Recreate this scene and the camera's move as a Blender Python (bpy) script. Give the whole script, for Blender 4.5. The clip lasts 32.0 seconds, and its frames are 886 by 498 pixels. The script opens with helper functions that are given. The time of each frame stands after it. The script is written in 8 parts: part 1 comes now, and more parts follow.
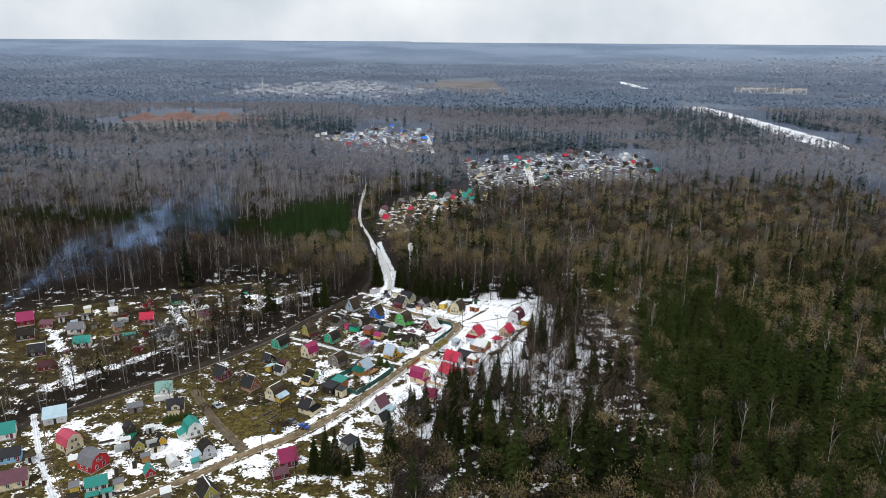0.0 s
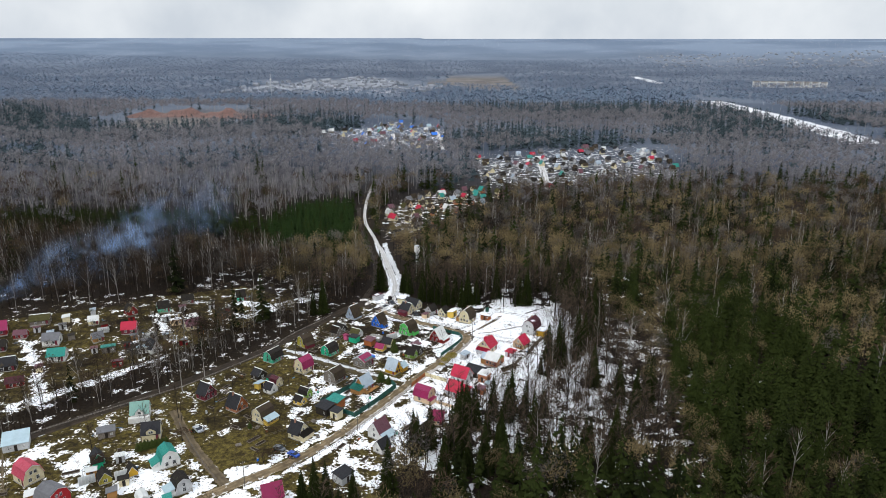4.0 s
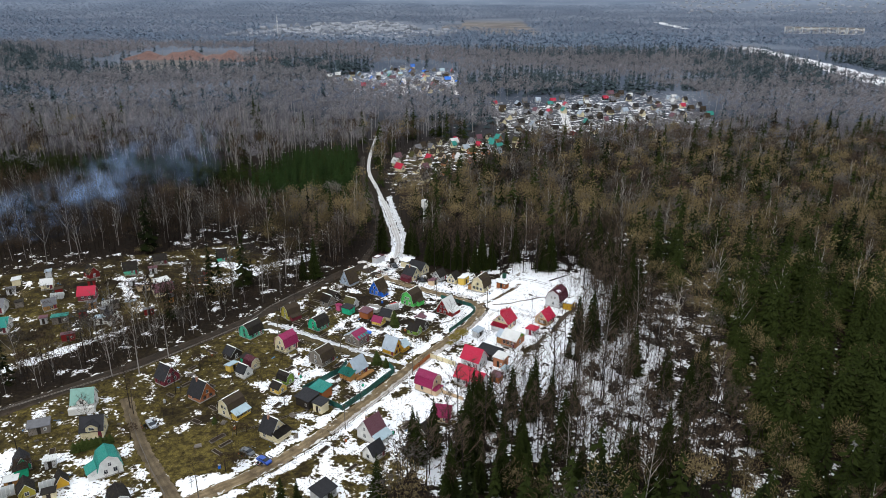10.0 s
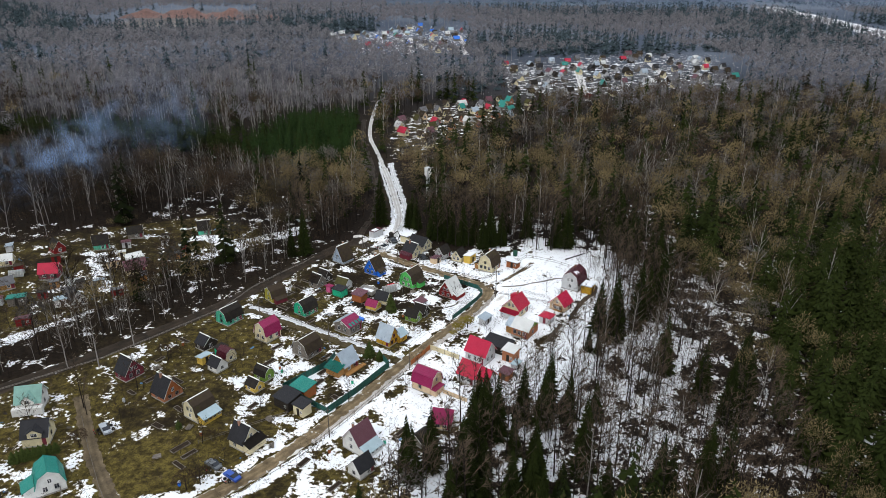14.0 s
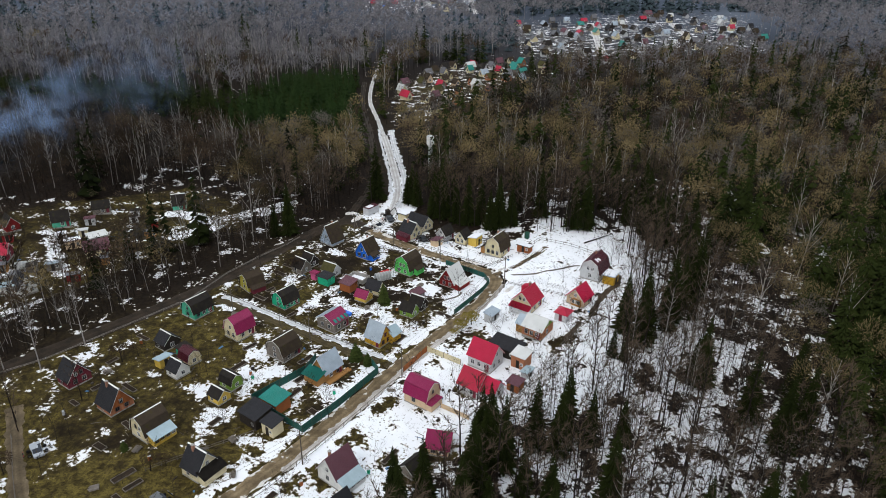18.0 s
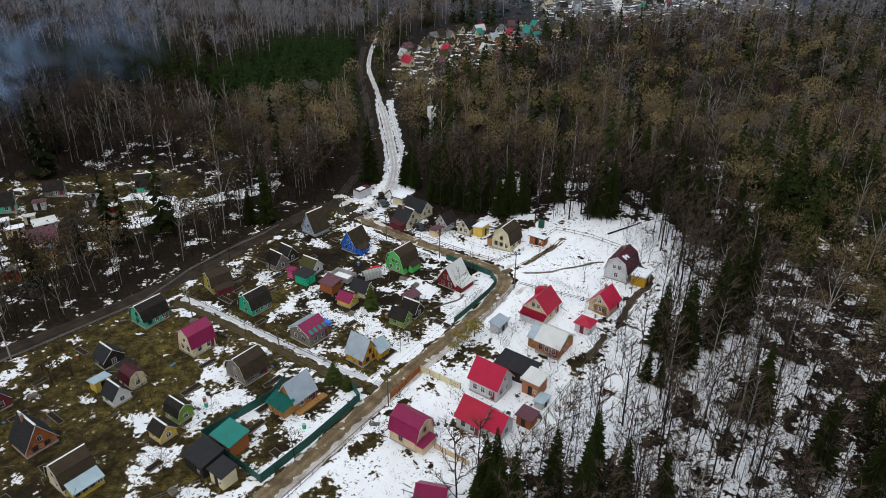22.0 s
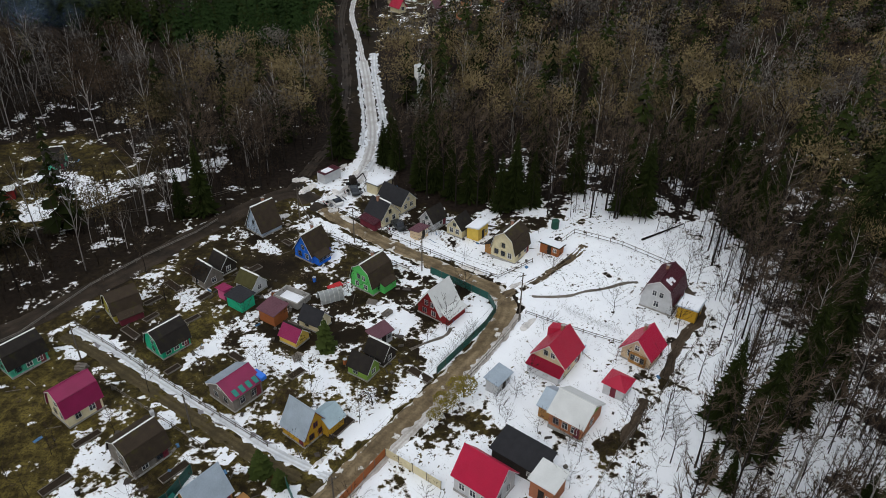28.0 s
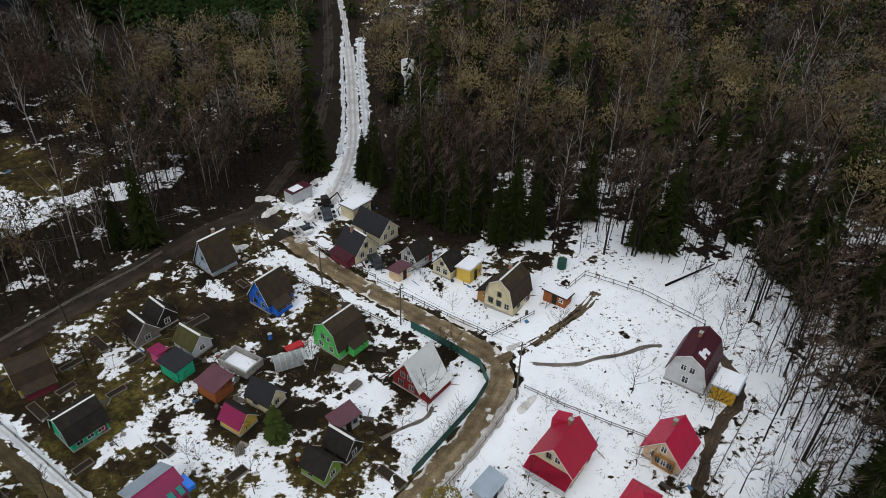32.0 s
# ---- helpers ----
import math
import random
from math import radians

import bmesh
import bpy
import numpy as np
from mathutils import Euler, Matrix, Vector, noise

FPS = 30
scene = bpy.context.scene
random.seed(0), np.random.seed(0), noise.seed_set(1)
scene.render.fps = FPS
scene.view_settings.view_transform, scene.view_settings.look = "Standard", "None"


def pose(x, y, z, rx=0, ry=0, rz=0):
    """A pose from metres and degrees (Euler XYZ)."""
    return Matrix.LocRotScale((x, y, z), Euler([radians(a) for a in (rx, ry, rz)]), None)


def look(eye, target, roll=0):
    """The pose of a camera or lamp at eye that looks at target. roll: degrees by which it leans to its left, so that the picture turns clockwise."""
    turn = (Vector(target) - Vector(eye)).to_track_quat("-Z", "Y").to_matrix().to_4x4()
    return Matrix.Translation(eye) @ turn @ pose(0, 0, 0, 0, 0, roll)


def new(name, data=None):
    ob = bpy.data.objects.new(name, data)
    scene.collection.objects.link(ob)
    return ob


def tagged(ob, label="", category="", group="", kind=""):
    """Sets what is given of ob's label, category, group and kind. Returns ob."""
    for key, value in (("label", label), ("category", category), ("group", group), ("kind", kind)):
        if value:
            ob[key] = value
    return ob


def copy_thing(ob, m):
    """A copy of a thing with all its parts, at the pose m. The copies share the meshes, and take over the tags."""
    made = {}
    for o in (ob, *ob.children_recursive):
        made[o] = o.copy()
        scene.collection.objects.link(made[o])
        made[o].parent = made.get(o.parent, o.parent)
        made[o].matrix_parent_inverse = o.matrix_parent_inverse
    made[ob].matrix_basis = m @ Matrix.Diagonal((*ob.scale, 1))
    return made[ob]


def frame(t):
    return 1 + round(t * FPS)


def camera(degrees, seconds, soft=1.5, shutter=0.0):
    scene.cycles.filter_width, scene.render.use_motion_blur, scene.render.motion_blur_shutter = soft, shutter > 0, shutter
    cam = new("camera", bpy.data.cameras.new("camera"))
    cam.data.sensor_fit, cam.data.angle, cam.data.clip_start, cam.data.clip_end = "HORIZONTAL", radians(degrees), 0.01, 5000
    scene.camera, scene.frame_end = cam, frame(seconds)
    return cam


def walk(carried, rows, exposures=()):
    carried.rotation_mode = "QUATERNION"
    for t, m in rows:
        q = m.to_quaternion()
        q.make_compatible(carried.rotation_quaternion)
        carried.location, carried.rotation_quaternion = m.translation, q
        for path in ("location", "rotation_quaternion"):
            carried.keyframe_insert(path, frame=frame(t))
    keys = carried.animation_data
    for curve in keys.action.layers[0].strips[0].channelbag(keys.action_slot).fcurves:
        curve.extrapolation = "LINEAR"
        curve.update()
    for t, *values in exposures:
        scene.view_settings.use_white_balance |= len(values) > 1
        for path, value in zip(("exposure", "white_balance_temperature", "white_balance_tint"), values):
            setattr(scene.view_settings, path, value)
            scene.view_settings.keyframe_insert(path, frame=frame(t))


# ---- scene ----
cam = camera(64, 32.0, soft=0.9)
PATH = [
    (0, (-6.79, -247.92, 118.92), (-4.49, -152.02, 90.67), 0.4),
    (2, (-5.47, -235.50, 116.33), (-4.02, -139.57, 88.14), 0.1),
    (3.5, (-4.83, -225.39, 114.45), (-4.03, -129.53, 85.99), 0),
    (5.5, (-4.56, -211.45, 111.32), (-4.36, -115.97, 81.61), 0.1),
    (6, (-4.50, -207.95, 110.86), (-4.45, -112.72, 80.37), 0.1),
    (9, (-3.75, -186.95, 104.80), (-4.65, -92.91, 70.79), 0.2),
    (13, (-2.41, -160.44, 97.79), (-4.56, -68.18, 59.28), 0.3),
    (16.5, (-1.52, -137.67, 91.86), (-4.62, -47.16, 49.45), 0.4),
    (19, (-0.62, -120.28, 87.70), (-4.52, -31.11, 42.59), 0.5),
    (23, (0.53, -92.44, 79.75), (-4.42, -5.32, 30.89), 0.3),
    (25.5, (1.25, -74.86, 75.20), (-3.76, 10.76, 23.78), 0.4),
    (27.5, (0.87, -62.20, 72.56), (-3.83, 22.19, 19.11), 1),
    (28, (0.84, -59.00, 72.27), (-3.76, 25.00, 18.21), 1.1),
    (30, (1.08, -46.97, 70.87), (-3.32, 35.81, 14.93), 1.8),
    (32, (1.91, -33.59, 70.73), (-2.74, 47.79, 12.80), 1.6),
]
EXPO = [(0, 0.18), (6, 0.16), (13, 0.06), (19, -0.20), (25, -0.44), (32, -0.52)]
walk(cam, [(t, look(e, g, r)) for t, e, g, r in PATH], exposures=EXPO)

# ---- light: an overcast sky and a broad weak sun ----
world = bpy.data.worlds.new("overcast_sky")
scene.world = world
world.use_nodes = True
wn, wl = world.node_tree.nodes, world.node_tree.links
wn.clear()
w_out = wn.new("ShaderNodeOutputWorld")
w_bg = wn.new("ShaderNodeBackground")
w_sky = wn.new("ShaderNodeTexSky")
w_sky.sky_type = 'NISHITA'
w_sky.sun_disc = False
w_sky.sun_elevation, w_sky.sun_rotation = radians(38), radians(200)
w_sky.air_density, w_sky.dust_density = 1.2, 3.0
w_noise = wn.new("ShaderNodeTexNoise")
w_noise.inputs["Scale"].default_value = 5.0
w_noise.inputs["Detail"].default_value = 6.0
w_ramp = wn.new("ShaderNodeValToRGB")
w_ramp.color_ramp.elements[0].position, w_ramp.color_ramp.elements[0].color = 0.35, (7.2, 7.9, 8.8, 1)
w_ramp.color_ramp.elements[1].position, w_ramp.color_ramp.elements[1].color = 0.7, (11.0, 11.4, 11.8, 1)
w_tc, w_sep, w_up = wn.new("ShaderNodeTexCoord"), wn.new("ShaderNodeSeparateXYZ"), wn.new("ShaderNodeMapRange")
w_up.inputs["From Min"].default_value, w_up.inputs["From Max"].default_value = 0.1, 0.9
w_up.inputs["To Min"].default_value, w_up.inputs["To Max"].default_value = 0.86, 1.55
w_dome = wn.new("ShaderNodeMixRGB")
w_dome.blend_type = 'MULTIPLY'
w_dome.inputs[0].default_value = 1.0
wl.new(w_tc.outputs["Generated"], w_sep.inputs[0])
wl.new(w_sep.outputs["Z"], w_up.inputs["Value"])
wl.new(w_up.outputs[0], w_dome.inputs[2])
w_mix = wn.new("ShaderNodeMixRGB")
w_mix.inputs[0].default_value = 0.85
w_bg.inputs["Strength"].default_value = 0.1
wl.new(w_noise.outputs["Fac"], w_ramp.inputs[0])
wl.new(w_sky.outputs[0], w_mix.inputs[1])
wl.new(w_ramp.outputs[0], w_dome.inputs[1])
wl.new(w_dome.outputs[0], w_mix.inputs[2])
wl.new(w_mix.outputs[0], w_bg.inputs["Color"])
wl.new(w_bg.outputs[0], w_out.inputs["Surface"])
sun = new("sun", bpy.data.lights.new("sun", 'SUN'))
sun.data.energy, sun.data.angle, sun.data.color = 1.0, radians(20), (1.0, 0.96, 0.9)
sun.matrix_world = look((-60, -120, 150), (0, 0, 0))

# ---- materials ----
MATS = {}


def mat(name, col, rough=0.8, var=0.25, scale=1.2, bump=0.15, metal=0.0, stripe=0.0, stripe_dir='X', moss=None, moss_amt=0.0):
    """A weathered surface: broad stains, fine grain and, for sheets and boards, ribs across it."""
    if name in MATS:
        return MATS[name]
    m = bpy.data.materials.new(name)
    m.use_nodes = True
    n, l = m.node_tree.nodes, m.node_tree.links
    b = n["Principled BSDF"]
    b.inputs["Roughness"].default_value, b.inputs["Metallic"].default_value = rough, metal
    b.inputs["Specular IOR Level"].default_value = 0.28 if rough < 0.55 else 0.1
    tc = n.new("ShaderNodeTexCoord")
    broad, fine = n.new("ShaderNodeTexNoise"), n.new("ShaderNodeTexNoise")
    broad.inputs["Scale"].default_value, broad.inputs["Detail"].default_value = scale, 5
    fine.inputs["Scale"].default_value, fine.inputs["Detail"].default_value = scale * 14, 4
    info = n.new("ShaderNodeObjectInfo")
    for t in (broad, fine):
        l.new(tc.outputs["Object"], t.inputs["Vector"])
    add = n.new("ShaderNodeMath"); add.operation = 'MULTIPLY_ADD'
    l.new(fine.outputs["Fac"], add.inputs[0]); add.inputs[1].default_value = 0.5
    l.new(broad.outputs["Fac"], add.inputs[2])
    rnd = n.new("ShaderNodeMath"); rnd.operation = 'MULTIPLY_ADD'
    l.new(info.outputs["Random"], rnd.inputs[0]); rnd.inputs[1].default_value = 0.25
    l.new(add.outputs[0], rnd.inputs[2])
    rng = n.new("ShaderNodeMapRange")
    l.new(rnd.outputs[0], rng.inputs["Value"])
    rng.inputs["From Min"].default_value, rng.inputs["From Max"].default_value = 0.45, 1.15
    rng.inputs["To Min"].default_value, rng.inputs["To Max"].default_value = 1 - var, 1 + var
    mul = n.new("ShaderNodeMixRGB"); mul.blend_type = 'MULTIPLY'; mul.inputs[0].default_value = 1
    mul.inputs[1].default_value = (*col, 1)
    l.new(rng.outputs[0], mul.inputs[2])
    last = mul.outputs[0]
    if moss:
        patch = n.new("ShaderNodeTexNoise"); patch.inputs["Scale"].default_value = 0.9; patch.inputs["Detail"].default_value = 7
        l.new(tc.outputs["Object"], patch.inputs["Vector"])
        ramp = n.new("ShaderNodeValToRGB")
        ramp.color_ramp.elements[0].position, ramp.color_ramp.elements[1].position = 0.62 - moss_amt, 0.72 - moss_amt
        mm = n.new("ShaderNodeMixRGB"); mm.inputs[2].default_value = (*moss, 1)
        l.new(patch.outputs["Fac"], ramp.inputs[0]); l.new(ramp.outputs[0], mm.inputs[0]); l.new(last, mm.inputs[1])
        last = mm.outputs[0]
    l.new(last, b.inputs["Base Color"])
    bp = n.new("ShaderNodeBump"); bp.inputs["Strength"].default_value = bump; bp.inputs["Distance"].default_value = 0.05
    h = fine.outputs["Fac"]
    if stripe:
        wv = n.new("ShaderNodeTexWave"); wv.bands_direction = stripe_dir; wv.inputs["Scale"].default_value = stripe
        wv.inputs["Distortion"].default_value = 0.15
        l.new(tc.outputs["Object"], wv.inputs["Vector"])
        s = n.new("ShaderNodeMath"); s.operation = 'MULTIPLY_ADD'; s.inputs[1].default_value = 0.9
        l.new(wv.outputs["Fac"], s.inputs[0]); l.new(fine.outputs["Fac"], s.inputs[2])
        h = s.outputs[0]
    l.new(h, bp.inputs["Height"]); l.new(bp.outputs[0], b.inputs["Normal"])
    MATS[name] = m
    return m


def tree_mat(name, dark, light, rough=0.9, grain=0.35):
    """Bark, twigs or needles, varied from tree to tree by the mesh's own tone value."""
    m = bpy.data.materials.new(name)
    m.use_nodes = True
    n, l = m.node_tree.nodes, m.node_tree.links
    b = n["Principled BSDF"]
    b.inputs["Roughness"].default_value = rough
    b.inputs["Specular IOR Level"].default_value = 0.05
    at = n.new("ShaderNodeAttribute"); at.attribute_name = "tone"
    info, geo = n.new("ShaderNodeObjectInfo"), n.new("ShaderNodeNewGeometry")
    a = n.new("ShaderNodeMath"); a.operation = 'MULTIPLY_ADD'; a.inputs[1].default_value = grain
    l.new(geo.outputs["Random Per Island"], a.inputs[0]); l.new(at.outputs["Fac"], a.inputs[2])
    c = n.new("ShaderNodeMath"); c.operation = 'MULTIPLY_ADD'; c.inputs[1].default_value = 0.25
    l.new(info.outputs["Random"], c.inputs[0]); l.new(a.outputs[0], c.inputs[2])
    mix = n.new("ShaderNodeMixRGB")
    mix.inputs[1].default_value, mix.inputs[2].default_value = (*dark, 1), (*light, 1)
    l.new(c.outputs[0], mix.inputs[0]); l.new(mix.outputs[0], b.inputs["Base Color"])
    MATS[name] = m
    return m


def ground_mat():
    """Wet soil, dead grass, litter and melting snow, laid out by the sheet's own cover values; haze is painted in far
    off.
    """
    m = bpy.data.materials.new("thawing_ground")
    m.use_nodes = True
    n, l = m.node_tree.nodes, m.node_tree.links
    b = n["Principled BSDF"]
    geo = n.new("ShaderNodeNewGeometry")

    def noise_tex(s, d):
        t = n.new("ShaderNodeTexNoise"); t.inputs["Scale"].default_value, t.inputs["Detail"].default_value = s, d
        l.new(geo.outputs["Position"], t.inputs["Vector"]); return t.outputs["Fac"]

    def mix(f, a, c, bl='MIX'):
        x = n.new("ShaderNodeMixRGB"); x.blend_type = bl
        for i, v in enumerate((f, a, c)):
            if isinstance(v, (int, float)): x.inputs[i].default_value = v
            elif isinstance(v, tuple): x.inputs[i].default_value = (*v, 1)
            else: l.new(v, x.inputs[i])
        return x.outputs[0]

    def step(v, lo, hi):
        x = n.new("ShaderNodeMapRange"); x.interpolation_type = 'SMOOTHSTEP'
        l.new(v, x.inputs["Value"]); x.inputs["From Min"].default_value, x.inputs["From Max"].default_value = lo, hi
        return x.outputs[0]

    def attr(s):
        a = n.new("ShaderNodeAttribute"); a.attribute_name = s; return a.outputs["Fac"]

    def math2(op, a, c):
        x = n.new("ShaderNodeMath"); x.operation = op
        for i, v in enumerate((a, c)):
            if isinstance(v, (int, float)): x.inputs[i].default_value = v
            else: l.new(v, x.inputs[i])
        return x.outputs[0]

    big, mid, fine, tiny = noise_tex(0.05, 4), noise_tex(0.21, 6), noise_tex(1.1, 7), noise_tex(6.0, 5)
    soil = mix(step(mid, 0.35, 0.65), (0.011, 0.0076, 0.0046), (0.034, 0.0235, 0.0135))
    soil = mix(step(tiny, 0.3, 0.7), soil, (0.015, 0.0105, 0.0065))
    grass = mix(step(math2('ADD', math2('MULTIPLY', fine, 0.4), math2('MULTIPLY', noise_tex(0.5, 6), 0.6)), 0.38, 0.62), (0.036, 0.027, 0.009), (0.135, 0.104, 0.027))
    gf = step(math2('ADD', attr("grass"), math2('ADD', math2('MULTIPLY', math2('SUBTRACT', fine, 0.5), 0.35), math2('ADD', math2('MULTIPLY', math2('SUBTRACT', mid, 0.5), 0.9), math2('MULTIPLY', math2('SUBTRACT', big, 0.5), 1.1)))), 0.25, 0.85)
    col = mix(gf, soil, grass)
    col = mix(math2('MULTIPLY', step(math2('ADD', math2('MULTIPLY', tiny, 0.5), math2('MULTIPLY', noise_tex(2.6, 4), 0.5)), 0.48, 0.58), 0.6), col, (0.012, 0.0088, 0.0055))
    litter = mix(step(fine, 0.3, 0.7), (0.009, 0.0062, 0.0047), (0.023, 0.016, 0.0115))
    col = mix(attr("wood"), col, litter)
    # aerial haze painted as two blue-grey colours, mixed in with distance
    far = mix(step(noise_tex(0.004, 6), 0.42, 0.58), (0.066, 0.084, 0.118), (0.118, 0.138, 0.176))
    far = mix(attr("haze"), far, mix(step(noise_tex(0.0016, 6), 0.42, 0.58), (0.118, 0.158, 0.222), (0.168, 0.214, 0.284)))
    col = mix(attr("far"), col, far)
    field = mix(step(noise_tex(0.012, 5), 0.35, 0.65), (0.10, 0.088, 0.085), (0.16, 0.145, 0.135))
    col = mix(attr("field"), col, field)
    sv = math2('ADD', attr("snow"), math2('ADD', math2('MULTIPLY', math2('SUBTRACT', mid, 0.5), 1.8), math2('MULTIPLY', math2('SUBTRACT', fine, 0.5), 1.0)))
    holes = math2('MULTIPLY', step(noise_tex(1.7, 3), 0.60, 0.66), step(noise_tex(0.16, 2), 0.42, 0.58))
    sv = math2('SUBTRACT', sv, math2('MULTIPLY', holes, 0.55))
    sf = step(sv, 0.47, 0.53)
    snow = mix(step(mid, 0.3, 0.8), (0.88, 0.90, 0.93), (0.80, 0.82, 0.86))
    snow = mix(step(tiny, 0.62, 0.8), snow, (0.58, 0.56, 0.55))
    snow = mix(step(math2('ADD', math2('MULTIPLY', fine, 0.5), math2('MULTIPLY', noise_tex(13.0, 3), 0.5)), 0.61, 0.70), snow, (0.42, 0.40, 0.38))
    snow = mix(step(sv, 0.50, 0.60), (0.52, 0.48, 0.44), snow)
    col = mix(sf, col, snow)
    l.new(col, b.inputs["Base Color"])
    b.inputs["Roughness"].default_value = 0.85
    b.inputs["Specular IOR Level"].default_value = 0.08
    bp = n.new("ShaderNodeBump"); bp.inputs["Strength"].default_value = 0.6; bp.inputs["Distance"].default_value = 0.15
    l.new(math2('ADD', fine, math2('MULTIPLY', sf, 1.2)), bp.inputs["Height"]); l.new(bp.outputs[0], b.inputs["Normal"])
    return m


# ---- helpers for things ----
def link(name, bm, material, parent=None, label="", loc=None):
    me = bpy.data.meshes.new(name)
    bm.normal_update(); bm.to_mesh(me); bm.free()
    if material: me.materials.append(material)
    ob = new(name, me)
    if parent: ob.parent = parent
    if label: ob["label"] = label
    if loc: ob.matrix_basis = loc
    return ob


part = link


def shared(name, me, parent, m):
    ob = new(name, me); ob.parent = parent; ob.matrix_basis = m
    return ob


def thing(name, label, category, m, group="", kind=""):
    ob = new(name); ob.matrix_basis = m
    return tagged(ob, label, category, group, kind)


def box(bm, x0, x1, y0, y1, z0, z1):
    v = [bm.verts.new(p) for p in ((x0, y0, z0), (x1, y0, z0), (x1, y1, z0), (x0, y1, z0), (x0, y0, z1), (x1, y0, z1), (x1, y1, z1), (x0, y1, z1))]
    for f in ((0, 3, 2, 1), (4, 5, 6, 7), (0, 1, 5, 4), (1, 2, 6, 5), (2, 3, 7, 6), (3, 0, 4, 7)):
        bm.faces.new([v[i] for i in f])
    return bm


def boxed(*a):
    return box(bmesh.new(), *a)


def bevelled(bm, w):
    bmesh.ops.bevel(bm, geom=bm.edges[:], offset=w, segments=1, affect='EDGES')
    return bm


def prism(bm, prof, x0, x1):
    """Extrudes a closed outline in y, z from x0 to x1."""
    a = [bm.verts.new((x0, y, z)) for y, z in prof]
    c = [bm.verts.new((x1, y, z)) for y, z in prof]
    n = len(prof)
    bm.faces.new(a[::-1]); bm.faces.new(c)
    for i in range(n):
        j = (i + 1) % n
        bm.faces.new((a[i], a[j], c[j], c[i]))
    bmesh.ops.recalc_face_normals(bm, faces=bm.faces[:])
    return bm


def rod(bm, a, c, r0, r1, n=6):
    a, c = Vector(a), Vector(c)
    q = (c - a).to_track_quat('Z', 'Y')
    ra = [bm.verts.new(a + q @ Vector((r0 * math.cos(k * math.tau / n), r0 * math.sin(k * math.tau / n), 0))) for k in range(n)]
    rc = [bm.verts.new(c + q @ Vector((r1 * math.cos(k * math.tau / n), r1 * math.sin(k * math.tau / n), 0))) for k in range(n)]
    for k in range(n):
        j = (k + 1) % n
        bm.faces.new((ra[k], ra[j], rc[j], rc[k]))
    bm.faces.new(ra[::-1]); bm.faces.new(rc)
    return bm


def smooth(a):
    a = np.clip(a, 0, 1)
    return a * a * (3 - 2 * a)


def ground_z(x, y):
    """The lie of the land: a soft rise to the east gardens and to the far side of the track."""
    x, y = np.asarray(x, float), np.asarray(y, float)
    r = 2.0 * smooth((x + 2) / 26) * smooth((y + 15) / 25) * (1 - smooth((y - 60) / 60))
    r = r + 4.5 * smooth((-x - 95) / 45) * smooth((y - 5) / 50)
    d = np.hypot(x, y + 200)
    r = r + 104.0 * smooth((d - 2300) / 2400)
    return r


def gz(x, y):
    return float(ground_z(x, y))


# ---- ground ----
def axis(lo, hi, step, reach):
    a = list(np.arange(lo, hi + 0.01, step))
    s, v = step, hi
    while v < reach:
        s *= 1.13; v += s; a.append(v)
    s, v = step, lo
    while v > -reach:
        s *= 1.13; v -= s; a.insert(0, v)
    return np.array(a)


def inside(x, y, poly):
    r = np.zeros(np.shape(x), bool)
    for i in range(len(poly)):
        (x0, y0), (x1, y1) = poly[i], poly[i - 1]
        c = ((y0 > y) != (y1 > y)) & (x < (x1 - x0) * (y - y0) / (y1 - y0 + 1e-9) + x0)
        r ^= c
    return r


def along(x, y, line):
    """Distance to a broken line."""
    d = np.full(np.shape(x), 1e9)
    for (x0, y0), (x1, y1) in zip(line, line[1:]):
        t = np.clip(((x - x0) * (x1 - x0) + (y - y0) * (y1 - y0)) / ((x1 - x0) ** 2 + (y1 - y0) ** 2), 0, 1)
        d = np.minimum(d, np.hypot(x - x0 - t * (x1 - x0), y - y0 - t * (y1 - y0)))
    return d


VILLAGE = [(-140, -110), (-18, -110), (-16, -57), (-9, -40), (3, -24), (15, -10), (27, 4), (36, 20), (42, 36), (42, 58), (30, 61), (14, 66), (3, 66), (-12, 71), (-22, 84), (-34, 84), (-46, 66), (-60, 36), (-88, 0), (-135, -42), (-190, -95)]
LEFT_VILLAGE = [(-260, 0), (-190, 41), (-170, 49), (-145, 59), (-125, 76), (-98, 98), (-66, 78), (-81, 59), (-97, 32), (-115, 6), (-137, -20), (-260, -140)]
ROAD_NORTH = [(-31, 68), (-26, 77), (-25, 90), (-26, 104), (-29, 119), (-33, 140), (-38, 162), (-45, 192), (-53, 222), (-57, 280), (-58, 355)]
HAMLET_1 = [(-41, 217), (-36, 190), (-24, 182), (-12, 208), (12, 245), (47, 296), (40, 312), (22, 320), (-15, 300), (-41, 258)]
HAMLET_2 = [(31, 465), (30, 340), (80, 322), (147, 372), (205, 378), (225, 510), (160, 540)]
HAMLET_3 = [(-145, 610), (-118, 560), (-55, 548), (0, 525), (4, 712), (-72, 770)]
HAMLET_4 = [(-455, 1270), (-225, 1205), (30, 1410), (-190, 1800), (-420, 1610)]
CLAY = [(-445, 718), (-430, 866), (-300, 872), (-235, 795), (-320, 740)]
FIELD = [(28, 1490), (-70, 1760), (180, 2040), (190, 1420)]
CUT = [(486, 420), (470, 617), (490, 745), (496, 905), (500, 1100), (530, 1388), (580, 1780), (563, 2140)]
CUT_NEAR, CUT_FAR = [(473, 560), (490, 745), (496, 905), (500, 1110)], [(560, 1620), (578, 1950)]
TOWN = [(800, 2500), (1500, 2300), (2200, 2300), (2300, 2750), (1500, 2900), (850, 3000)]
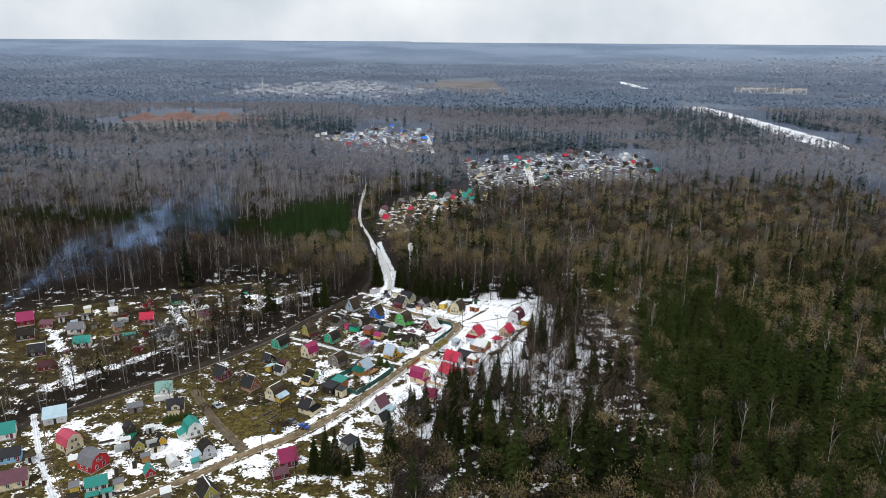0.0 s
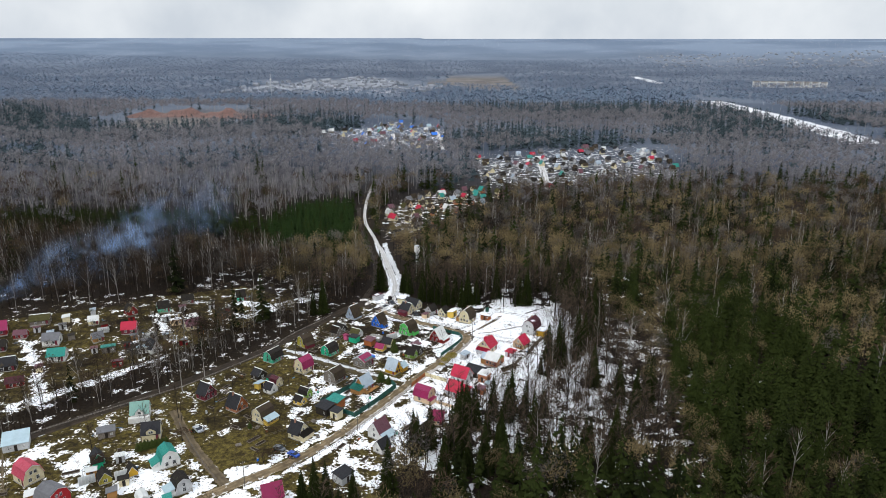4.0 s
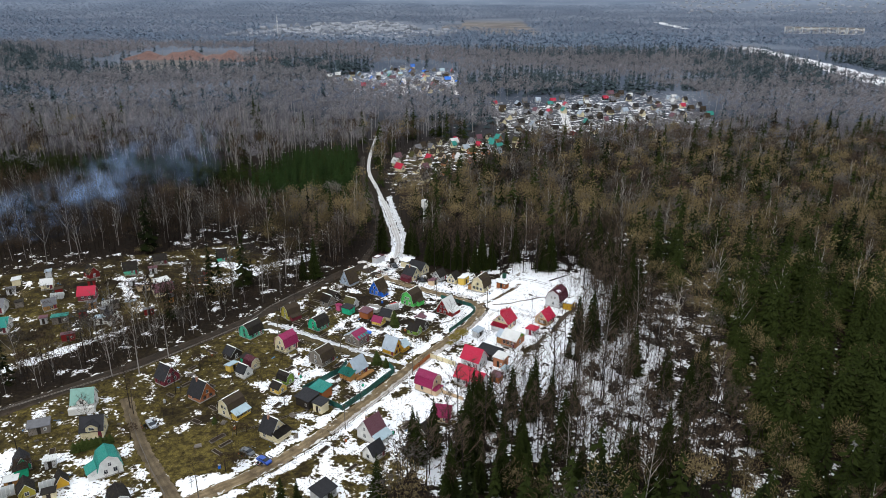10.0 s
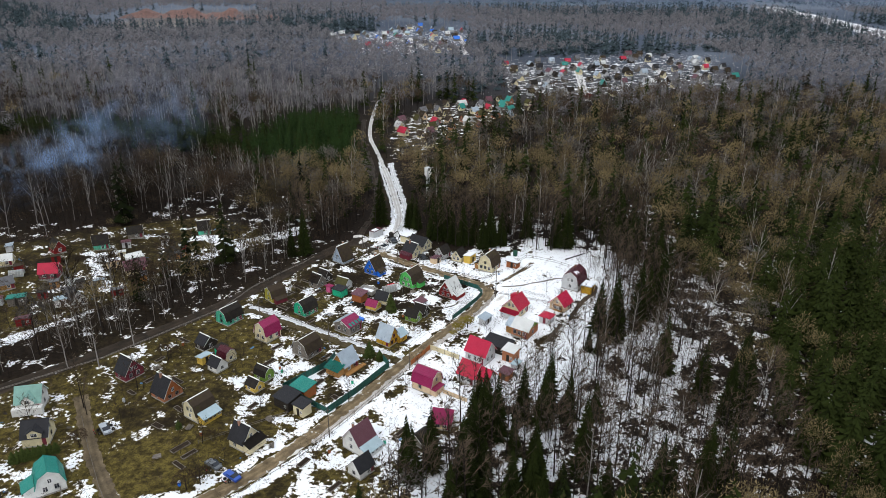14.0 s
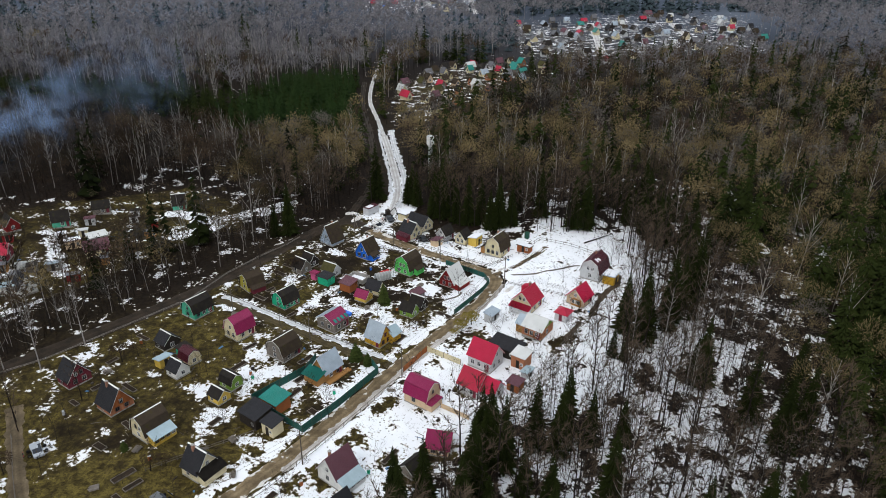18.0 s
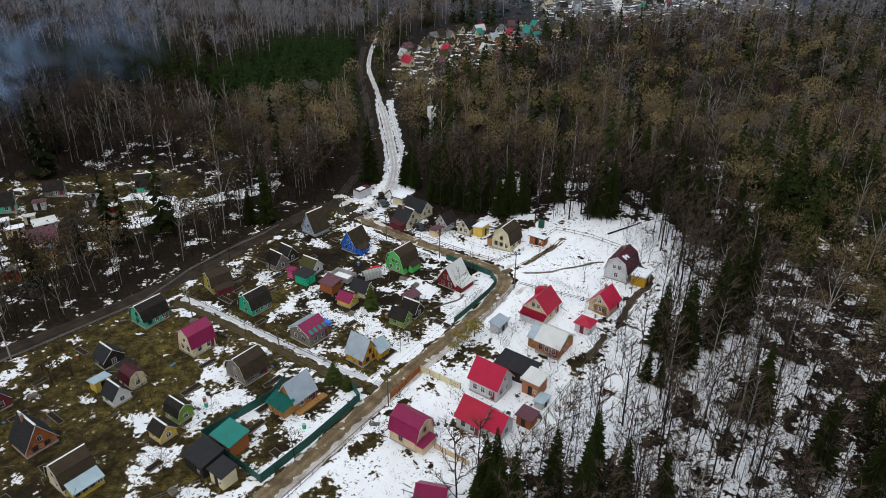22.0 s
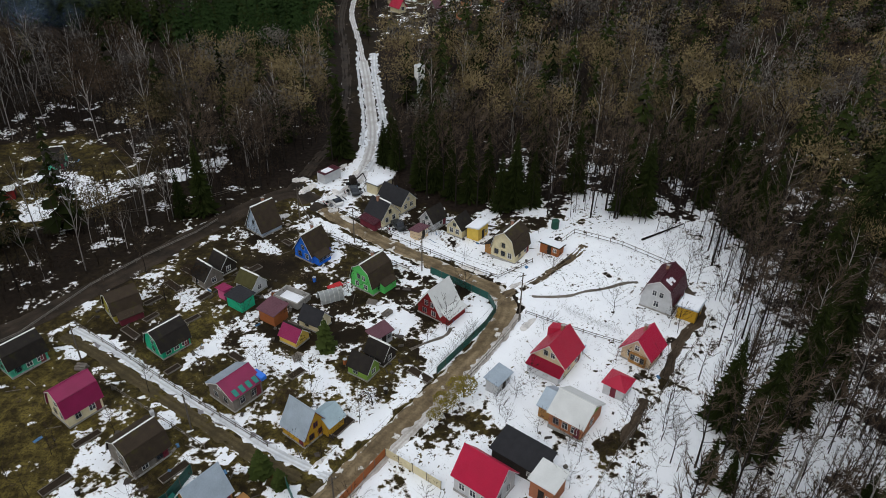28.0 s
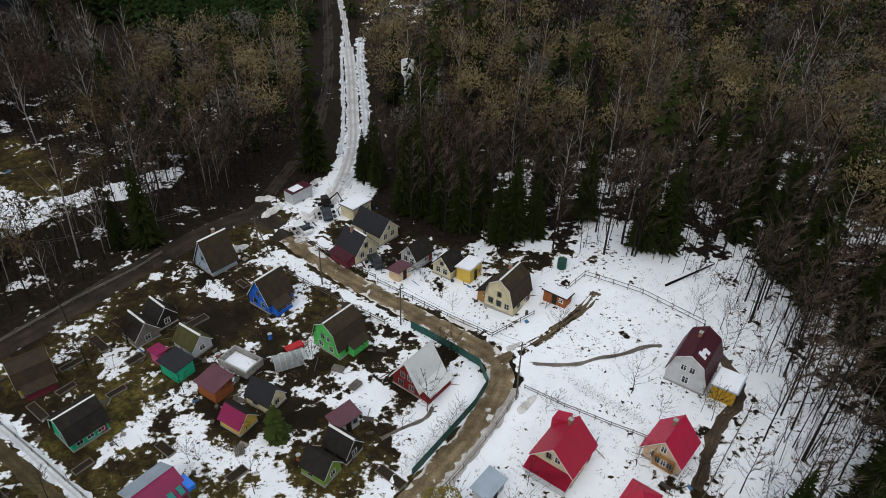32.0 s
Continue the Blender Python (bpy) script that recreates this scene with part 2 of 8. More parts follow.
BLOCKS = [(750, 1490), (880, 1460), (1500, 1200), (1600, 1500), (760, 1560)]
DIRT = [(-140, -128), (-100, -94), (-83, -80.5), (-72, -71), (-61.5, -61), (-52, -54), (-44, -47), (-34, -34), (-24, -18), (-15.5, -3), (-7.5, 9.5), (-1.5, 19), (4, 28), (6.8, 35.2), (5.3, 40), (1, 43.4), (-9, 49.8), (-21.5, 58), (-31, 66.5)]
DIRT_WEST = [(-31, 66.5), (-38, 74), (-43, 70), (-50, 60), (-63, 37), (-74, 20), (-95, -4), (-118, -27), (-150, -57), (-220, -120)]
MUD_NORTH = [(-39, 73), (-37.5, 86), (-35.5, 98), (-35.5, 112), (-38, 134), (-43, 160), (-47.5, 180), (-55, 212), (-60, 260)]
LANE_A = [(-61.5, -59), (-68, -51), (-76, -41), (-83, -30), (-89, -20)]
LANE_C = [(-134, -36), (-128, -46), (-121, -58), (-113, -70), (-100, -88)]
LANE_B = [(-63, 23), (-55, 19), (-48, 14.6), (-41, 10.5), (-31, 4.5), (-25, 1), (-17, -2.5)]
SPUR = [(6, 39), (12, 43), (18, 49), (21, 54)]

gx, gy = axis(-140, 58, 1.35, 7600), axis(-100, 110, 1.35, 7600)
GX, GY = np.meshgrid(gx, gy)
GZ = ground_z(GX, GY)
rg = np.random.default_rng(5)
GZ += np.where(np.hypot(GX, GY) < 200, rg.normal(0, 0.03, GX.shape), 0)
for line, w, d in ((DIRT, 2.6, 0.18), (DIRT_WEST, 3.0, 0.2), (LANE_B, 1.6, 0.08), (LANE_A, 2.2, 0.12)):
    GZ -= d * (1 - smooth((along(GX, GY, line) - w * 0.6) / 1.2))
GZ += 0.25 * np.exp(-((along(GX, GY, DIRT) - 3.6) / 0.7) ** 2) * (GX > -35)
ny, nx = GX.shape
ground_me = bpy.data.meshes.new("ground")
idx = np.arange(nx * ny).reshape(ny, nx)
quads = np.stack([idx[:-1, :-1], idx[:-1, 1:], idx[1:, 1:], idx[1:, :-1]], -1).reshape(-1, 4)


def fill(me, verts, faces, tone=None, smooth_shade=False):
    """Fills a mesh from arrays of corners and faces of one size."""
    k = faces.shape[1]
    me.vertices.add(len(verts)); me.vertices.foreach_set("co", np.ascontiguousarray(verts, np.float32).ravel())
    me.loops.add(faces.size); me.loops.foreach_set("vertex_index", np.ascontiguousarray(faces, np.int32).ravel())
    me.polygons.add(len(faces)); me.polygons.foreach_set("loop_start", np.arange(0, faces.size, k, dtype=np.int32))
    if tone is not None:
        a = me.attributes.new("tone", 'FLOAT', 'POINT'); a.data.foreach_set("value", np.ascontiguousarray(tone, np.float32))
    me.update(calc_edges=True)
    if smooth_shade:
        me.polygons.foreach_set("use_smooth", np.ones(len(faces), bool))
    return me


fill(ground_me, np.stack([GX, GY, GZ], -1).reshape(-1, 3), quads, smooth_shade=True)


def blob(v, x, y, rx, ry, turn=0, amount=0.5):
    c, s = math.cos(radians(turn)), math.sin(radians(turn))
    u, w = (GX - x) * c + (GY - y) * s, -(GX - x) * s + (GY - y) * c
    f = 1 - smooth((np.hypot(u / rx, w / ry) - 0.75) / 0.45)
    return v * (1 - f) + amount * f


in_vil, in_left = inside(GX, GY, VILLAGE), inside(GX, GY, LEFT_VILLAGE)
dist_cam = np.hypot(GX, GY + 150)
snow = np.full(GX.shape, 0.10)
glade = inside(GX, GY, [(5, -45), (48, -48), (62, -20), (80, 8), (84, 40), (62, 70), (20, 76), (0, 68)])
snow[glade] = np.where(GX > 58, 0.40, 0.58)[glade]
wood_floor = inside(GX, GY, [(-16, -112), (50, -112), (70, -60), (104, -30), (108, 50), (96, 112), (60, 118), (6, 98), (2, 70), (0, 60), (40, 30), (5, -40)])
snow[wood_floor & ~glade] = np.where(GY > 60, 0.42, np.where(GY < -40, 0.36, 0.44))[wood_floor & ~glade]
snow[(GX < -58) & (GX > -118) & (GY > 84) & (GY < 122)] = 0.33
snow[dist_cam > 420] = 0.12
snow[in_vil] = np.where(GX < -35, 0.37, 0.45)[in_vil]
snow[in_vil & (GX < -50) & (GY < -45)] = 0.43
snow[in_left] = 0.27
for b in ((26, 44, 20, 17, 0, 0.95), (14, 20, 13, 14, 30, 0.92), (2, -8, 12, 18, -35, 0.84), (28, 2, 8, 24, -35, 0.85), (38, 34, 12, 34, 15, 0.85), (1, 27, 6.5, 9, -33, 0.95), (4, 53, 9, 7, 0, 0.82), (-9, 56, 7, 5, -35, 0.7), (-19, -32, 12, 12, 0, 0.62), (-10, -22, 9, 7, 0, 0.8), (-26, -13, 5, 6, 55, 0.62), (-46, -4, 6, 8, 0, 0.66), (-32, 17, 4, 10, 20, 0.6), (-14, 8, 4, 5, 0, 0.68), (-37, 27, 5, 6, 0, 0.62), (-24, 84, 6, 10, 0, 0.8), (-30, 74, 5, 6, 0, 0.75), (-80, 63, 10, 7, 20, 0.8), (-70, 74, 9, 4, 40, 0.7), (-93, -60, 12, 14, 0, 0.48), (-120, -75, 12, 30, -20, 0.4), (-50, -75, 16, 12, 30, 0.42), (-56, -55, 8, 2.5, 35, 0.7), (-72, -55, 3, 10, -30, 0.6), (-40, -42, 8, 5, 35, 0.62), (-55, -34, 7, 4, -35, 0.6), (-48, -20, 4, 4, 0, 0.6), (-60, -40, 13, 9, 35, 0.06), (-65, 8, 12, 7, 50, 0.1), (-44, 25, 8, 4, 55, 0.12), (-56, -4, 7, 7, 0, 0.12), (-36, 45, 9, 7, 0, 0.24), (-70, -20, 12, 9, 0, 0.18), (-16, 2, 5, 4, 0, 0.3), (-17, 30, 6, 6, 0, 0.42), (-4, -45, 9, 14, 20, 0.62), (20, -30, 22, 12, -35, 0.6), (-56.5, 20.5, 3.5, 2.5, 0, 0.9), (-104, -50, 4, 7, 20, 0.75), (-84, -57, 6, 5, 30, 0.75), (-78, -66, 6, 3, 30, 0.75), (-60, -53, 7, 2, 25, 0.8), (-67.5, -57, 2, 6, -25, 0.8), (-90, -68, 4, 3, 0, 0.7), (-56, -68, 5, 6, 20, 0.7), (-30, -52, 7, 6, 30, 0.62), (-98, -76, 4, 3, 0, 0.7), (-120, -45, 4, 4, 0, 0.75), (-48, 35, 3.5, 4.5, 20, 0.60), (-33.5, 24.5, 3.0, 5.5, 25, 0.60), (-28, 17.5, 4.0, 3.5, 0, 0.60), (-23.5, 19.6, 2.5, 2.0, 0, 0.8), (-15.5, 13.5, 4.0, 4.0, 0, 0.60), (-24, 38, 3.0, 2.2, 30, 0.60), (-38.5, 51, 4.0, 1.6, -30, 0.62), (-11.5, 31, 5.0, 4.5, 0, 0.60), (-40.5, 6.4, 1.8, 1.4, 0, 0.60), (-45, 7.2, 1.2, 1.8, 0, 0.60), (-44.5, -3.5, 5.5, 3.0, 30, 0.60), (-37, -8, 3.5, 3.0, 0, 0.60), (-25, -17, 5.5, 2.6, 55, 0.60), (-36, -26.5, 4.0, 3.0, 0, 0.60), (-52, -15.5, 3.0, 1.8, 0, 0.60), (-23, 21.5, 2.0, 2.0, 0, 0.60)):
    snow = blob(snow, *b)
near_road = along(GX, GY, DIRT)
snow += 0.35 * np.exp(-((near_road - 3.4) / 0.9) ** 2) * (GY > -70)
snow = np.where(near_road < 1.8, 0.02, snow)
snow = np.where(along(GX, GY, LANE_B) < 1.3, 0.02, snow)
snow += 0.4 * np.exp(-((along(GX, GY, LANE_B) - 2.0) / 0.6) ** 2)
snow = np.where(along(GX, GY, LANE_A) < 1.8, 0.02, snow)
snow = np.where(along(GX, GY, DIRT_WEST) < 3.0, 0.02, snow)
dn = np.where(GX > np.interp(GY, [66, 104, 140, 222, 355], [-29, -26, -33, -53, -58]), 0.75, 1.0) * along(GX, GY, ROAD_NORTH)
snow = np.where((dn < np.where(GY > 170, 0.8, np.where(GY > 104, 1.9, 2.8))) & (GY < 112) & (along(GX, GY, MUD_NORTH) > 2.0), np.maximum(snow, 0.66), snow)
snow = np.where((along(GX, GY, SPUR) < 1.0), 0.45, snow)
for p, q, w in (((-163, 31), (-141, -3), 2.2), ((-141, -3), (-132, -16), 2.5), ((-142, -19), (-113, 11), 2.6), ((-113, 11), (-88, 34), 2.2), ((-122, 53), (-107, 32), 2.0), ((-88, 60), (-60, 84), 4.0), ((-95, 76), (-69, 67), 3.0)):
    west_snow = along(GX, GY, [p, q]) < w
    snow = np.where(west_snow, 0.66, snow)
belt = (~in_vil) & (~in_left) & (GX < -34) & (GY < 75) & (dist_cam < 420)
snow = np.where(belt, 0.28, snow)
grass = np.where(in_vil, np.where(GY < -20, 0.72, np.where(GY > 22, 0.46, 0.64)), 0.14)
for b in ((-61, -41, 11, 7.5, 35, 1.0), (-60, 9, 9, 5, 50, 0.75), (-44, 25, 8, 4, 55, 0.9), (-56, -5, 8, 7, 0, 0.8), (-34, 45, 7, 5, 0, 0.4), (-16, 2, 5, 4, 0, 0.8), (-68, -24, 10, 8, 0, 0.42)):
    grass = blob(grass, *b)
grass = np.where(in_left, 0.56, grass)
lanes = np.minimum(np.minimum(near_road, along(GX, GY, LANE_A)), along(GX, GY, LANE_B))
hamlets = inside(GX, GY, HAMLET_1) | inside(GX, GY, HAMLET_2) | inside(GX, GY, HAMLET_3) | inside(GX, GY, HAMLET_4)
snow = np.where(hamlets, 0.37, snow)
grass = np.where(hamlets, 0.45, grass)
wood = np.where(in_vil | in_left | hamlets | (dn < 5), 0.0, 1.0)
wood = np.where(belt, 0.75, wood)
grass = np.where(belt, 0.42, grass)
# how much painted haze colour the ground takes, here and in haze below
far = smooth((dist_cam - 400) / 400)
field = np.where(inside(GX, GY, FIELD), 1.0, np.where(inside(GX, GY, TOWN) | inside(GX, GY, BLOCKS), 0.15, 0.0))
clay = inside(GX, GY, CLAY)
field = np.where(clay | inside(GX, GY + 90, CLAY), 1.0, field)
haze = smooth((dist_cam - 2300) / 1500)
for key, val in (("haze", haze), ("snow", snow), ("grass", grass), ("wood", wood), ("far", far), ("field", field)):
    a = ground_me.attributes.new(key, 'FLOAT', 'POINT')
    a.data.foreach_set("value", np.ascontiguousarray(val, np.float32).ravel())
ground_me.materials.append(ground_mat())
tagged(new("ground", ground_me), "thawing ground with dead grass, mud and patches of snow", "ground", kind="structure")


def strip(name, line, width, material, label, lift=0.05, step=1.0, wobble=0.25, crown=0.0, seed=3):
    """A road laid along a broken line, rounded at its bends, following the ground."""
    pts = [Vector(p) for p in line]
    for _ in range(2):
        q = [pts[0]]
        for a, b in zip(pts, pts[1:]):
            q += [a * 0.75 + b * 0.25, a * 0.25 + b * 0.75]
        pts = q + [pts[-1]]
    fine = [pts[0]]
    for a, b in zip(pts, pts[1:]):
        k = max(1, int((b - a).length / step))
        fine += [a.lerp(b, (i + 1) / k) for i in range(k)]
    rnd = random.Random(seed)
    bm = bmesh.new(); rows = []
    for i, p in enumerate(fine):
        d = (fine[min(i + 1, len(fine) - 1)] - fine[max(i - 1, 0)]).normalized()
        s = Vector((-d.y, d.x))
        w0, w1 = width / 2 + rnd.uniform(-wobble, wobble), width / 2 + rnd.uniform(-wobble, wobble)
        row = []
        for j, o in enumerate((-w0, -width * 0.32, -width * 0.18, 0, width * 0.18, width * 0.32, w1)):
            c = p + s * o
            z = gz(c.x, c.y) + lift + (-0.12, -0.03, -0.07, 0.02, -0.07, -0.03, -0.12)[j] + crown
            row.append(bm.verts.new((c.x, c.y, z)))
        rows.append(row)
    for a, b in zip(rows, rows[1:]):
        for j in range(6):
            bm.faces.new((a[j], a[j + 1], b[j + 1], b[j]))
    k = len(rows)
    ob = link(name, bm, material)
    for key, val in (("edge", (1, 0.35, 0, 0, 0, 0.35, 1)), ("rut", (0, 0.2, 1, 0, 1, 0.2, 0))):
        at = ob.data.attributes.new(key, 'FLOAT', 'POINT'); at.data.foreach_set("value", np.tile(np.array(val, np.float32), k))
    for f in ob.data.polygons: f.use_smooth = True
    return tagged(ob, label, "road", kind="structure")


def road_mat(name, a, b, c, snow_amt, rut=(0.45, 0.42, 0.38)):
    m = bpy.data.materials.new(name); m.use_nodes = True
    n, l = m.node_tree.nodes, m.node_tree.links
    bs = n["Principled BSDF"]
    geo = n.new("ShaderNodeNewGeometry")
    t1, t2 = n.new("ShaderNodeTexNoise"), n.new("ShaderNodeTexNoise")
    t1.inputs["Scale"].default_value, t1.inputs["Detail"].default_value = 0.35, 6
    t2.inputs["Scale"].default_value, t2.inputs["Detail"].default_value = 3.0, 6
    for t in (t1, t2): l.new(geo.outputs["Position"], t.inputs["Vector"])
    r1 = n.new("ShaderNodeValToRGB")
    r1.color_ramp.elements[0].position, r1.color_ramp.elements[0].color = 0.35, (*a, 1)
    r1.color_ramp.elements[1].position, r1.color_ramp.elements[1].color = 0.65, (*b, 1)
    l.new(t1.outputs["Fac"], r1.inputs[0])
    mx = n.new("ShaderNodeMixRGB"); mx.blend_type = 'OVERLAY'; mx.inputs[0].default_value = 0.5
    l.new(r1.outputs[0], mx.inputs[1]); l.new(t2.outputs["Fac"], mx.inputs[2])
    t3 = n.new("ShaderNodeTexNoise"); t3.inputs["Scale"].default_value, t3.inputs["Detail"].default_value = 0.5, 8
    l.new(geo.outputs["Position"], t3.inputs["Vector"])
    r3 = n.new("ShaderNodeValToRGB")
    r3.color_ramp.elements[0].position, r3.color_ramp.elements[1].position = 0.62 - snow_amt, 0.66 - snow_amt
    ae, ar = n.new("ShaderNodeAttribute"), n.new("ShaderNodeAttribute")
    ae.attribute_name, ar.attribute_name = "edge", "rut"
    es = n.new("ShaderNodeMath"); es.operation = 'MULTIPLY_ADD'; es.inputs[1].default_value = 0.17
    l.new(ae.outputs["Fac"], es.inputs[0]); l.new(t3.outputs["Fac"], es.inputs[2]); l.new(es.outputs[0], r3.inputs[0])
    wet = n.new("ShaderNodeMath"); wet.operation = 'MULTIPLY'; l.new(ar.outputs["Fac"], wet.inputs[0]); l.new(t1.outputs["Fac"], wet.inputs[1])
    dk = n.new("ShaderNodeMixRGB"); dk.blend_type = 'MULTIPLY'; dk.inputs[2].default_value = (*rut, 1)
    l.new(wet.outputs[0], dk.inputs[0]); l.new(mx.outputs[0], dk.inputs[1])
    m2 = n.new("ShaderNodeMixRGB"); m2.inputs[2].default_value = (*c, 1)
    l.new(r3.outputs[0], m2.inputs[0]); l.new(dk.outputs[0], m2.inputs[1])
    l.new(m2.outputs[0], bs.inputs["Base Color"])
    bs.inputs["Roughness"].default_value = 0.7
    bs.inputs["Specular IOR Level"].default_value = 0.15
    bp = n.new("ShaderNodeBump"); bp.inputs["Strength"].default_value = 0.6; bp.inputs["Distance"].default_value = 0.1
    l.new(t2.outputs["Fac"], bp.inputs["Height"]); l.new(bp.outputs[0], bs.inputs["Normal"])
    return m


M_DIRT = road_mat("muddy_gravel", (0.10, 0.072, 0.04), (0.26, 0.195, 0.115), (0.6, 0.58, 0.55), -0.02)
M_MUD = road_mat("dark_mud", (0.017, 0.0125, 0.0085), (0.050, 0.036, 0.025), (0.5, 0.5, 0.5), -0.12)
M_ICE = road_mat("icy_road", (0.48, 0.46, 0.44), (0.70, 0.70, 0.71), (0.80, 0.82, 0.85), -0.06, (0.34, 0.31, 0.28))
M_TRACK = road_mat("grassy_track", (0.05, 0.038, 0.018), (0.095, 0.072, 0.034), (0.7, 0.7, 0.7), -0.1)
strip("dirt_road", DIRT, 3.5, M_DIRT, "rutted muddy gravel road with melting snow edges", 0.0)
strip("dirt_road_west", DIRT_WEST, 5.0, M_MUD, "dark muddy road beside the long fence", 0.0, seed=4)
strip("mud_track_north", MUD_NORTH, 3.4, M_MUD, "dark muddy track beside the icy forest road", 0.06, seed=16)
strip("snow_road", ROAD_NORTH[:7], 3.0, M_ICE, "icy snow-covered forest road with wheel ruts", 0.12, 1.0, 0.1, seed=5)
strip("snow_road_far", ROAD_NORTH[6:], 1.9, M_ICE, "narrow icy road between far woods and hamlet", 0.12, 1.0, 0.2, seed=21)
M_LANE = road_mat("earth_lane", (0.075, 0.056, 0.034), (0.16, 0.122, 0.075), (0.6, 0.58, 0.55), -0.15)
M_CUTSNOW = road_mat("clearing_snow", (0.55, 0.57, 0.6), (0.8, 0.82, 0.85), (0.2, 0.19, 0.2), -0.05)
BANK = [(-24.5, 84), (-22.6, 97), (-24.4, 112), (-28.6, 132), (-33.6, 156), (-35.5, 170)]
strip("snow_bank", BANK, 2.6, M_CUTSNOW, "lumpy bank of snow along the forest road", 0.16, 1.0, 0.7, seed=19)
strip("snow_bank_west", [(x - 5.4, y + 1) for x, y in BANK[1:]], 1.1, M_CUTSNOW, "broken bank of snow between road and track", 0.14, 1.0, 0.45, seed=20)
strip("snowy_clearing", CUT_NEAR, 44, M_CUTSNOW, "snow-covered clearing cut through far woods", 1.0, 12, 4.0, seed=9)
strip("snowy_clearing_far", CUT_FAR, 26, M_CUTSNOW, "snow-covered clearing cut through distant woods", 1.5, 20, 4.0, seed=10)
strip("village_lane", LANE_A, 3.2, M_LANE, "bare earth lane between garden plots", 0.02, seed=6)
strip("lower_lane", LANE_C, 2.4, M_LANE, "muddy lane between the lowest plots", 0.03, seed=17)
strip("lower_lane_snow", [(x - 2.2, y - 0.6) for x, y in LANE_C], 2.0, M_CUTSNOW, "bank of snow beside the muddy lane", 0.10, 0.8, 0.5, seed=18)
strip("lane_snow", [(x + 0.9, y + 1.7) for x, y in LANE_B], 1.6, M_CUTSNOW, "ridge of snow along the grassy lane", 0.12, 0.8, 0.35, seed=11)
strip("grass_lane", LANE_B, 2.2, M_TRACK, "yellow grassy lane edged with snow", 0.02, seed=7)
M_SPUR = road_mat("brown_track", (0.06, 0.043, 0.024), (0.15, 0.11, 0.065), (0.7, 0.7, 0.7), -0.04)
strip("garden_track", SPUR, 2.0, M_SPUR, "short muddy track between snowy gardens", 0.06, seed=8)


# ---- houses ----
WHITE = mat("white_paint", (0.72, 0.72, 0.7), 0.6, 0.12)
M_GLASS = mat("window_glass", (0.03, 0.035, 0.045), 0.12, 0.1)
M_BASE = mat("concrete_base", (0.3, 0.29, 0.27), 0.9, 0.25)
M_BRICK = mat("orange_brick", (0.36, 0.15, 0.08), 0.85, 0.3, 2.0, 0.4, stripe=6, stripe_dir='Z')
M_SNOW = mat("roof_snow", (0.8, 0.82, 0.86), 0.8, 0.06, 0.8, 0.4)
M_WOOD = mat("grey_boards", (0.17, 0.15, 0.13), 0.85, 0.35, 1.5, 0.3, stripe=5)
M_STOVE = mat("chimney_brick", (0.3, 0.16, 0.11), 0.9, 0.3, 3)


def roof_mat(kind):
    return {
        "dark": mat("old_dark_roof", (0.021, 0.018, 0.016), 0.8, 0.4, 0.9, 0.3, stripe=4, moss=(0.03, 0.029, 0.014), moss_amt=0.05),
        "brown": mat("mossy_slate_roof", (0.042, 0.031, 0.022), 0.85, 0.35, 0.9, 0.35, stripe=4, moss=(0.052, 0.044, 0.018), moss_amt=0.06),
        "olive": mat("mossy_green_roof", (0.06, 0.055, 0.022), 0.85, 0.35, 0.9, 0.3, stripe=4),
        "magenta": mat("raspberry_metal_roof", (0.235, 0.012, 0.07), 0.42, 0.16, 0.5, 0.5, stripe=5),
        "red": mat("red_metal_roof", (0.40, 0.014, 0.044), 0.42, 0.14, 0.5, 0.5, stripe=5),
        "brightred": mat("crimson_metal_roof", (0.45, 0.010, 0.05), 0.4, 0.12, 0.5, 0.5, stripe=5),
        "maroon": mat("cherry_metal_roof", (0.058, 0.006, 0.014), 0.42, 0.18, 0.5, 0.5, stripe=5),
        "rose": mat("rose_metal_roof", (0.40, 0.05, 0.085), 0.45, 0.18, 0.5, 0.5, stripe=5),
        "plum": mat("plum_metal_roof", (0.115, 0.045, 0.06), 0.5, 0.18, 0.5, 0.5, stripe=5),
        "teal": mat("teal_metal_roof", (0.015, 0.20, 0.165), 0.42, 0.16, 0.5, 0.5, stripe=5),
        "palegreen": mat("faded_green_roof", (0.19, 0.33, 0.29), 0.6, 0.2, 0.6, 0.3, stripe=4),
        "steel": mat("galvanised_roof", (0.33, 0.39, 0.45), 0.42, 0.25, 0.5, 0.4, metal=0.3, stripe=4),
        "paleblue": mat("pale_blue_roof", (0.33, 0.43, 0.48), 0.5, 0.2, 0.5, 0.4, stripe=4),
        "white": mat("light_grey_roof", (0.56, 0.57, 0.56), 0.55, 0.14, 0.5, 0.3, stripe=4),
        "grey": mat("grey_slate_roof", (0.13, 0.13, 0.14), 0.7, 0.25, 0.8, 0.3, stripe=4),
        "darkgrey": mat("charcoal_roof", (0.024, 0.024, 0.027), 0.6, 0.25, 0.8, 0.3, stripe=4),
        "blue": mat("blue_tarp_roof", (0.03, 0.16, 0.62), 0.45, 0.14, 0.5, 0.3),
    }[kind]


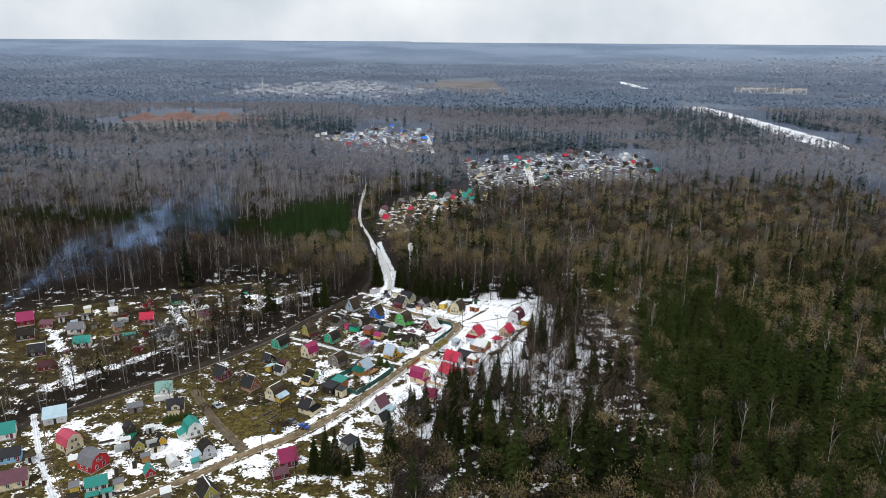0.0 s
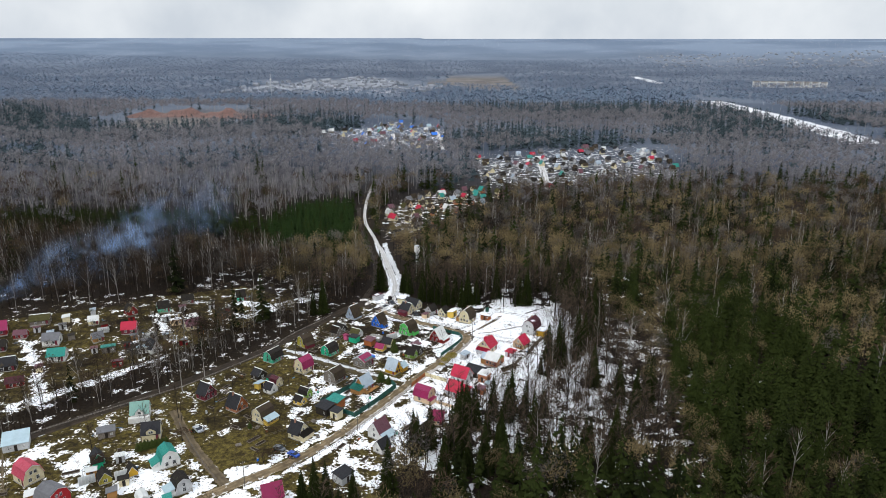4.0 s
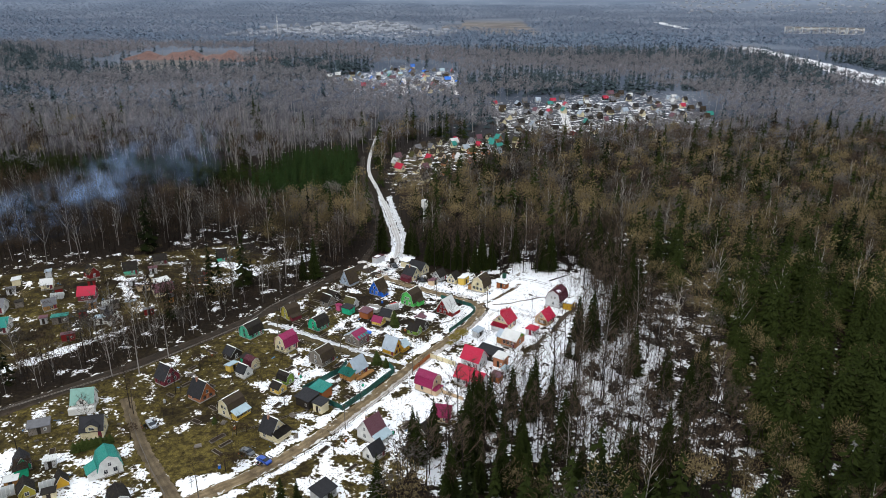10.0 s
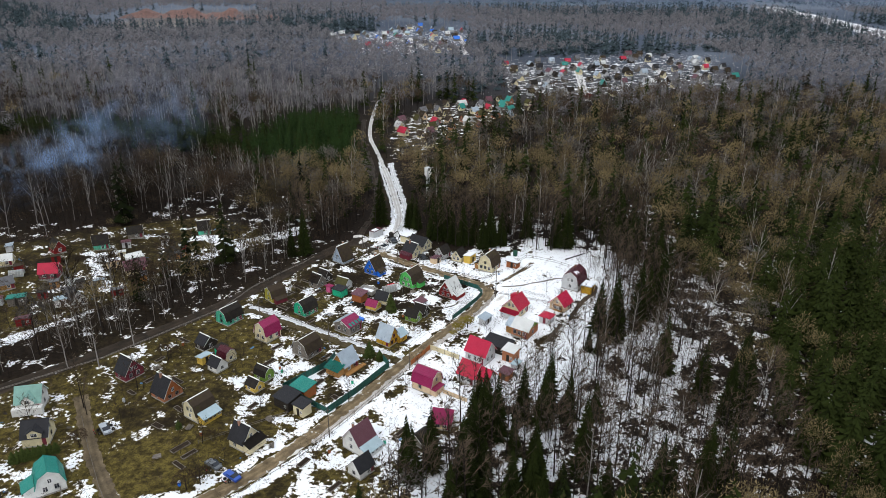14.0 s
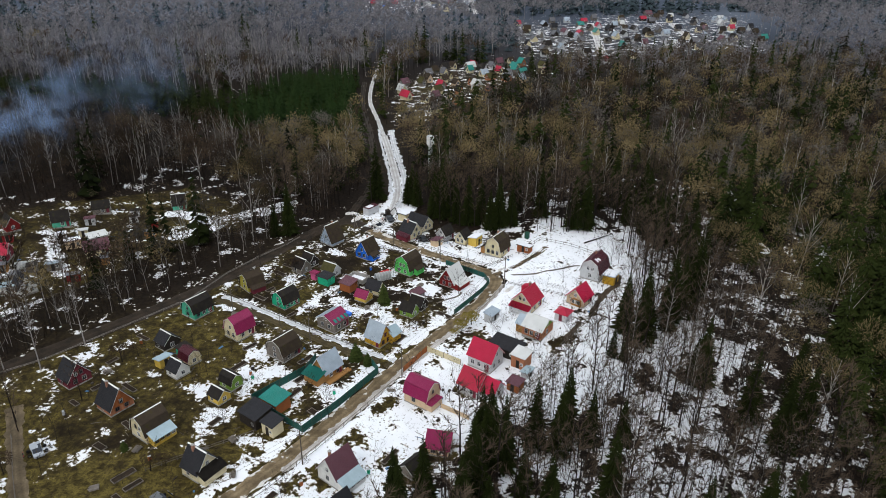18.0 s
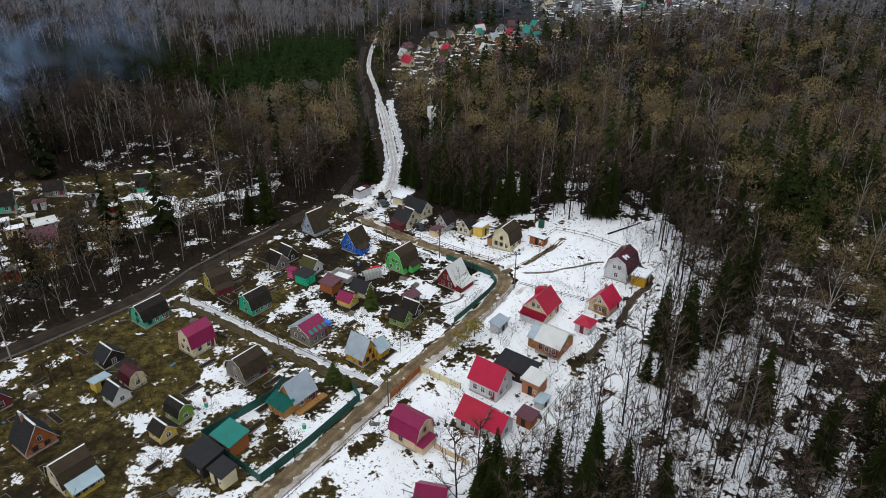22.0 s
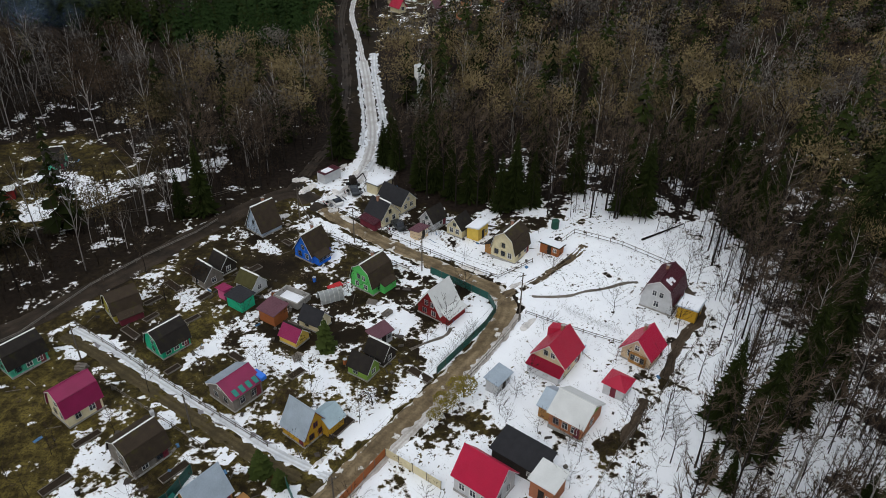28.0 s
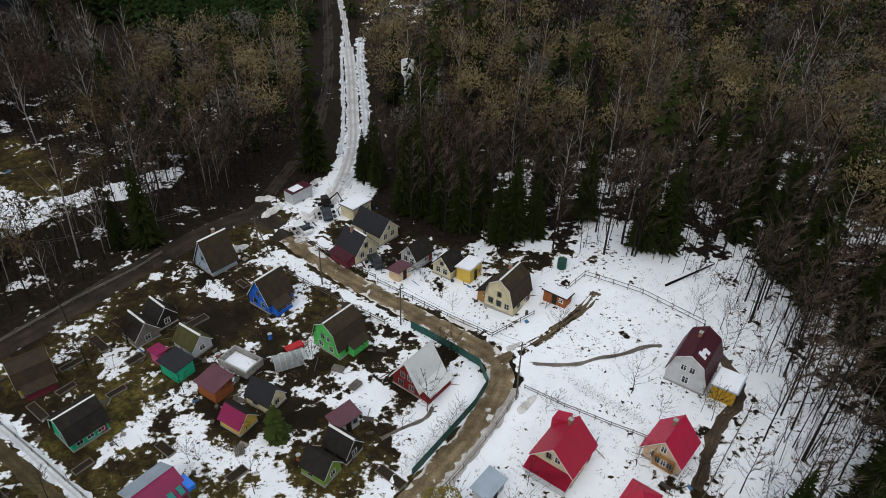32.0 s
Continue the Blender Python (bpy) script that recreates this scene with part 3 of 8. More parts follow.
WALLS = dict(white=(0.66, 0.66, 0.64), paleblue=(0.36, 0.44, 0.54), blue=(0.02, 0.14, 0.62), green=(0.10, 0.52, 0.12), emerald=(0.02, 0.36, 0.20), mint=(0.08, 0.42, 0.28), cream=(0.62, 0.55, 0.36), yellow=(0.58, 0.40, 0.08), gold=(0.50, 0.29, 0.03), olive=(0.34, 0.30, 0.05),
             red=(0.19, 0.018, 0.018), maroon=(0.16, 0.03, 0.045), brick=(0.36, 0.15, 0.08), wood=(0.33, 0.17, 0.06), grey=(0.12, 0.11, 0.095), peach=(0.58, 0.44, 0.29), lightgrey=(0.48, 0.49, 0.50), dark=(0.03, 0.025, 0.021), bright_red=(0.42, 0.03, 0.035), lime=(0.17, 0.29, 0.05), pink=(0.5, 0.10, 0.22), orange=(0.30, 0.10, 0.035), sky=(0.16, 0.42, 0.66))


def wall_mat(k):
    if k == "brick": return M_BRICK
    return mat(k + "_boards", WALLS[k], 0.75, 0.2, 0.9, 0.3, stripe=6, stripe_dir='Z')


def profile(w, e, h, style):
    if style == "gambrel":
        return [(w / 2, e), (w * 0.36, e + (h - e) * 0.66), (0, h)]
    return [(w / 2, e), (0, h)]


def slab(p, q, x0, x1, t=0.12):
    """One roof slope between two outline points, with thickness."""
    d = Vector((q[0] - p[0], q[1] - p[1])).normalized()
    nrm = Vector((-d.y, d.x))
    if nrm.y < 0: nrm = -nrm
    o = nrm * t
    return prism(bmesh.new(), [p, q, (q[0] + o.x, q[1] + o.y), (p[0] + o.x, p[1] + o.y)], x0, x1)


WIN = {}


def window(parent, m, w=0.9, h=1.1, frame_mat=None):
    """A casement: a frame with a middle bar and sill, and its glass."""
    key = (w, h, frame_mat)
    if key not in WIN:
        bm = bmesh.new()
        t = 0.11
        xs, zs = (-w / 2 - t, -w / 2, -0.035, 0.035, w / 2, w / 2 + t), (-t, 0, h * 0.62, h * 0.62 + 0.06, h, h + t)
        vf = [[bm.verts.new((x, -0.07, z)) for x in xs] for z in zs]
        holes = ((1, 1), (1, 3), (3, 1), (3, 3))
        fs = [bm.faces.new((vf[j][i], vf[j][i + 1], vf[j + 1][i + 1], vf[j + 1][i])) for j in range(5) for i in range(5) if (j, i) not in holes]
        bmesh.ops.solidify(bm, geom=fs, thickness=-0.09)
        me = bpy.data.meshes.new("window"); bm.to_mesh(me); bm.free(); me.materials.append(frame_mat or WHITE)
        bg = boxed(-w / 2, w / 2, -0.03, 0.0, 0, h)
        mg = bpy.data.meshes.new("pane"); bg.to_mesh(mg); bg.free(); mg.materials.append(M_GLASS)
        WIN[key] = (me, mg)
    me, mg = WIN[key]
    f = shared("window", me, parent, m)
    shared("pane", mg, f, Matrix())
    return f


TAKEN = []


def house(label, x, y, rot, L, w, e, h, style="gable", roof="dark", wall="cream", gable="", cap=False, front=2, upper=1, side=2, back_side=1, chimney=False, door=True, over=0.35, name="house", rough_base=True, roof2="", group="village houses", frames=None, chim_x=0.15, dz=0.0):
    """A dacha: boarded walls, roof slopes, ridge, windows, door and stack. The ridge runs along x; the front gable is at -x."""
    hz = gz(x, y) + dz
    TAKEN.append((x, y, max(L, w) * 0.62))
    H = thing(name, label, "house", pose(x, y, hz, 0, 0, rot) @ Matrix.Scale(0.88, 4), group)
    pr = profile(w, e, h, style)
    full = [(-a, b) for a, b in pr] + [(a, b) for a, b in pr[::-1][1:]]
    outline = [(w / 2, 0.25), (-w / 2, 0.25)] + full
    part("wall", prism(bmesh.new(), outline, -L / 2, L / 2), wall_mat(wall), H)
    if gable and gable != wall:
        gp = [(-w / 2 + 0.02, e)] + full[1:-1] + [(w / 2 - 0.02, e)] if style != "gable" else [(-w / 2 + 0.1, e), (0, h - 0.05), (w / 2 - 0.1, e)]
        for sx in (-1, 1):
            part("gable", prism(bmesh.new(), gp, sx * (L / 2 - 0.02), sx * (L / 2 + 0.035)), wall_mat(gable), H)
    if rough_base:
        part("foundation", boxed(-L / 2 - 0.08, L / 2 + 0.08, -w / 2 - 0.08, w / 2 + 0.08, -0.6, 0.3), M_BASE, H)
    rm, rm2 = roof_mat(roof), roof_mat(roof2 or roof)
    for sgn in (-1, 1):
        for i in range(len(pr) - 1):
            p, q = pr[i], pr[i + 1]
            if i == 0:
                d = Vector((q[0] - p[0], q[1] - p[1])).normalized()
                p = (p[0] - d.x * over, p[1] - d.y * over)
            part("roof_slope", slab((sgn * p[0], p[1] + 0.02), (sgn * q[0], q[1] + 0.02), -L / 2 - over, L / 2 + over), rm if sgn < 0 else rm2, H)
    part("ridge_cap", prism(bmesh.new(), [(-0.2, h + 0.02), (0, h + 0.24), (0.2, h + 0.02)], -L / 2 - over - 0.03, L / 2 + over + 0.03), MATS["white_paint"] if cap else rm, H, "pale ridge cap" if cap else "")
    for sx in (-1, 1):
        bm = bmesh.new()
        for sgn in (-1, 1):
            for i in range(len(pr) - 1):
                p, q = pr[i], pr[i + 1]
                if i == 0:
                    d = Vector((q[0] - p[0], q[1] - p[1])).normalized()
                    p = (p[0] - d.x * over, p[1] - d.y * over)
                xe = sx * (L / 2 + over)
                prism(bm, [(sgn * p[0], p[1] - 0.13), (sgn * q[0], q[1] - 0.13), (sgn * q[0], q[1] + 0.01), (sgn * p[0], p[1] + 0.01)], xe - 0.03, xe + 0.03)
        part("bargeboard", bm, frames or WHITE, H)
    hw = min(1.15, e * 0.5)
    z0 = max(0.75, min(1.0, e - hw - 0.25))
    if e > 1.5:
        for sx, n in ((-1, front), (1, front)):
            for k in range(n):
                yy = (k - (n - 1) / 2) * w / (n + 0.6)
                window(H, pose(sx * L / 2, yy, z0, 0, 0, sx * 90), 0.85, hw, frames)
        for sy, n in ((-1, side), (1, back_side)):
            for k in range(n):
                xx = (k - (n - 1) / 2) * L / (n + 0.5) + (0.4 if n == 1 else 0)
                window(H, pose(xx, sy * w / 2, z0, 0, 0, 0 if sy < 0 else 180), 0.85, hw, frames)
        if door:
            d = part("door", bevelled(boxed(L * 0.36 - 0.45, L * 0.36 + 0.45, -w / 2 - 0.05, -w / 2 + 0.02, 0.3, min(2.3, e - 0.1)), 0.015), wall_mat("maroon") if wall != "maroon" else wall_mat("dark"), H)
            part("handle", boxed(L * 0.36 + 0.3, L * 0.36 + 0.34, -w / 2 - 0.1, -w / 2 - 0.05, 1.2, 1.35), MATS["window_glass"], d)
    for sx in (-1, 1):
        for k in range(upper):
            window(H, pose(sx * (L / 2 + (0.035 if gable and gable != wall else 0)), (k - (upper - 1) / 2) * 1.3, e + (h - e) * 0.14 if e > 1.5 else h * 0.35, 0, 0, sx * 90), 0.7, min(1.0, (h - e) * 0.34), frames)
    if chimney:
        st = part("chimney", bevelled(boxed(L * chim_x - 0.25, L * chim_x + 0.25, 0.2, 0.7, h - 1.2, h + 0.75), 0.02), M_STOVE, H)
        part("chimney_cap", boxed(L * chim_x - 0.32, L * chim_x + 0.32, 0.13, 0.77, h + 0.75, h + 0.83), M_BASE, st)
    return H


def lean_to(H, x0, x1, y_in, y_out, z_in, z_out, roof, wall, name="veranda", glazed=False):
    """A lower room or porch under a single slope, built against a side wall."""
    s = 1 if y_out > y_in else -1
    body = [(y_in, 0.0), (y_out, 0.0), (y_out, z_out - 0.08), (y_in, z_in - 0.08)]
    v = part(name, prism(bmesh.new(), body, x0, x1), wall_mat(wall), H)
    d = (z_out - z_in) / (y_out - y_in)
    yo = y_out + s * 0.35
    part("veranda_roof", prism(bmesh.new(), [(y_in, z_in - 0.03), (yo, z_in + d * (yo - y_in) - 0.03), (yo, z_in + d * (yo - y_in) + 0.08), (y_in, z_in + 0.08)], x0 - 0.2, x1 + 0.2), roof_mat(roof), v)
    if glazed:
        n = max(2, int((x1 - x0) / 1.1))
        for k in range(n):
            window_at = x0 + (k + 0.5) * (x1 - x0) / n
            fr = window(H, pose(window_at, y_out, 0.9, 0, 0, 0 if s < 0 else 180), min(0.8, (x1 - x0) / n - 0.25), min(1.1, z_out - 1.3))
    return v


def shed(label, x, y, rot, L, w, h0, h1, roof="dark", wall="grey", door_wall="dark", name="shed", snow_top=False, group="garden sheds"):
    """A small outbuilding under one sloping roof."""
    TAKEN.append((x, y, max(L, w) * 0.62))
    S = thing(name, label, "shed", pose(x, y, gz(x, y), 0, 0, rot), group)
    part("wall", prism(bmesh.new(), [(-w / 2, -0.3), (w / 2, -0.3), (w / 2, h1 - 0.1), (-w / 2, h0 - 0.1)], -L / 2, L / 2), wall_mat(wall), S)
    d = (h1 - h0) / w
    rf = part("roof", prism(bmesh.new(), [(-w / 2 - 0.3, h0 - d * 0.3 - 0.08), (w / 2 + 0.3, h1 + d * 0.3 - 0.08), (w / 2 + 0.3, h1 + d * 0.3 + 0.03), (-w / 2 - 0.3, h0 - d * 0.3 + 0.03)], -L / 2 - 0.3, L / 2 + 0.3), roof_mat(roof), S)
    if snow_top:
        part("snow_cover", bevelled(prism(bmesh.new(), [(-w / 2 - 0.2, h0 - d * 0.2 + 0.03), (w / 2 + 0.2, h1 + d * 0.2 + 0.03), (w / 2 + 0.1, h1 + 0.25), (-w / 2 - 0.1, h0 + 0.22)], -L / 2 - 0.2, L / 2 + 0.2), 0.06), M_SNOW, rf, "lying snow")
    part("door", boxed(-0.4, 0.4, -w / 2 - 0.05, -w / 2 + 0.02, 0.0, min(1.9, h0 - 0.2)), wall_mat(door_wall), S)
    if L > 2.6:
        window(S, pose(L * 0.3, -w / 2, 0.9, 0, 0, 0), 0.5, 0.6)
    return S


# east of the lane: the gardens along the dirt road
house("pale blue boarded house under a steep mossy roof", -40.6, 57.5, 53, 5.2, 5.6, 1.3, 6.6, "gable", "brown", "paleblue", cap=True, front=0, upper=1, chimney=True)
t = house("bright blue boarded house with a white glazed veranda", -29.1, 49.1, 57, 5.2, 5.2, 2.2, 6.2, "gable", "brown", "blue", cap=True, chimney=True)
lean_to(t, -2.2, 1.2, -2.6, -4.0, 2.4, 1.9, "brown", "blue", glazed=True)
t = house("vivid green gambrel house with dark mossy roof", -16.9, 41.0, 55, 5.8, 6.0, 2.0, 6.2, "gambrel", "brown", "green", cap=True, front=2, upper=2, side=2, chimney=True)
lean_to(t, -1.0, 2.4, -3.0, -4.2, 2.4, 2.0, "brown", "green")
t = house("dark red chalet with white window frames and pale metal roof", -4.9, 34.5, 56, 5.4, 5.4, 2.0, 6.0, "gable", "white", "red", front=2, upper=2, cap=False, over=0.5)
lean_to(t, -2.6, 2.6, -2.4, -4.4, 2.5, 1.7, "white", "red")
t = house("cream house with dark roof and a cherry-red porch", -18.1, 62.9, 141, 5.2, 5.4, 2.4, 5.5, "gable", "darkgrey", "cream", cap=True, chimney=True)
lean_to(t, -2.4, 2.4, 2.7, 4.6, 2.3, 1.8, "maroon", "maroon", "porch")
t = house("long low cabin with charcoal roof and brick flank", -15.9, 69.0, 144, 7.2, 5.2, 2.4, 5.0, "gable", "darkgrey", "cream", side=2)
shed("low cream hut with snow on its flat roof", -20.5, 75.5, 55, 4.5, 3.2, 2.5, 2.4, "grey", "cream", snow_top=True)
t = house("small grey-cream house with a dark roof", -7.9, 62.0, 54, 4.4, 4.0, 2.2, 4.6, "gable", "dark", "lightgrey", side=1)
shed("pinkish boarded shed with a hatch", -10.2, 57.3, 55, 2.8, 2.2, 2.2, 1.9, "plum", "peach")
t = house("small cream house with dark roof and snowy annexe", -2.5, 59.5, 58, 4.0, 4.0, 2.3, 4.6, "gable", "dark", "cream", side=1)
shed("cream annexe with snow lying on the roof", 1.0, 58.5, 58, 3.4, 2.6, 2.9, 2.4, "white", "yellow", snow_top=True)
t = house("cream gambrel house with brown roof and shuttered windows", 7.2, 51.9, 58, 5.8, 5.8, 2.4, 6.8, "gambrel", "brown", "cream", cap=True, front=3, upper=1, chimney=True)
lean_to(t, -2.6, 2.6, 2.9, 4.6, 2.9, 2.0, "dark", "wood")
shed("brown log shed with a strip of snow", 14.8, 51.9, -33, 3.8, 2.0, 2.0, 1.8, "dark", "orange", snow_top=True)
t = house("white gambrel house with dark cherry roof", 32.0, 37.5, 59, 7.2, 6.0, 2.7, 6.7, "gambrel", "maroon", "lightgrey", front=1, upper=2, side=0, chimney=True)
for x0, x1, lo, hi in ((-2.6, -1.9, 0.2, 0.75), (-2.1, -0.9, 0.35, 0.62), (-1.2, -0.5, 0.15, 0.55)):
    part("snow_patch", slab((-2.16 + 2.16 * lo, 5.34 + 1.36 * lo), (-2.16 + 2.16 * hi, 5.34 + 1.36 * hi), x0, x1, 0.06), M_SNOW, t, "melting snow on the roof", loc=pose(0, 0, 0.13))
shed("yellow annexe with thick snow on its roof", 35.6, 34.0, 58, 3.4, 3.0, 2.6, 2.4, "steel", "gold", snow_top=True)
t = house("white-sided house with a broad red metal roof", 13.6, 21.6, 57, 6.0, 5.8, 3.0, 6.0, "gable", "red", "cream", front=2, upper=2, over=0.5, chimney=True, chim_x=0.3)
p = part("porch", prism(bmesh.new(), [(-2.9, 0), (2.9, 0), (2.9, 1.75), (-2.9, 1.75)], -4.7, -2.9), wall_mat("lightgrey"), t)
bm = bmesh.new()
v = [bm.verts.new(c) for c in ((-2.98, -3.2, 2.5), (-2.98, 3.2, 2.5), (-5.1, 3.2, 1.75), (-5.1, -3.2, 1.75))]
bm.faces.new(v); bmesh.ops.solidify(bm, geom=bm.faces[:], thickness=0.1)
part("porch_roof", bm, roof_mat("brightred"), p)
part("side_gable", prism(bmesh.new(), [(1.2, 2.6), (3.4, 2.6), (3.4, 4.4), (1.2, 5.2)], 2.4, 4.2), roof_mat("red"), t)
t = house("small wooden cottage with a broad red roof", 26.3, 23.4, 54, 5.0, 5.2, 2.4, 5.2, "gable", "brightred", "peach", front=2, upper=1, side=1, over=0.5, chimney=True)
p = part("porch", boxed(-3.0, -2.52, -1.9, 1.0, 0.2, 2.2), wall_mat("wood"), t, "brown glazed porch")
for k in range(3):
    window(t, pose(-3.0, -1.35 + k * 0.85, 1.0, 0, 0, -90), 0.6, 1.0)
t = thing("garden_shed", "little pale shed with a red pyramid roof", "shed", pose(21.6, 15.6, gz(21.6, 15.6), 0, 0, 56), "garden sheds")
part("wall", boxed(-1.5, 1.5, -1.5, 1.5, -0.2, 2.0), wall_mat("lightgrey"), t)
bm = bmesh.new()
bmesh.ops.create_cone(bm, cap_ends=True, segments=4, radius1=2.6, radius2=0.05, depth=1.1)
part("roof", bm, roof_mat("red"), t, loc=pose(0, 0, 2.5, 0, 0, 45))
part("door", boxed(-1.55, -1.48, -0.4, 0.4, 0, 1.8), wall_mat("maroon"), t)
t = house("orange brick house with a flat-pitched pale roof", 15.2, 9.9, -34, 5.4, 6.4, 2.9, 4.9, "gable", "white", "brick", gable="lime", front=1, upper=1, side=3, over=0.4)
p = part("porch", boxed(-4.9, -2.72, -2.6, 2.0, 0, 2.4), wall_mat("wood"), t)
part("porch_roof", prism(bmesh.new(), [(-3.0, 2.5), (-0.3, 4.3), (2.4, 2.5), (2.4, 2.38), (-0.3, 4.18), (-3.0, 2.38)], -5.2, -2.75), roof_mat("steel"), p)
t = house("pale grey house with a crimson metal roof", 3.3, -1.0, -34, 6.4, 5.6, 3.2, 6.5, "gable", "brightred", "lightgrey", front=2, upper=1, side=3, over=0.45)
t = house("pale grey house with a red L-shaped roof", 1.0, -9.9, -34, 5.2, 5.8, 2.7, 5.6, "gable", "red", "lightgrey", front=2, upper=1, side=2, over=0.45)
w = part("wing", prism(bmesh.new(), [(-2.2, 0.2), (2.2, 0.2), (2.2, 2.5), (0, 4.7), (-2.2, 2.5)], 0, 4.0), wall_mat("lightgrey"), t, loc=pose(2.2, 0.6, 0, 0, 0, 0))
for sg in (-1, 1):
    part("wing_roof", slab((sg * 2.7, 2.0), (0, 4.75), 0, 4.4), roof_mat("brightred"), w)
window(t, pose(6.2, 0.6, 0.9, 0, 0, 90), 1.2, 1.1)
shed("low dark outbuilding with a tarred roof", 8.0, 2.8, -34, 7.0, 3.4, 2.2, 3.0, "darkgrey", "dark")
shed("red brick hut with a white roof", 10.9, -1.5, -34, 3.2, 3.0, 3.0, 3.4, "white", "brick")
shed("brownish red shed beside the ditch", 9.3, -9.3, -34, 2.6, 2.4, 2.0, 2.2, "plum", "orange")
shed("small glazed frame covered with film", 12.0, -5.0, 56, 2.4, 1.6, 1.6, 1.4, "paleblue", "lightgrey", name="greenhouse")
shed("grey metal shed beside the dirt road", 5.0, 17.0, 56, 3.4, 2.0, 2.0, 2.3, "steel", "lightgrey")
t = house("cream house with a raspberry gambrel metal roof", -9.4, -13.7, 147, 6.0, 5.4, 2.6, 6.0, "gambrel", "magenta", "peach", front=1, upper=1, side=1, back_side=1)
p = part("porch", boxed(-4.6, -3.05, -1.2, 2.6, 0.2, 1.9), wall_mat("peach"), t)
part("porch_roof", prism(bmesh.new(), [(-1.4, 2.0), (2.9, 2.0), (2.9, 2.1), (-1.4, 2.1)], -4.8, -3.02), roof_mat("magenta"), p)
t = house("low cream house with a raspberry roof", -5.2, -27.4, -10, 4.4, 5.2, 2.2, 4.4, "gable", "magenta", "peach", side=2, over=0.5)
t = house("weathered shed with a tarred gable roof", -9.4, -33.4, 52, 4.6, 3.2, 1.9, 3.2, "gable", "dark", "grey", front=0, upper=0, side=0, back_side=0, name="shed", group="garden sheds")
t = house("white house with plum roof and pale blue veranda", -22.4, -35.4, 53, 5.4, 5.6, 2.6, 6.3, "gable", "plum", "white", front=1, upper=1, side=1, chimney=True, chim_x=-0.25)
lean_to(t, -2.7, 2.7, -2.8, -5.0, 2.7, 1.8, "paleblue", "white", glazed=True)
# the plots between the dirt road and the grassy lane
t = house("wooden house with a galvanised roof and teal porch roof", -29.9, -6.0, 56, 5.4, 4.8, 2.3, 5.8, "gable", "steel", "wood", front=1, upper=0, side=2, chimney=False)
p = part("porch", boxed(-5.4, -2.72, -2.2, 2.2, 0.2, 2.1), wall_mat("wood"), t)
bm = bmesh.new()
v = [bm.verts.new(c) for c in ((-2.7, -2.7, 3.3), (-2.7, 2.7, 3.3), (-5.9, 2.7, 2.2), (-5.9, -2.7, 2.2))]
bm.faces.new(v); bmesh.ops.solidify(bm, geom=bm.faces[:], thickness=0.1)
part("porch_roof", bm, roof_mat("teal"), p, "teal metal porch roof")
part("deck", boxed(-3.0, 4.4, -3.8, -2.42, 0.0, 0.35), wall_mat("wood"), t)
t = house("golden yellow house with a galvanised roof", -20.7, 6.5, -34, 4.8, 4.8, 2.0, 5.8, "gable", "steel", "gold", front=2, upper=1, side=0, frames=wall_mat("maroon"))
w = part("wing", prism(bmesh.new(), [(-1.8, 0.2), (1.8, 0.2), (1.8, 2.3), (0, 3.6), (-1.8, 2.3)], 0, 3.4), wall_mat("gold"), t, loc=pose(1.8, 1.2, 0, 0, 0, 90))
for sg in (-1, 1):
    part("wing_roof", slab((sg * 2.2, 2.0), (0, 3.65), 0, 3.7), roof_mat("paleblue"), w)
t = house("old weathered house with a sagging brown roof", -40.7, 0.7, 56, 5.8, 6.2, 2.0, 5.4, "gambrel", "brown", "grey", gable="grey", cap=True, front=1, upper=1, side=2)
t = house("cream house with a raspberry gambrel roof", -52.6, 7.8, 56, 5.6, 5.2, 2.5, 6.3, "gambrel", "magenta", "cream", front=2, upper=1, side=2)
t = house("sea-green house with a dark gambrel roof", -65.5, 16.5, 57, 6.2, 5.4, 2.1, 5.2, "gambrel", "dark", "mint", cap=True, front=1, upper=1, side=3)
t = house("emerald house with a dark gambrel roof", -45.5, 21.9, 55, 5.4, 5.0, 1.9, 5.0, "gambrel", "dark", "emerald", cap=True, front=1, upper=1, side=3)
t = house("olive-yellow gambrel house with a dark red veranda", -56.0, 29.6, 45, 5.0, 5.0, 2.0, 5.2, "gambrel", "brown", "olive", front=1, upper=1, side=1)
lean_to(t, -2.0, 2.2, -2.5, -3.9, 2.1, 1.6, "brown", "maroon")
t = house("straw-yellow gambrel house with a pale blue veranda roof", -59.1, -25.9, 56, 5.6, 5.4, 2.1, 5.8, "gambrel", "brown", "cream", cap=True, front=1, upper=2, side=1)
lean_to(t, -2.4, 2.8, -2.7, -4.8, 2.7, 1.9, "paleblue", "yellow", glazed=True)
t = house("brick house with a steep charcoal roof", -69.2, -18.9, 147, 5.4, 5.6, 1.7, 6.0, "gable", "darkgrey", "brick", gable="orange", cap=True, front=2, upper=1, chimney=True)
t = house("maroon house with a dark roof and white frames", -81.2, -11.3, 147, 4.6, 5.6, 2.2, 6.0, "gable", "darkgrey", "maroon", cap=True, front=2, upper=2)
t = house("pale yellow house with dark roof and veranda", -46.4, -35.3, 149, 4.6, 5.4, 2.2, 5.8, "gable", "darkgrey", "cream", cap=True, front=2, upper=1, chimney=True)
p = part("veranda", boxed(-4.4, -2.35, -2.6, 2.6, 0.2, 1.9), wall_mat("cream"), t)
bm = bmesh.new()
v = [bm.verts.new(c) for c in ((-2.3, -2.9, 2.9), (-2.3, 2.9, 2.9), (-4.8, 2.9, 1.95), (-4.8, -2.9, 1.95))]
bm.faces.new(v); bmesh.ops.solidify(bm, geom=bm.faces[:], thickness=0.1)
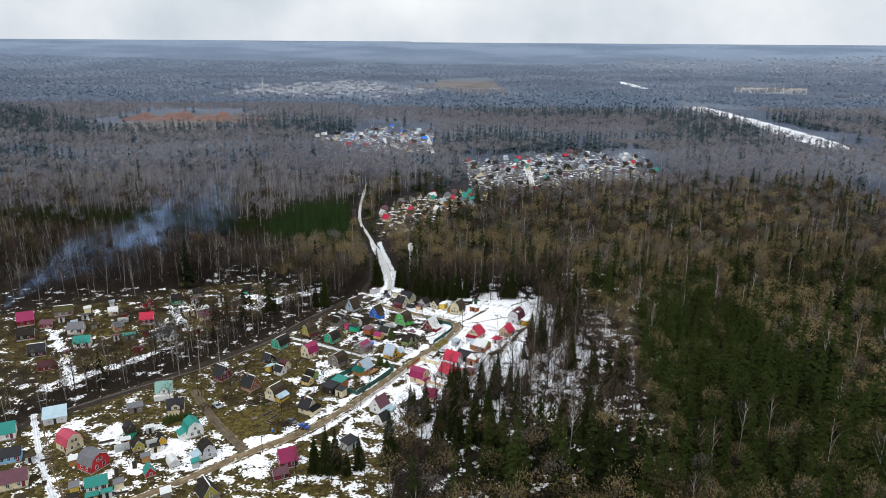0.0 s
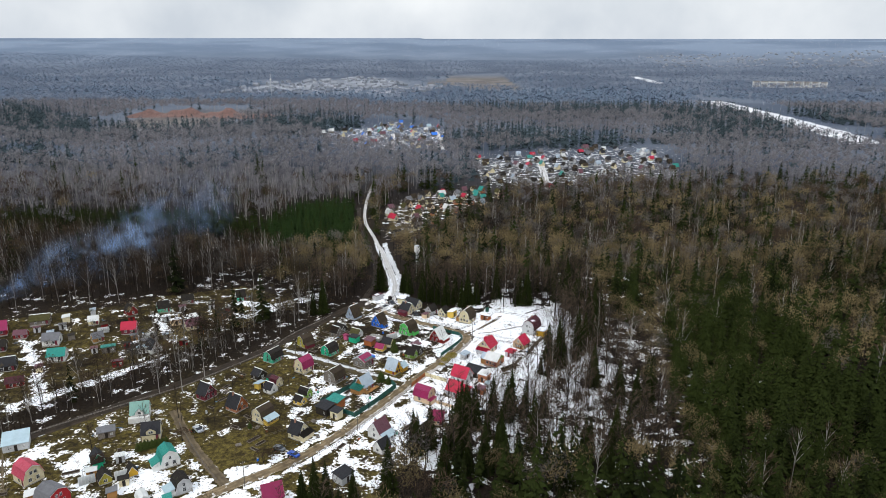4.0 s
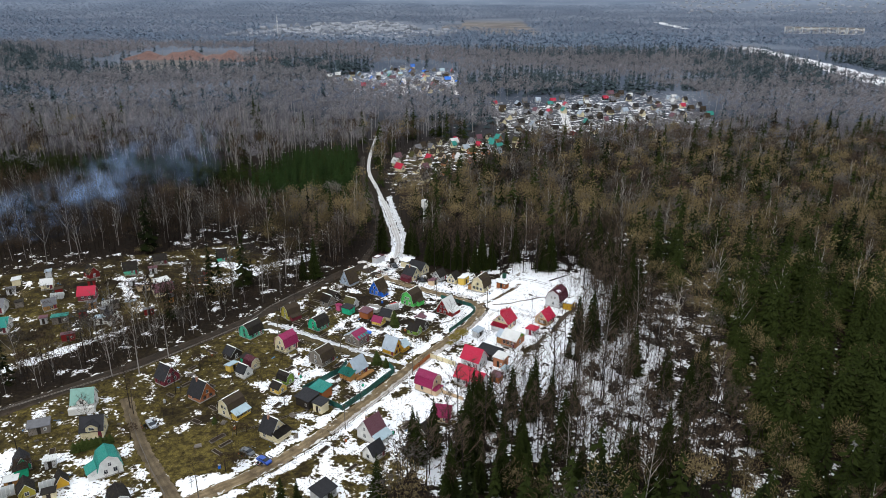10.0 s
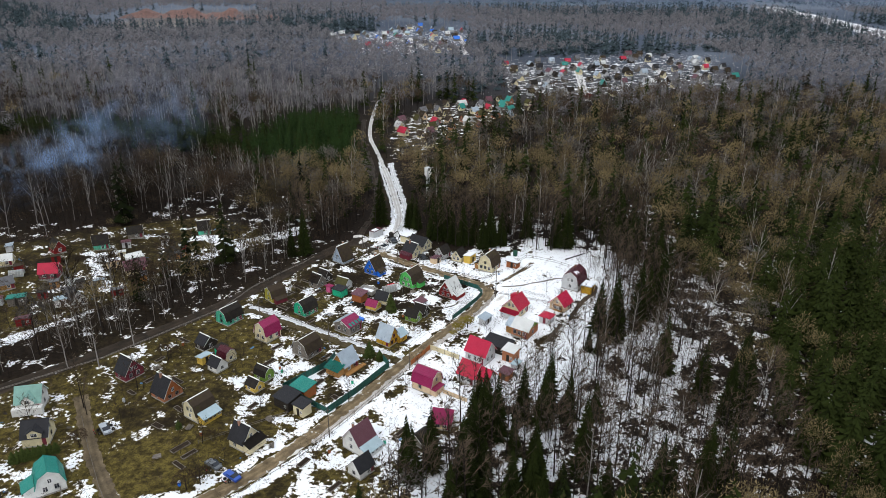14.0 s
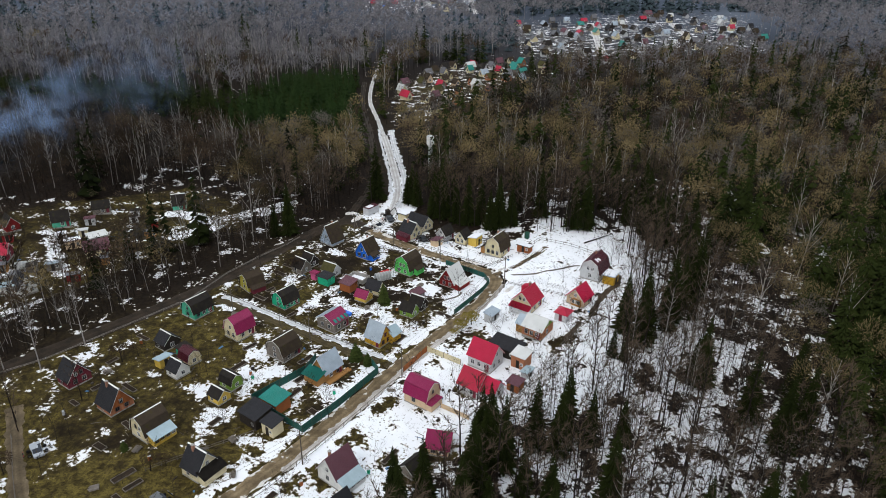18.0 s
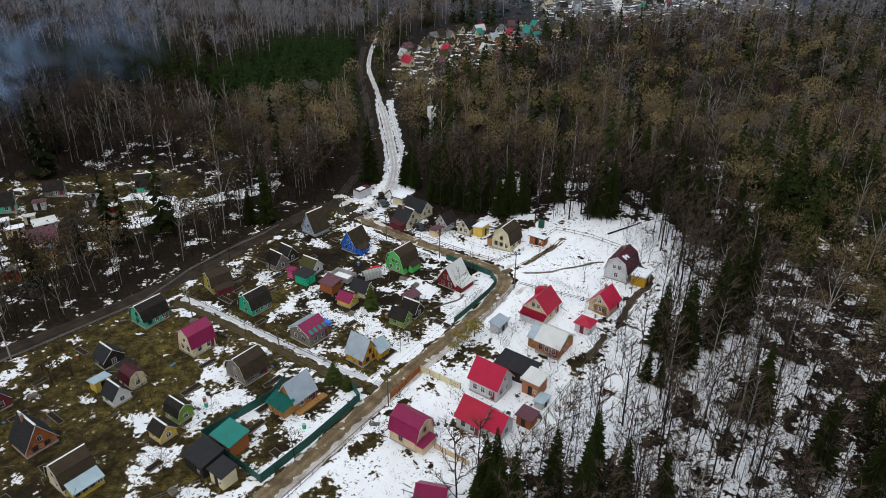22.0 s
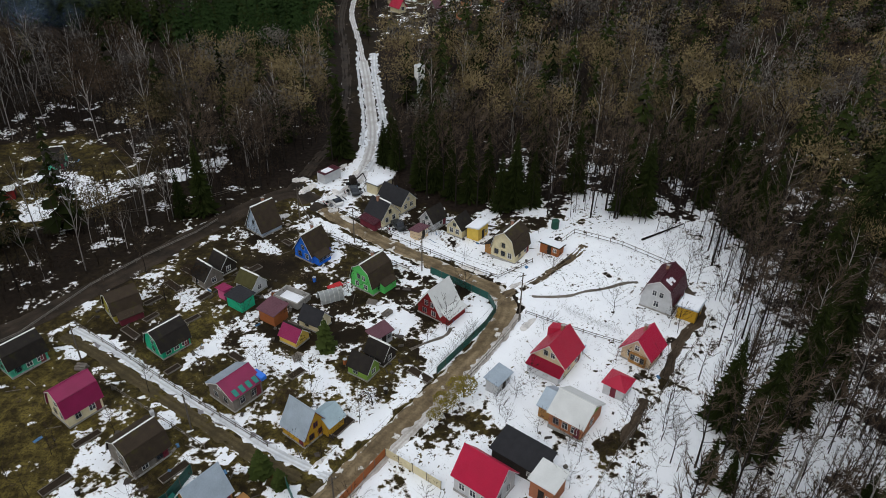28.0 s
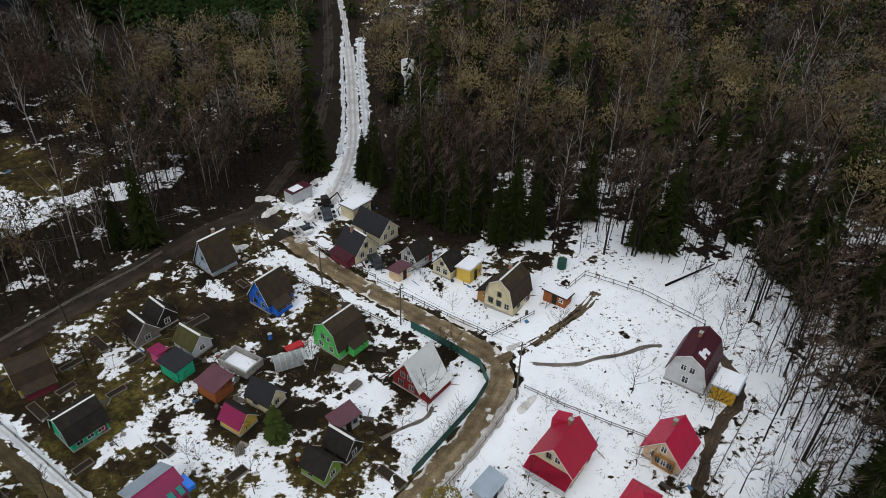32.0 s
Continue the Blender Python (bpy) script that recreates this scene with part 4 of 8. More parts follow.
part("veranda_roof", bm, roof_mat("dark"), p)
SMALL = dict(front=1, upper=0, side=1, back_side=1, name="cabin", group="garden cabins", over=0.25)
house("small cabin with a dark gambrel roof and green gable", -48.7, -11.1, 148, 4.0, 3.4, 1.7, 3.8, "gambrel", "dark", "lime", cap=True, **SMALL)
house("small yellow cabin with a dark roof", -49.6, -15.8, 147, 3.6, 3.4, 1.8, 3.4, "gable", "dark", "yellow", cap=True, **SMALL)
house("small cabin with cherry-red gambrel roof", -60.1, -3.4, 146, 3.6, 3.8, 1.8, 4.0, "gambrel", "maroon", "cream", **SMALL)
house("small white cabin with a charcoal roof", -61.0, -7.7, 147, 3.8, 3.8, 1.8, 4.0, "gable", "darkgrey", "white", cap=True, **SMALL)
house("dark weathered barn with a tarred roof", -67.3, 2.5, 146, 4.0, 4.6, 1.9, 4.0, "gable", "darkgrey", "dark", cap=True, **SMALL)
shed("green boarded shed with tarred roof", -62.2, -1.0, 146, 2.6, 2.2, 2.4, 2.1, "dark", "emerald")
shed("straw-coloured shed with a pale blue roof", -65.3, -4.8, 56, 2.8, 2.2, 2.3, 1.9, "paleblue", "yellow")
t = house("grey boarded house with one galvanised and one raspberry slope", -32.0, 12.6, 56, 5.6, 6.2, 2.9, 4.5, "gable", "magenta", "grey", front=2, upper=1, side=2, roof2="steel", over=0.3)
for k in range(4):
    part("roof_patch", slab((-3.3, 2.94), (-2.2, 3.51), -2.3 + k * 1.3, -1.55 + k * 1.3, 0.05), roof_mat("teal"), t, "teal sheet patch", loc=pose(0, 0, 0.13))
part("tarpaulin", bevelled(boxed(2.6, 3.7, -3.5, -1.0, 2.75, 3.6), 0.1), roof_mat("blue"), t, "bright blue tarpaulin")
house("dark grey cabin with a tarred roof", -45.5, 39.4, 145, 4.2, 4.2, 1.9, 4.3, "gable", "dark", "grey", cap=True, **SMALL)
house("dark brown cabin with a sagging roof", -44.0, 43.0, 145, 3.8, 3.6, 1.9, 4.1, "gable", "dark", "dark", cap=True, **SMALL)
house("low cabin with a mossy olive roof", -37.3, 38.0, 150, 4.4, 3.8, 1.8, 3.8, "gable", "olive", "lightgrey", cap=True, **SMALL)
house("small cabin with raspberry roof and yellow walls", -26.7, 25.0, 152, 3.8, 3.4, 1.5, 3.3, "gable", "dark", "yellow", roof2="magenta", **SMALL)
house("dark-roofed cabin with a cream gable", -24.3, 29.0, 153, 4.4, 3.6, 1.6, 3.8, "gable", "darkgrey", "cream", **SMALL)
house("small green cabin with a tarred roof", -14.8, 18.7, 152, 4.0, 3.4, 1.8, 3.8, "gable", "dark", "lime", cap=False, **SMALL)
house("small black cabin with a pale ridge", -12.8, 22.0, 150, 4.0, 3.4, 1.7, 3.8, "gable", "dark", "dark", cap=True, **SMALL)
shed("narrow shed with plum roof and white door frames", -13.3, 25.5, 50, 3.4, 1.8, 2.2, 2.7, "plum", "lightgrey")
shed("green hut with a flat tarred roof", -37.6, 33.0, 150, 3.4, 2.8, 2.4, 2.3, "darkgrey", "emerald")
shed("tiny pink boarded hut with raspberry roof", -41.0, 35.0, 150, 1.6, 1.4, 2.0, 2.1, "magenta", "pink")
shed("rust-brown hut with a plum roof", -31.3, 30.0, 150, 3.4, 3.0, 2.7, 2.3, "plum", "orange")
shed("brown hut with a teal metal roof", -37.8, -17.5, -34, 4.4, 3.6, 2.6, 3.1, "teal", "orange")
shed("dark tarred outbuilding with a charcoal roof", -40.6, -21.8, -34, 4.6, 3.8, 2.6, 3.2, "darkgrey", "dark")
shed("cream outbuilding with a charcoal roof", -36.6, -24.6, -34, 3.0, 2.6, 2.6, 2.9, "darkgrey", "cream")
# the plots by the lower lane
t = house("pale house with a faded green roof and dormer", -97.5, -24.3, 14, 5.8, 6.0, 3.0, 6.2, "gable", "palegreen", "white", front=1, upper=1, side=0)
t2 = part("dormer", prism(bmesh.new(), [(-1.4, 2.8), (1.4, 2.8), (1.4, 3.9), (0, 5.4), (-1.4, 3.9)], 0.4, 3.6), wall_mat("white"), t, loc=pose(0.2, 0, 0, 0, 0, -90))
for sg in (-1, 1):
    part("dormer_roof", slab((sg * 1.8, 3.5), (0, 5.45), 0.3, 3.9), roof_mat("palegreen"), t2)
window(t, pose(0.2, -3.62, 3.2, 0, 0, 0), 0.8, 0.9)
part("veranda", boxed(-3.6, 3.4, -4.4, -3.02, 0.2, 2.2), wall_mat("white"), t)
t = house("cream house with charcoal roof and a dormer", -89.8, -35.5, 14, 5.6, 6.0, 2.6, 5.6, "gable", "darkgrey", "cream", front=1, upper=1, side=0)
t2 = part("dormer", prism(bmesh.new(), [(-1.5, 2.6), (1.5, 2.6), (1.5, 4.0), (0, 4.9), (-1.5, 4.0)], 0.4, 3.2), wall_mat("cream"), t, loc=pose(0.2, 0, 0, 0, 0, -90))
part("dormer_roof", slab((1.9, 3.7), (0, 4.95), 0.3, 3.5), roof_mat("darkgrey"), t2)
part("dormer_roof", slab((-1.9, 3.7), (0, 4.95), 0.3, 3.5), roof_mat("darkgrey"), t2)
window(t, pose(0.2, -3.22, 3.0, 0, 0, 0), 1.3, 0.8)
t = house("white gambrel house with a teal metal roof", -80.0, -49.2, 125, 5.6, 5.8, 2.4, 6.0, "gambrel", "teal", "white", front=2, upper=1)
lean_to(t, -2.4, 1.6, 2.9, 5.2, 3.2, 2.2, "teal", "white")
t = house("white gambrel house with a dark roof", -72.1, -61.3, 127, 5.0, 4.8, 2.2, 5.2, "gambrel", "dark", "lightgrey", front=1, upper=1)
lean_to(t, -2.2, 1.8, 2.4, 5.0, 2.6, 2.0, "paleblue", "white")
t = house("dark steep-roofed house beside the road", -66.1, -81.0, 125, 6.2, 5.4, 1.6, 5.5, "gable", "dark", "grey", gable="olive", cap=True, front=1, upper=1)
t = house("house with a raspberry metal roof and low wing", -47.3, -66.2, 24, 5.6, 5.4, 2.6, 6.0, "gable", "magenta", "maroon", front=1, upper=1, side=2)
t = house("red house with a grey gambrel roof", -102.8, -66.9, -28, 6.2, 7.0, 2.8, 6.2, "gambrel", "grey", "bright_red", front=2, upper=2, side=2)
t = house("white house with a dark green ribbed roof", -97.4, -77.3, 24, 6.0, 4.6, 2.4, 4.4, "gable", "teal", "white", front=1, upper=0, side=3)
t = house("white gambrel house with a rose-red roof", -114.6, -56.6, -34, 6.4, 6.0, 2.8, 6.2, "gambrel", "rose", "cream", front=2, upper=2, side=1)
shed("long barn with a pale blue sheet roof", -126.9, -40.6, 24, 6.6, 5.2, 2.4, 3.8, "paleblue", "lightgrey")
t = house("white house with a teal metal roof", -138, -50.5, 24, 8.0, 6.0, 2.6, 5.4, "gable", "teal", "white", front=1, upper=1)
t = house("low sky-blue house with a tarred roof", -129.0, -63.0, 24, 7.0, 5.2, 2.4, 4.4, "gable", "darkgrey", "sky", front=1, upper=0, side=3)
t = house("house with a broad plum-grey roof", -121.0, -75.0, 24, 7.6, 6.4, 2.6, 5.2, "gable", "plum", "cream", front=1, upper=1, side=2)
house("tiny yellow A-roofed cabin", -88.0, -54.5, 125, 3.0, 3.0, 1.4, 3.6, "gable", "dark", "gold", **SMALL)
house("little red cabin with a teal roof", -85.5, -71.0, 125, 3.2, 3.0, 1.6, 3.6, "gable", "teal", "bright_red", **SMALL)
house("brown cabin with a mossy roof", -94.0, -57.5, 125, 3.8, 3.6, 1.8, 4.0, "gable", "dark", "olive", **SMALL)
house("dark cabin with a teal gable", -100.0, -48.5, 125, 4.6, 3.6, 1.8, 4.2, "gable", "darkgrey", "emerald", **SMALL)
house("grey domed greenhouse of clouded film", -80.5, -66.0, 125, 4.2, 3.2, 1.2, 2.8, "gambrel", "white", "lightgrey", **SMALL)
shed("pale hut with a tarred roof behind the spruces", -30.2, -57.5, 52, 4.4, 3.4, 2.4, 2.9, "darkgrey", "lightgrey")
house("dark gabled cabin with a white gable end", -21.0, -43.2, 52, 4.4, 4.0, 1.9, 4.4, "gable", "darkgrey", "white", **SMALL)
house("low hut with a plum roof beside the raspberry house", -48.2, -72.4, 24, 4.6, 3.8, 1.9, 3.4, "gable", "plum", "maroon", **SMALL)
shed("open timber frame of weathered posts", -103.5, -35.0, 24, 4.6, 3.0, 2.2, 2.5, "grey", "grey")
shed("long dark hut with a teal end", -99.0, -50.5, 118, 4.4, 2.6, 2.4, 2.2, "dark", "emerald")
# across the muddy road: the west gardens
house("house with a raspberry roof and attic window", -176.0, 34.5, 24, 7.0, 6.0, 2.6, 6.0, "gable", "magenta", "red", front=1, upper=1)
house("long hut with a mossy green roof", -164.1, 43.0, 18, 8.0, 5.0, 2.2, 4.4, "gable", "olive", "grey", cap=True, front=1, upper=0)
house("dark cabin with a tarred roof", -170.0, 23.0, 20, 7.0, 5.0, 2.2, 4.4, "gable", "dark", "dark", front=1, upper=0)
house("dark boarded house with a charcoal roof", -158.6, 9.5, 20, 6.6, 5.4, 2.4, 5.4, "gable", "darkgrey", "dark", cap=True, front=1, upper=1)
house("low maroon hut with plum roof", -166.0, 32.0, 10, 5.0, 4.0, 2.0, 3.4, "gable", "plum", "red", front=1, upper=0)
house("white house with a grey roof", -151.7, 27.5, 10, 6.6, 5.4, 2.6, 5.0, "gable", "grey", "white", front=1, upper=0)
house("house with a broad teal metal roof", -144.2, 16.5, 12, 6.6, 6.0, 2.6, 5.0, "gable", "teal", "white", front=1, upper=0)
house("house with a bright red roof", -126.2, 37.0, 12, 6.0, 5.2, 2.4, 5.0, "gable", "red", "maroon", front=1, upper=0)
house("small cream cabin with a white roof", -142.7, 42.5, 20, 4.2, 3.8, 2.0, 3.8, "gable", "white", "cream", **SMALL)
house("dark red log cabin with tarred roof", -131.8, 52.0, 140, 4.6, 4.2, 2.2, 5.0, "gable", "dark", "red", **SMALL)
house("green-grey cabin with a dark roof", -120.9, 58.5, 30, 5.4, 4.6, 2.2, 5.2, "gable", "dark", "mint", **SMALL)
house("dark low cabin with tarred roof", -115.0, 71.0, 24, 5.6, 4.4, 2.0, 4.2, "gable", "dark", "grey", **SMALL)
house("dark steep hut at the edge of the wood", -94.0, 79.5, 20, 4.6, 4.4, 2.0, 5.6, "gable", "dark", "mint", cap=True, **SMALL)
house("long house with a plum roof", -104.2, 45.5, 34, 7.0, 5.0, 2.4, 4.8, "gable", "plum", "cream", front=1, upper=0)
house("white house with a steep dark gable", -111.9, 23.5, 140, 5.2, 5.0, 2.2, 5.6, "gable", "darkgrey", "white", front=2, upper=1)
shed("pale blue lean-to with a sheet roof", -115.5, 23.0, 24, 4.0, 3.4, 2.4, 2.0, "paleblue", "white")
shed("low hut with a teal roof", -128.3, 22.5, 24, 4.6, 3.4, 2.4, 2.0, "teal", "grey")
house("small brown cabin with a grey roof", -135.4, 29.5, 40, 4.4, 3.6, 2.0, 4.0, "gable", "grey", "wood", **SMALL)
house("maroon hut with a dark roof", -148.7, -3.0, 24, 6.0, 4.0, 2.2, 3.8, "gable", "maroon", "red", front=1, upper=0)
shed("low red hut among bare bushes", -120.5, 12.0, 24, 3.6, 2.6, 2.4, 2.0, "plum", "red")
shed("pale greenhouse of clouded film", -107.5, 52.5, 40, 5.0, 3.0, 2.0, 2.4, "white", "lightgrey", name="greenhouse")
shed("pinkish shed with pale sheets on its roof", -112.0, 47.5, 34, 4.0, 3.0, 2.4, 2.0, "plum", "peach", snow_top=True)
shed("white hut with snow on the roof", -116.5, 50.0, 34, 2.8, 2.4, 2.2, 2.0, "white", "lightgrey", snow_top=True)



# ---- things among the gardens ----
M_POLE = mat("tarred_pole", (0.10, 0.085, 0.07), 0.85, 0.3)
M_TEALF = mat("dark_green_sheet_fence", (0.012, 0.085, 0.07), 0.5, 0.2, 0.6, 0.5, stripe=6)
M_RAIL = mat("pale_rail", (0.22, 0.20, 0.18), 0.8, 0.3)
M_PICKET = mat("weathered_picket", (0.13, 0.115, 0.10), 0.85, 0.35)
M_TYRE = mat("tyre_rubber", (0.02, 0.02, 0.02), 0.85, 0.1)
M_RIM = mat("wheel_metal", (0.4, 0.4, 0.42), 0.35, 0.1, metal=0.8)
M_STEEL = mat("grey_steel", (0.42, 0.43, 0.44), 0.5, 0.2, metal=0.4)


def run(line, gap):
    """Evenly spaced stations along a broken line."""
    out = []
    for (x0, y0), (x1, y1) in zip(line, line[1:]):
        n = max(1, round(math.hypot(x1 - x0, y1 - y0) / gap))
        out += [(x0 + (x1 - x0) * i / n, y0 + (y1 - y0) * i / n) for i in range(n)]
    return out + [line[-1]]


def span_box(a, b, z0, z1, t):
    """A rail or panel from a to b on the ground's slope, between two heights."""
    bm = bmesh.new()
    d = Vector((b[0] - a[0], b[1] - a[1])); n = Vector((-d.y, d.x)).normalized() * t / 2
    ga, gb = gz(*a), gz(*b)
    v = [bm.verts.new((p[0] + s * n.x, p[1] + s * n.y, g + z)) for z in (z0, z1) for p, g in ((a, ga), (b, gb)) for s in (-1, 1)]
    for f in ((0, 2, 3, 1), (4, 5, 7, 6), (0, 1, 5, 4), (2, 6, 7, 3), (0, 4, 6, 2), (1, 3, 7, 5)):
        bm.faces.new([v[i] for i in f])
    bmesh.ops.recalc_face_normals(bm, faces=bm.faces[:])
    return bm


POST = bpy.data.meshes.new("post")
_b = bevelled(boxed(-0.05, 0.05, -0.05, 0.05, -0.3, 1.0), 0.012); _b.to_mesh(POST); _b.free(); POST.materials.append(M_PICKET)


def fence(label, line, gap=2.6, height=1.4, kind="rails", material=None, post_material=None, name="fence"):
    """A fence of posts with rails, netting or sheet panels between them."""
    x0, y0 = line[0]
    F = thing(name, label, "fence", Matrix(), "garden fences")
    st = run(line, gap)
    m = material or M_PICKET
    for x, y in st:
        shared("post", POST, F, pose(x, y, gz(x, y)) @ Matrix.Diagonal((1, 1, height, 1)))
    for a, b in zip(st, st[1:]):
        if kind == "sheet":
            part("panel", span_box(a, b, 0.05, height - 0.05, 0.04), m, F)
        else:
            for z in ((0.35, height - 0.2) if kind == "rails" else (height - 0.15,)):
                part("rail", span_box(a, b, z, z + 0.09, 0.05), m, F)
    return F


def pole(x, y, lean=0.0, turn=0.0, h=7.5, stay=None):
    """A wooden power pole with a crossarm and insulators."""
    P = thing("power_pole", "tarred wooden power pole with crossarm", "pole", pose(x, y, gz(x, y), lean, 0, turn), "power poles along the roads")
    part("mast", rod(bmesh.new(), (0, 0, -0.5), (0, 0, h), 0.13, 0.09, 8), M_POLE, P)
    c = part("crossarm", boxed(-0.6, 0.6, -0.05, 0.05, h - 0.6, h - 0.48), M_POLE, P)
    for k in (-0.5, 0.5):
        part("insulator", rod(bmesh.new(), (k, 0, h - 0.48), (k, 0, h - 0.3), 0.05, 0.035), WHITE, c)
    if stay:
        part("stay_wire" if stay[2] else "strut", rod(bmesh.new(), (0, 0, h * 0.8), (stay[0], stay[1], -0.3), 0.09, 0.11, 6), M_POLE, P)
    return P


POLES = ((-34.5, 61.3), (-22.2, 53.8), (-8.6, 45.5), (8.6, 34.6), (-14.1, -6.6), (-29.1, -33.1), (-56.0, -60.0))
for i, (x, y) in enumerate(POLES):
    pole(x, y, 0, 30, stay=(1.6, -2.0, 0) if i == 0 else ((-1.8, -2.6, 0) if i == 3 else None))
pole(-36.0, 5.6, 0, -35, 6.5)
pole(-57.5, 18.0, 0, -35, 6.5)
M_WIRE = mat("power_wire", (0.02, 0.02, 0.02), 0.6, 0.1)
for (x0, y0), (x1, y1) in zip(POLES, POLES[1:]):
    if math.hypot(x1 - x0, y1 - y0) > 50: continue
    W = thing("power_line", "thin sagging wires between two poles", "cable", Matrix(), "power wires")
    for o in (-0.45, 0.45):
        d = Vector((x1 - x0, y1 - y0)).normalized()
        bm = bmesh.new(); last = None
        for k in range(9):
            t = k / 8
            p = Vector((x0 + (x1 - x0) * t - d.y * o, y0 + (y1 - y0) * t + d.x * o, gz(x0, y0) * (1 - t) + gz(x1, y1) * t + 7.15 - 2.6 * t * (1 - t)))
            ring = [bm.verts.new(p + Vector(q)) for q in ((-d.y * 0.014, d.x * 0.014, -0.008), (d.y * 0.014, -d.x * 0.014, -0.008), (0, 0, 0.016))]
            if last:
                for j in range(3): bm.faces.new((last[j], last[(j + 1) % 3], ring[(j + 1) % 3], ring[j]))
            last = ring
        part("wire", bm, M_WIRE, W)


def car(label, x, y, rot, col, L=4.3, w=1.7, h=1.45, van=False):
    """A parked car: shell, glasshouse, lamps, bumpers and wheels."""
    C = thing("van" if van else "car", label, "car", pose(x, y, gz(x, y) + 0.02, 0, 0, rot), "parked cars")
    paint = mat("car_paint_" + label.split()[0], col, 0.3, 0.06)
    side = [(-L / 2, 0.35), (-L / 2, 0.85), (-L * 0.30 if not van else -L * 0.42, 0.95), (L * 0.28, 0.95), (L / 2 - 0.1, 0.8), (L / 2, 0.55), (L / 2, 0.35)]
    bm = bmesh.new(); prism(bm, [(a, b) for a, b in side], -w / 2, w / 2)
    part("body", bevelled(bm, 0.05), paint, C, loc=pose(0, 0, 0, 0, 0, -90))
    top = [(-L * (0.40 if van else 0.33), 0.93), (-L * (0.36 if van else 0.22), h), (L * 0.08, h), (L * 0.26, 0.93)]
    bm = bmesh.new(); prism(bm, top, -w / 2 + 0.12, w / 2 - 0.12)
    part("glasshouse", bm, M_GLASS, C, "dark window glass", loc=pose(0, 0, 0, 0, 0, -90))
    part("roof", bevelled(boxed(-w / 2 + 0.14, w / 2 - 0.14, -L * 0.07, L * (0.36 if van else 0.22), h - 0.02, h + 0.05), 0.03), paint, C)
    for s in (-1, 1):
        part("headlight", boxed(s * w * 0.36 - 0.17, s * w * 0.36 + 0.17, -L / 2 - 0.02, -L / 2 + 0.05, 0.6, 0.74), M_RIM, C)
        part("tail_light", boxed(s * w * 0.38 - 0.12, s * w * 0.38 + 0.12, L / 2 - 0.04, L / 2 + 0.02, 0.65, 0.82), wall_mat("bright_red"), C)
        for t in (-1, 1):
            wh = part("wheel", rod(bmesh.new(), (s * (w / 2 - 0.2), t * L * 0.31, 0.31), (s * (w / 2 + 0.01), t * L * 0.31, 0.31), 0.31, 0.31, 14), M_TYRE, C)
            part("rim", rod(bmesh.new(), (s * (w / 2), t * L * 0.31, 0.31), (s * (w / 2 + 0.025), t * L * 0.31, 0.31), 0.18, 0.17, 10), M_RIM, wh)
    for t in (-1, 1):
        part("bumper", bevelled(boxed(-w / 2 + 0.03, w / 2 - 0.03, t * L / 2 - 0.08, t * L / 2 + 0.08, 0.32, 0.5), 0.03), M_TYRE, C)
    return C


car("white estate car parked at the junction", -28.9, 69.0, 130, (0.7, 0.7, 0.7), 4.5, van=True)
car("dark car half hidden by snow heaps", -25.6, 73.8, 110, (0.03, 0.035, 0.04), 4.3)
car("black car parked beside the cream house", -14.6, 60.3, 120, (0.025, 0.028, 0.032), 4.3)
car("silver car parked on the grass by the lane", -77.3, -32.3, 130, (0.35, 0.38, 0.42), 4.4)
car("grey car parked by the dirt road", -50.6, -42.8, 145, (0.12, 0.13, 0.14), 3.9, 1.55, 1.4)
car("blue car parked by the dirt road", -45.9, -45.9, 145, (0.03, 0.08, 0.35), 3.9, 1.55, 1.4)

# container, digger, waste tank and water tower
T = thing("container", "pale metal container with snow and rust on its roof", "container", pose(-32.2, 79.5, gz(-32, 79), 0, 0, 55), "")
part("body", bevelled(boxed(-2.4, 2.4, -1.2, 1.2, 0.1, 2.3), 0.04), wall_mat("lightgrey"), T)
part("roof", boxed(-2.45, 2.45, -1.25, 1.25, 2.3, 2.38), roof_mat("maroon"), T)
part("snow_cover", bevelled(boxed(-1.8, 0.6, -0.9, 0.8, 2.38, 2.55), 0.06), M_SNOW, T)
part("door", boxed(2.4, 2.45, -1.0, 1.0, 0.2, 2.2), wall_mat("grey"), T)
T = thing("digger", "small dark digger standing in the snow", "digger", pose(-26.5, 77.0, gz(-26, 77), 0, 0, 30), "")
part("track", bevelled(boxed(-1.3, 1.3, -1.0, -0.5, 0, 0.7), 0.12), M_TYRE, T)
part("track", bevelled(boxed(-1.3, 1.3, 0.5, 1.0, 0, 0.7), 0.12), M_TYRE, T)
part("cab", bevelled(boxed(-0.7, 0.6, -0.7, 0.7, 0.7, 2.3), 0.1), wall_mat("dark"), T)
part("arm", rod(bmesh.new(), (0.6, 0, 1.3), (2.4, 0, 2.6), 0.16, 0.12, 6), wall_mat("dark"), T)
part("arm", rod(bmesh.new(), (2.4, 0, 2.6), (3.2, 0, 0.6), 0.12, 0.1, 6), wall_mat("dark"), T)
part("bucket", bevelled(boxed(2.9, 3.5, -0.35, 0.35, 0.1, 0.6), 0.08), M_TYRE, T)
T = thing("water_tank", "dark green upright tank on snow", "tank", pose(16.0, 60.4, gz(16, 60.4)), "")
part("barrel", rod(bmesh.new(), (0, 0, 0), (0, 0, 1.7), 0.75, 0.75, 16), mat("dark_green_plastic", (0.008, 0.06, 0.04), 0.5, 0.15), T)
part("lid", rod(bmesh.new(), (0, 0, 1.7), (0, 0, 1.95), 0.72, 0.25, 16), mat("dark_green_plastic", (0.008, 0.06, 0.04), 0.5, 0.15), T)
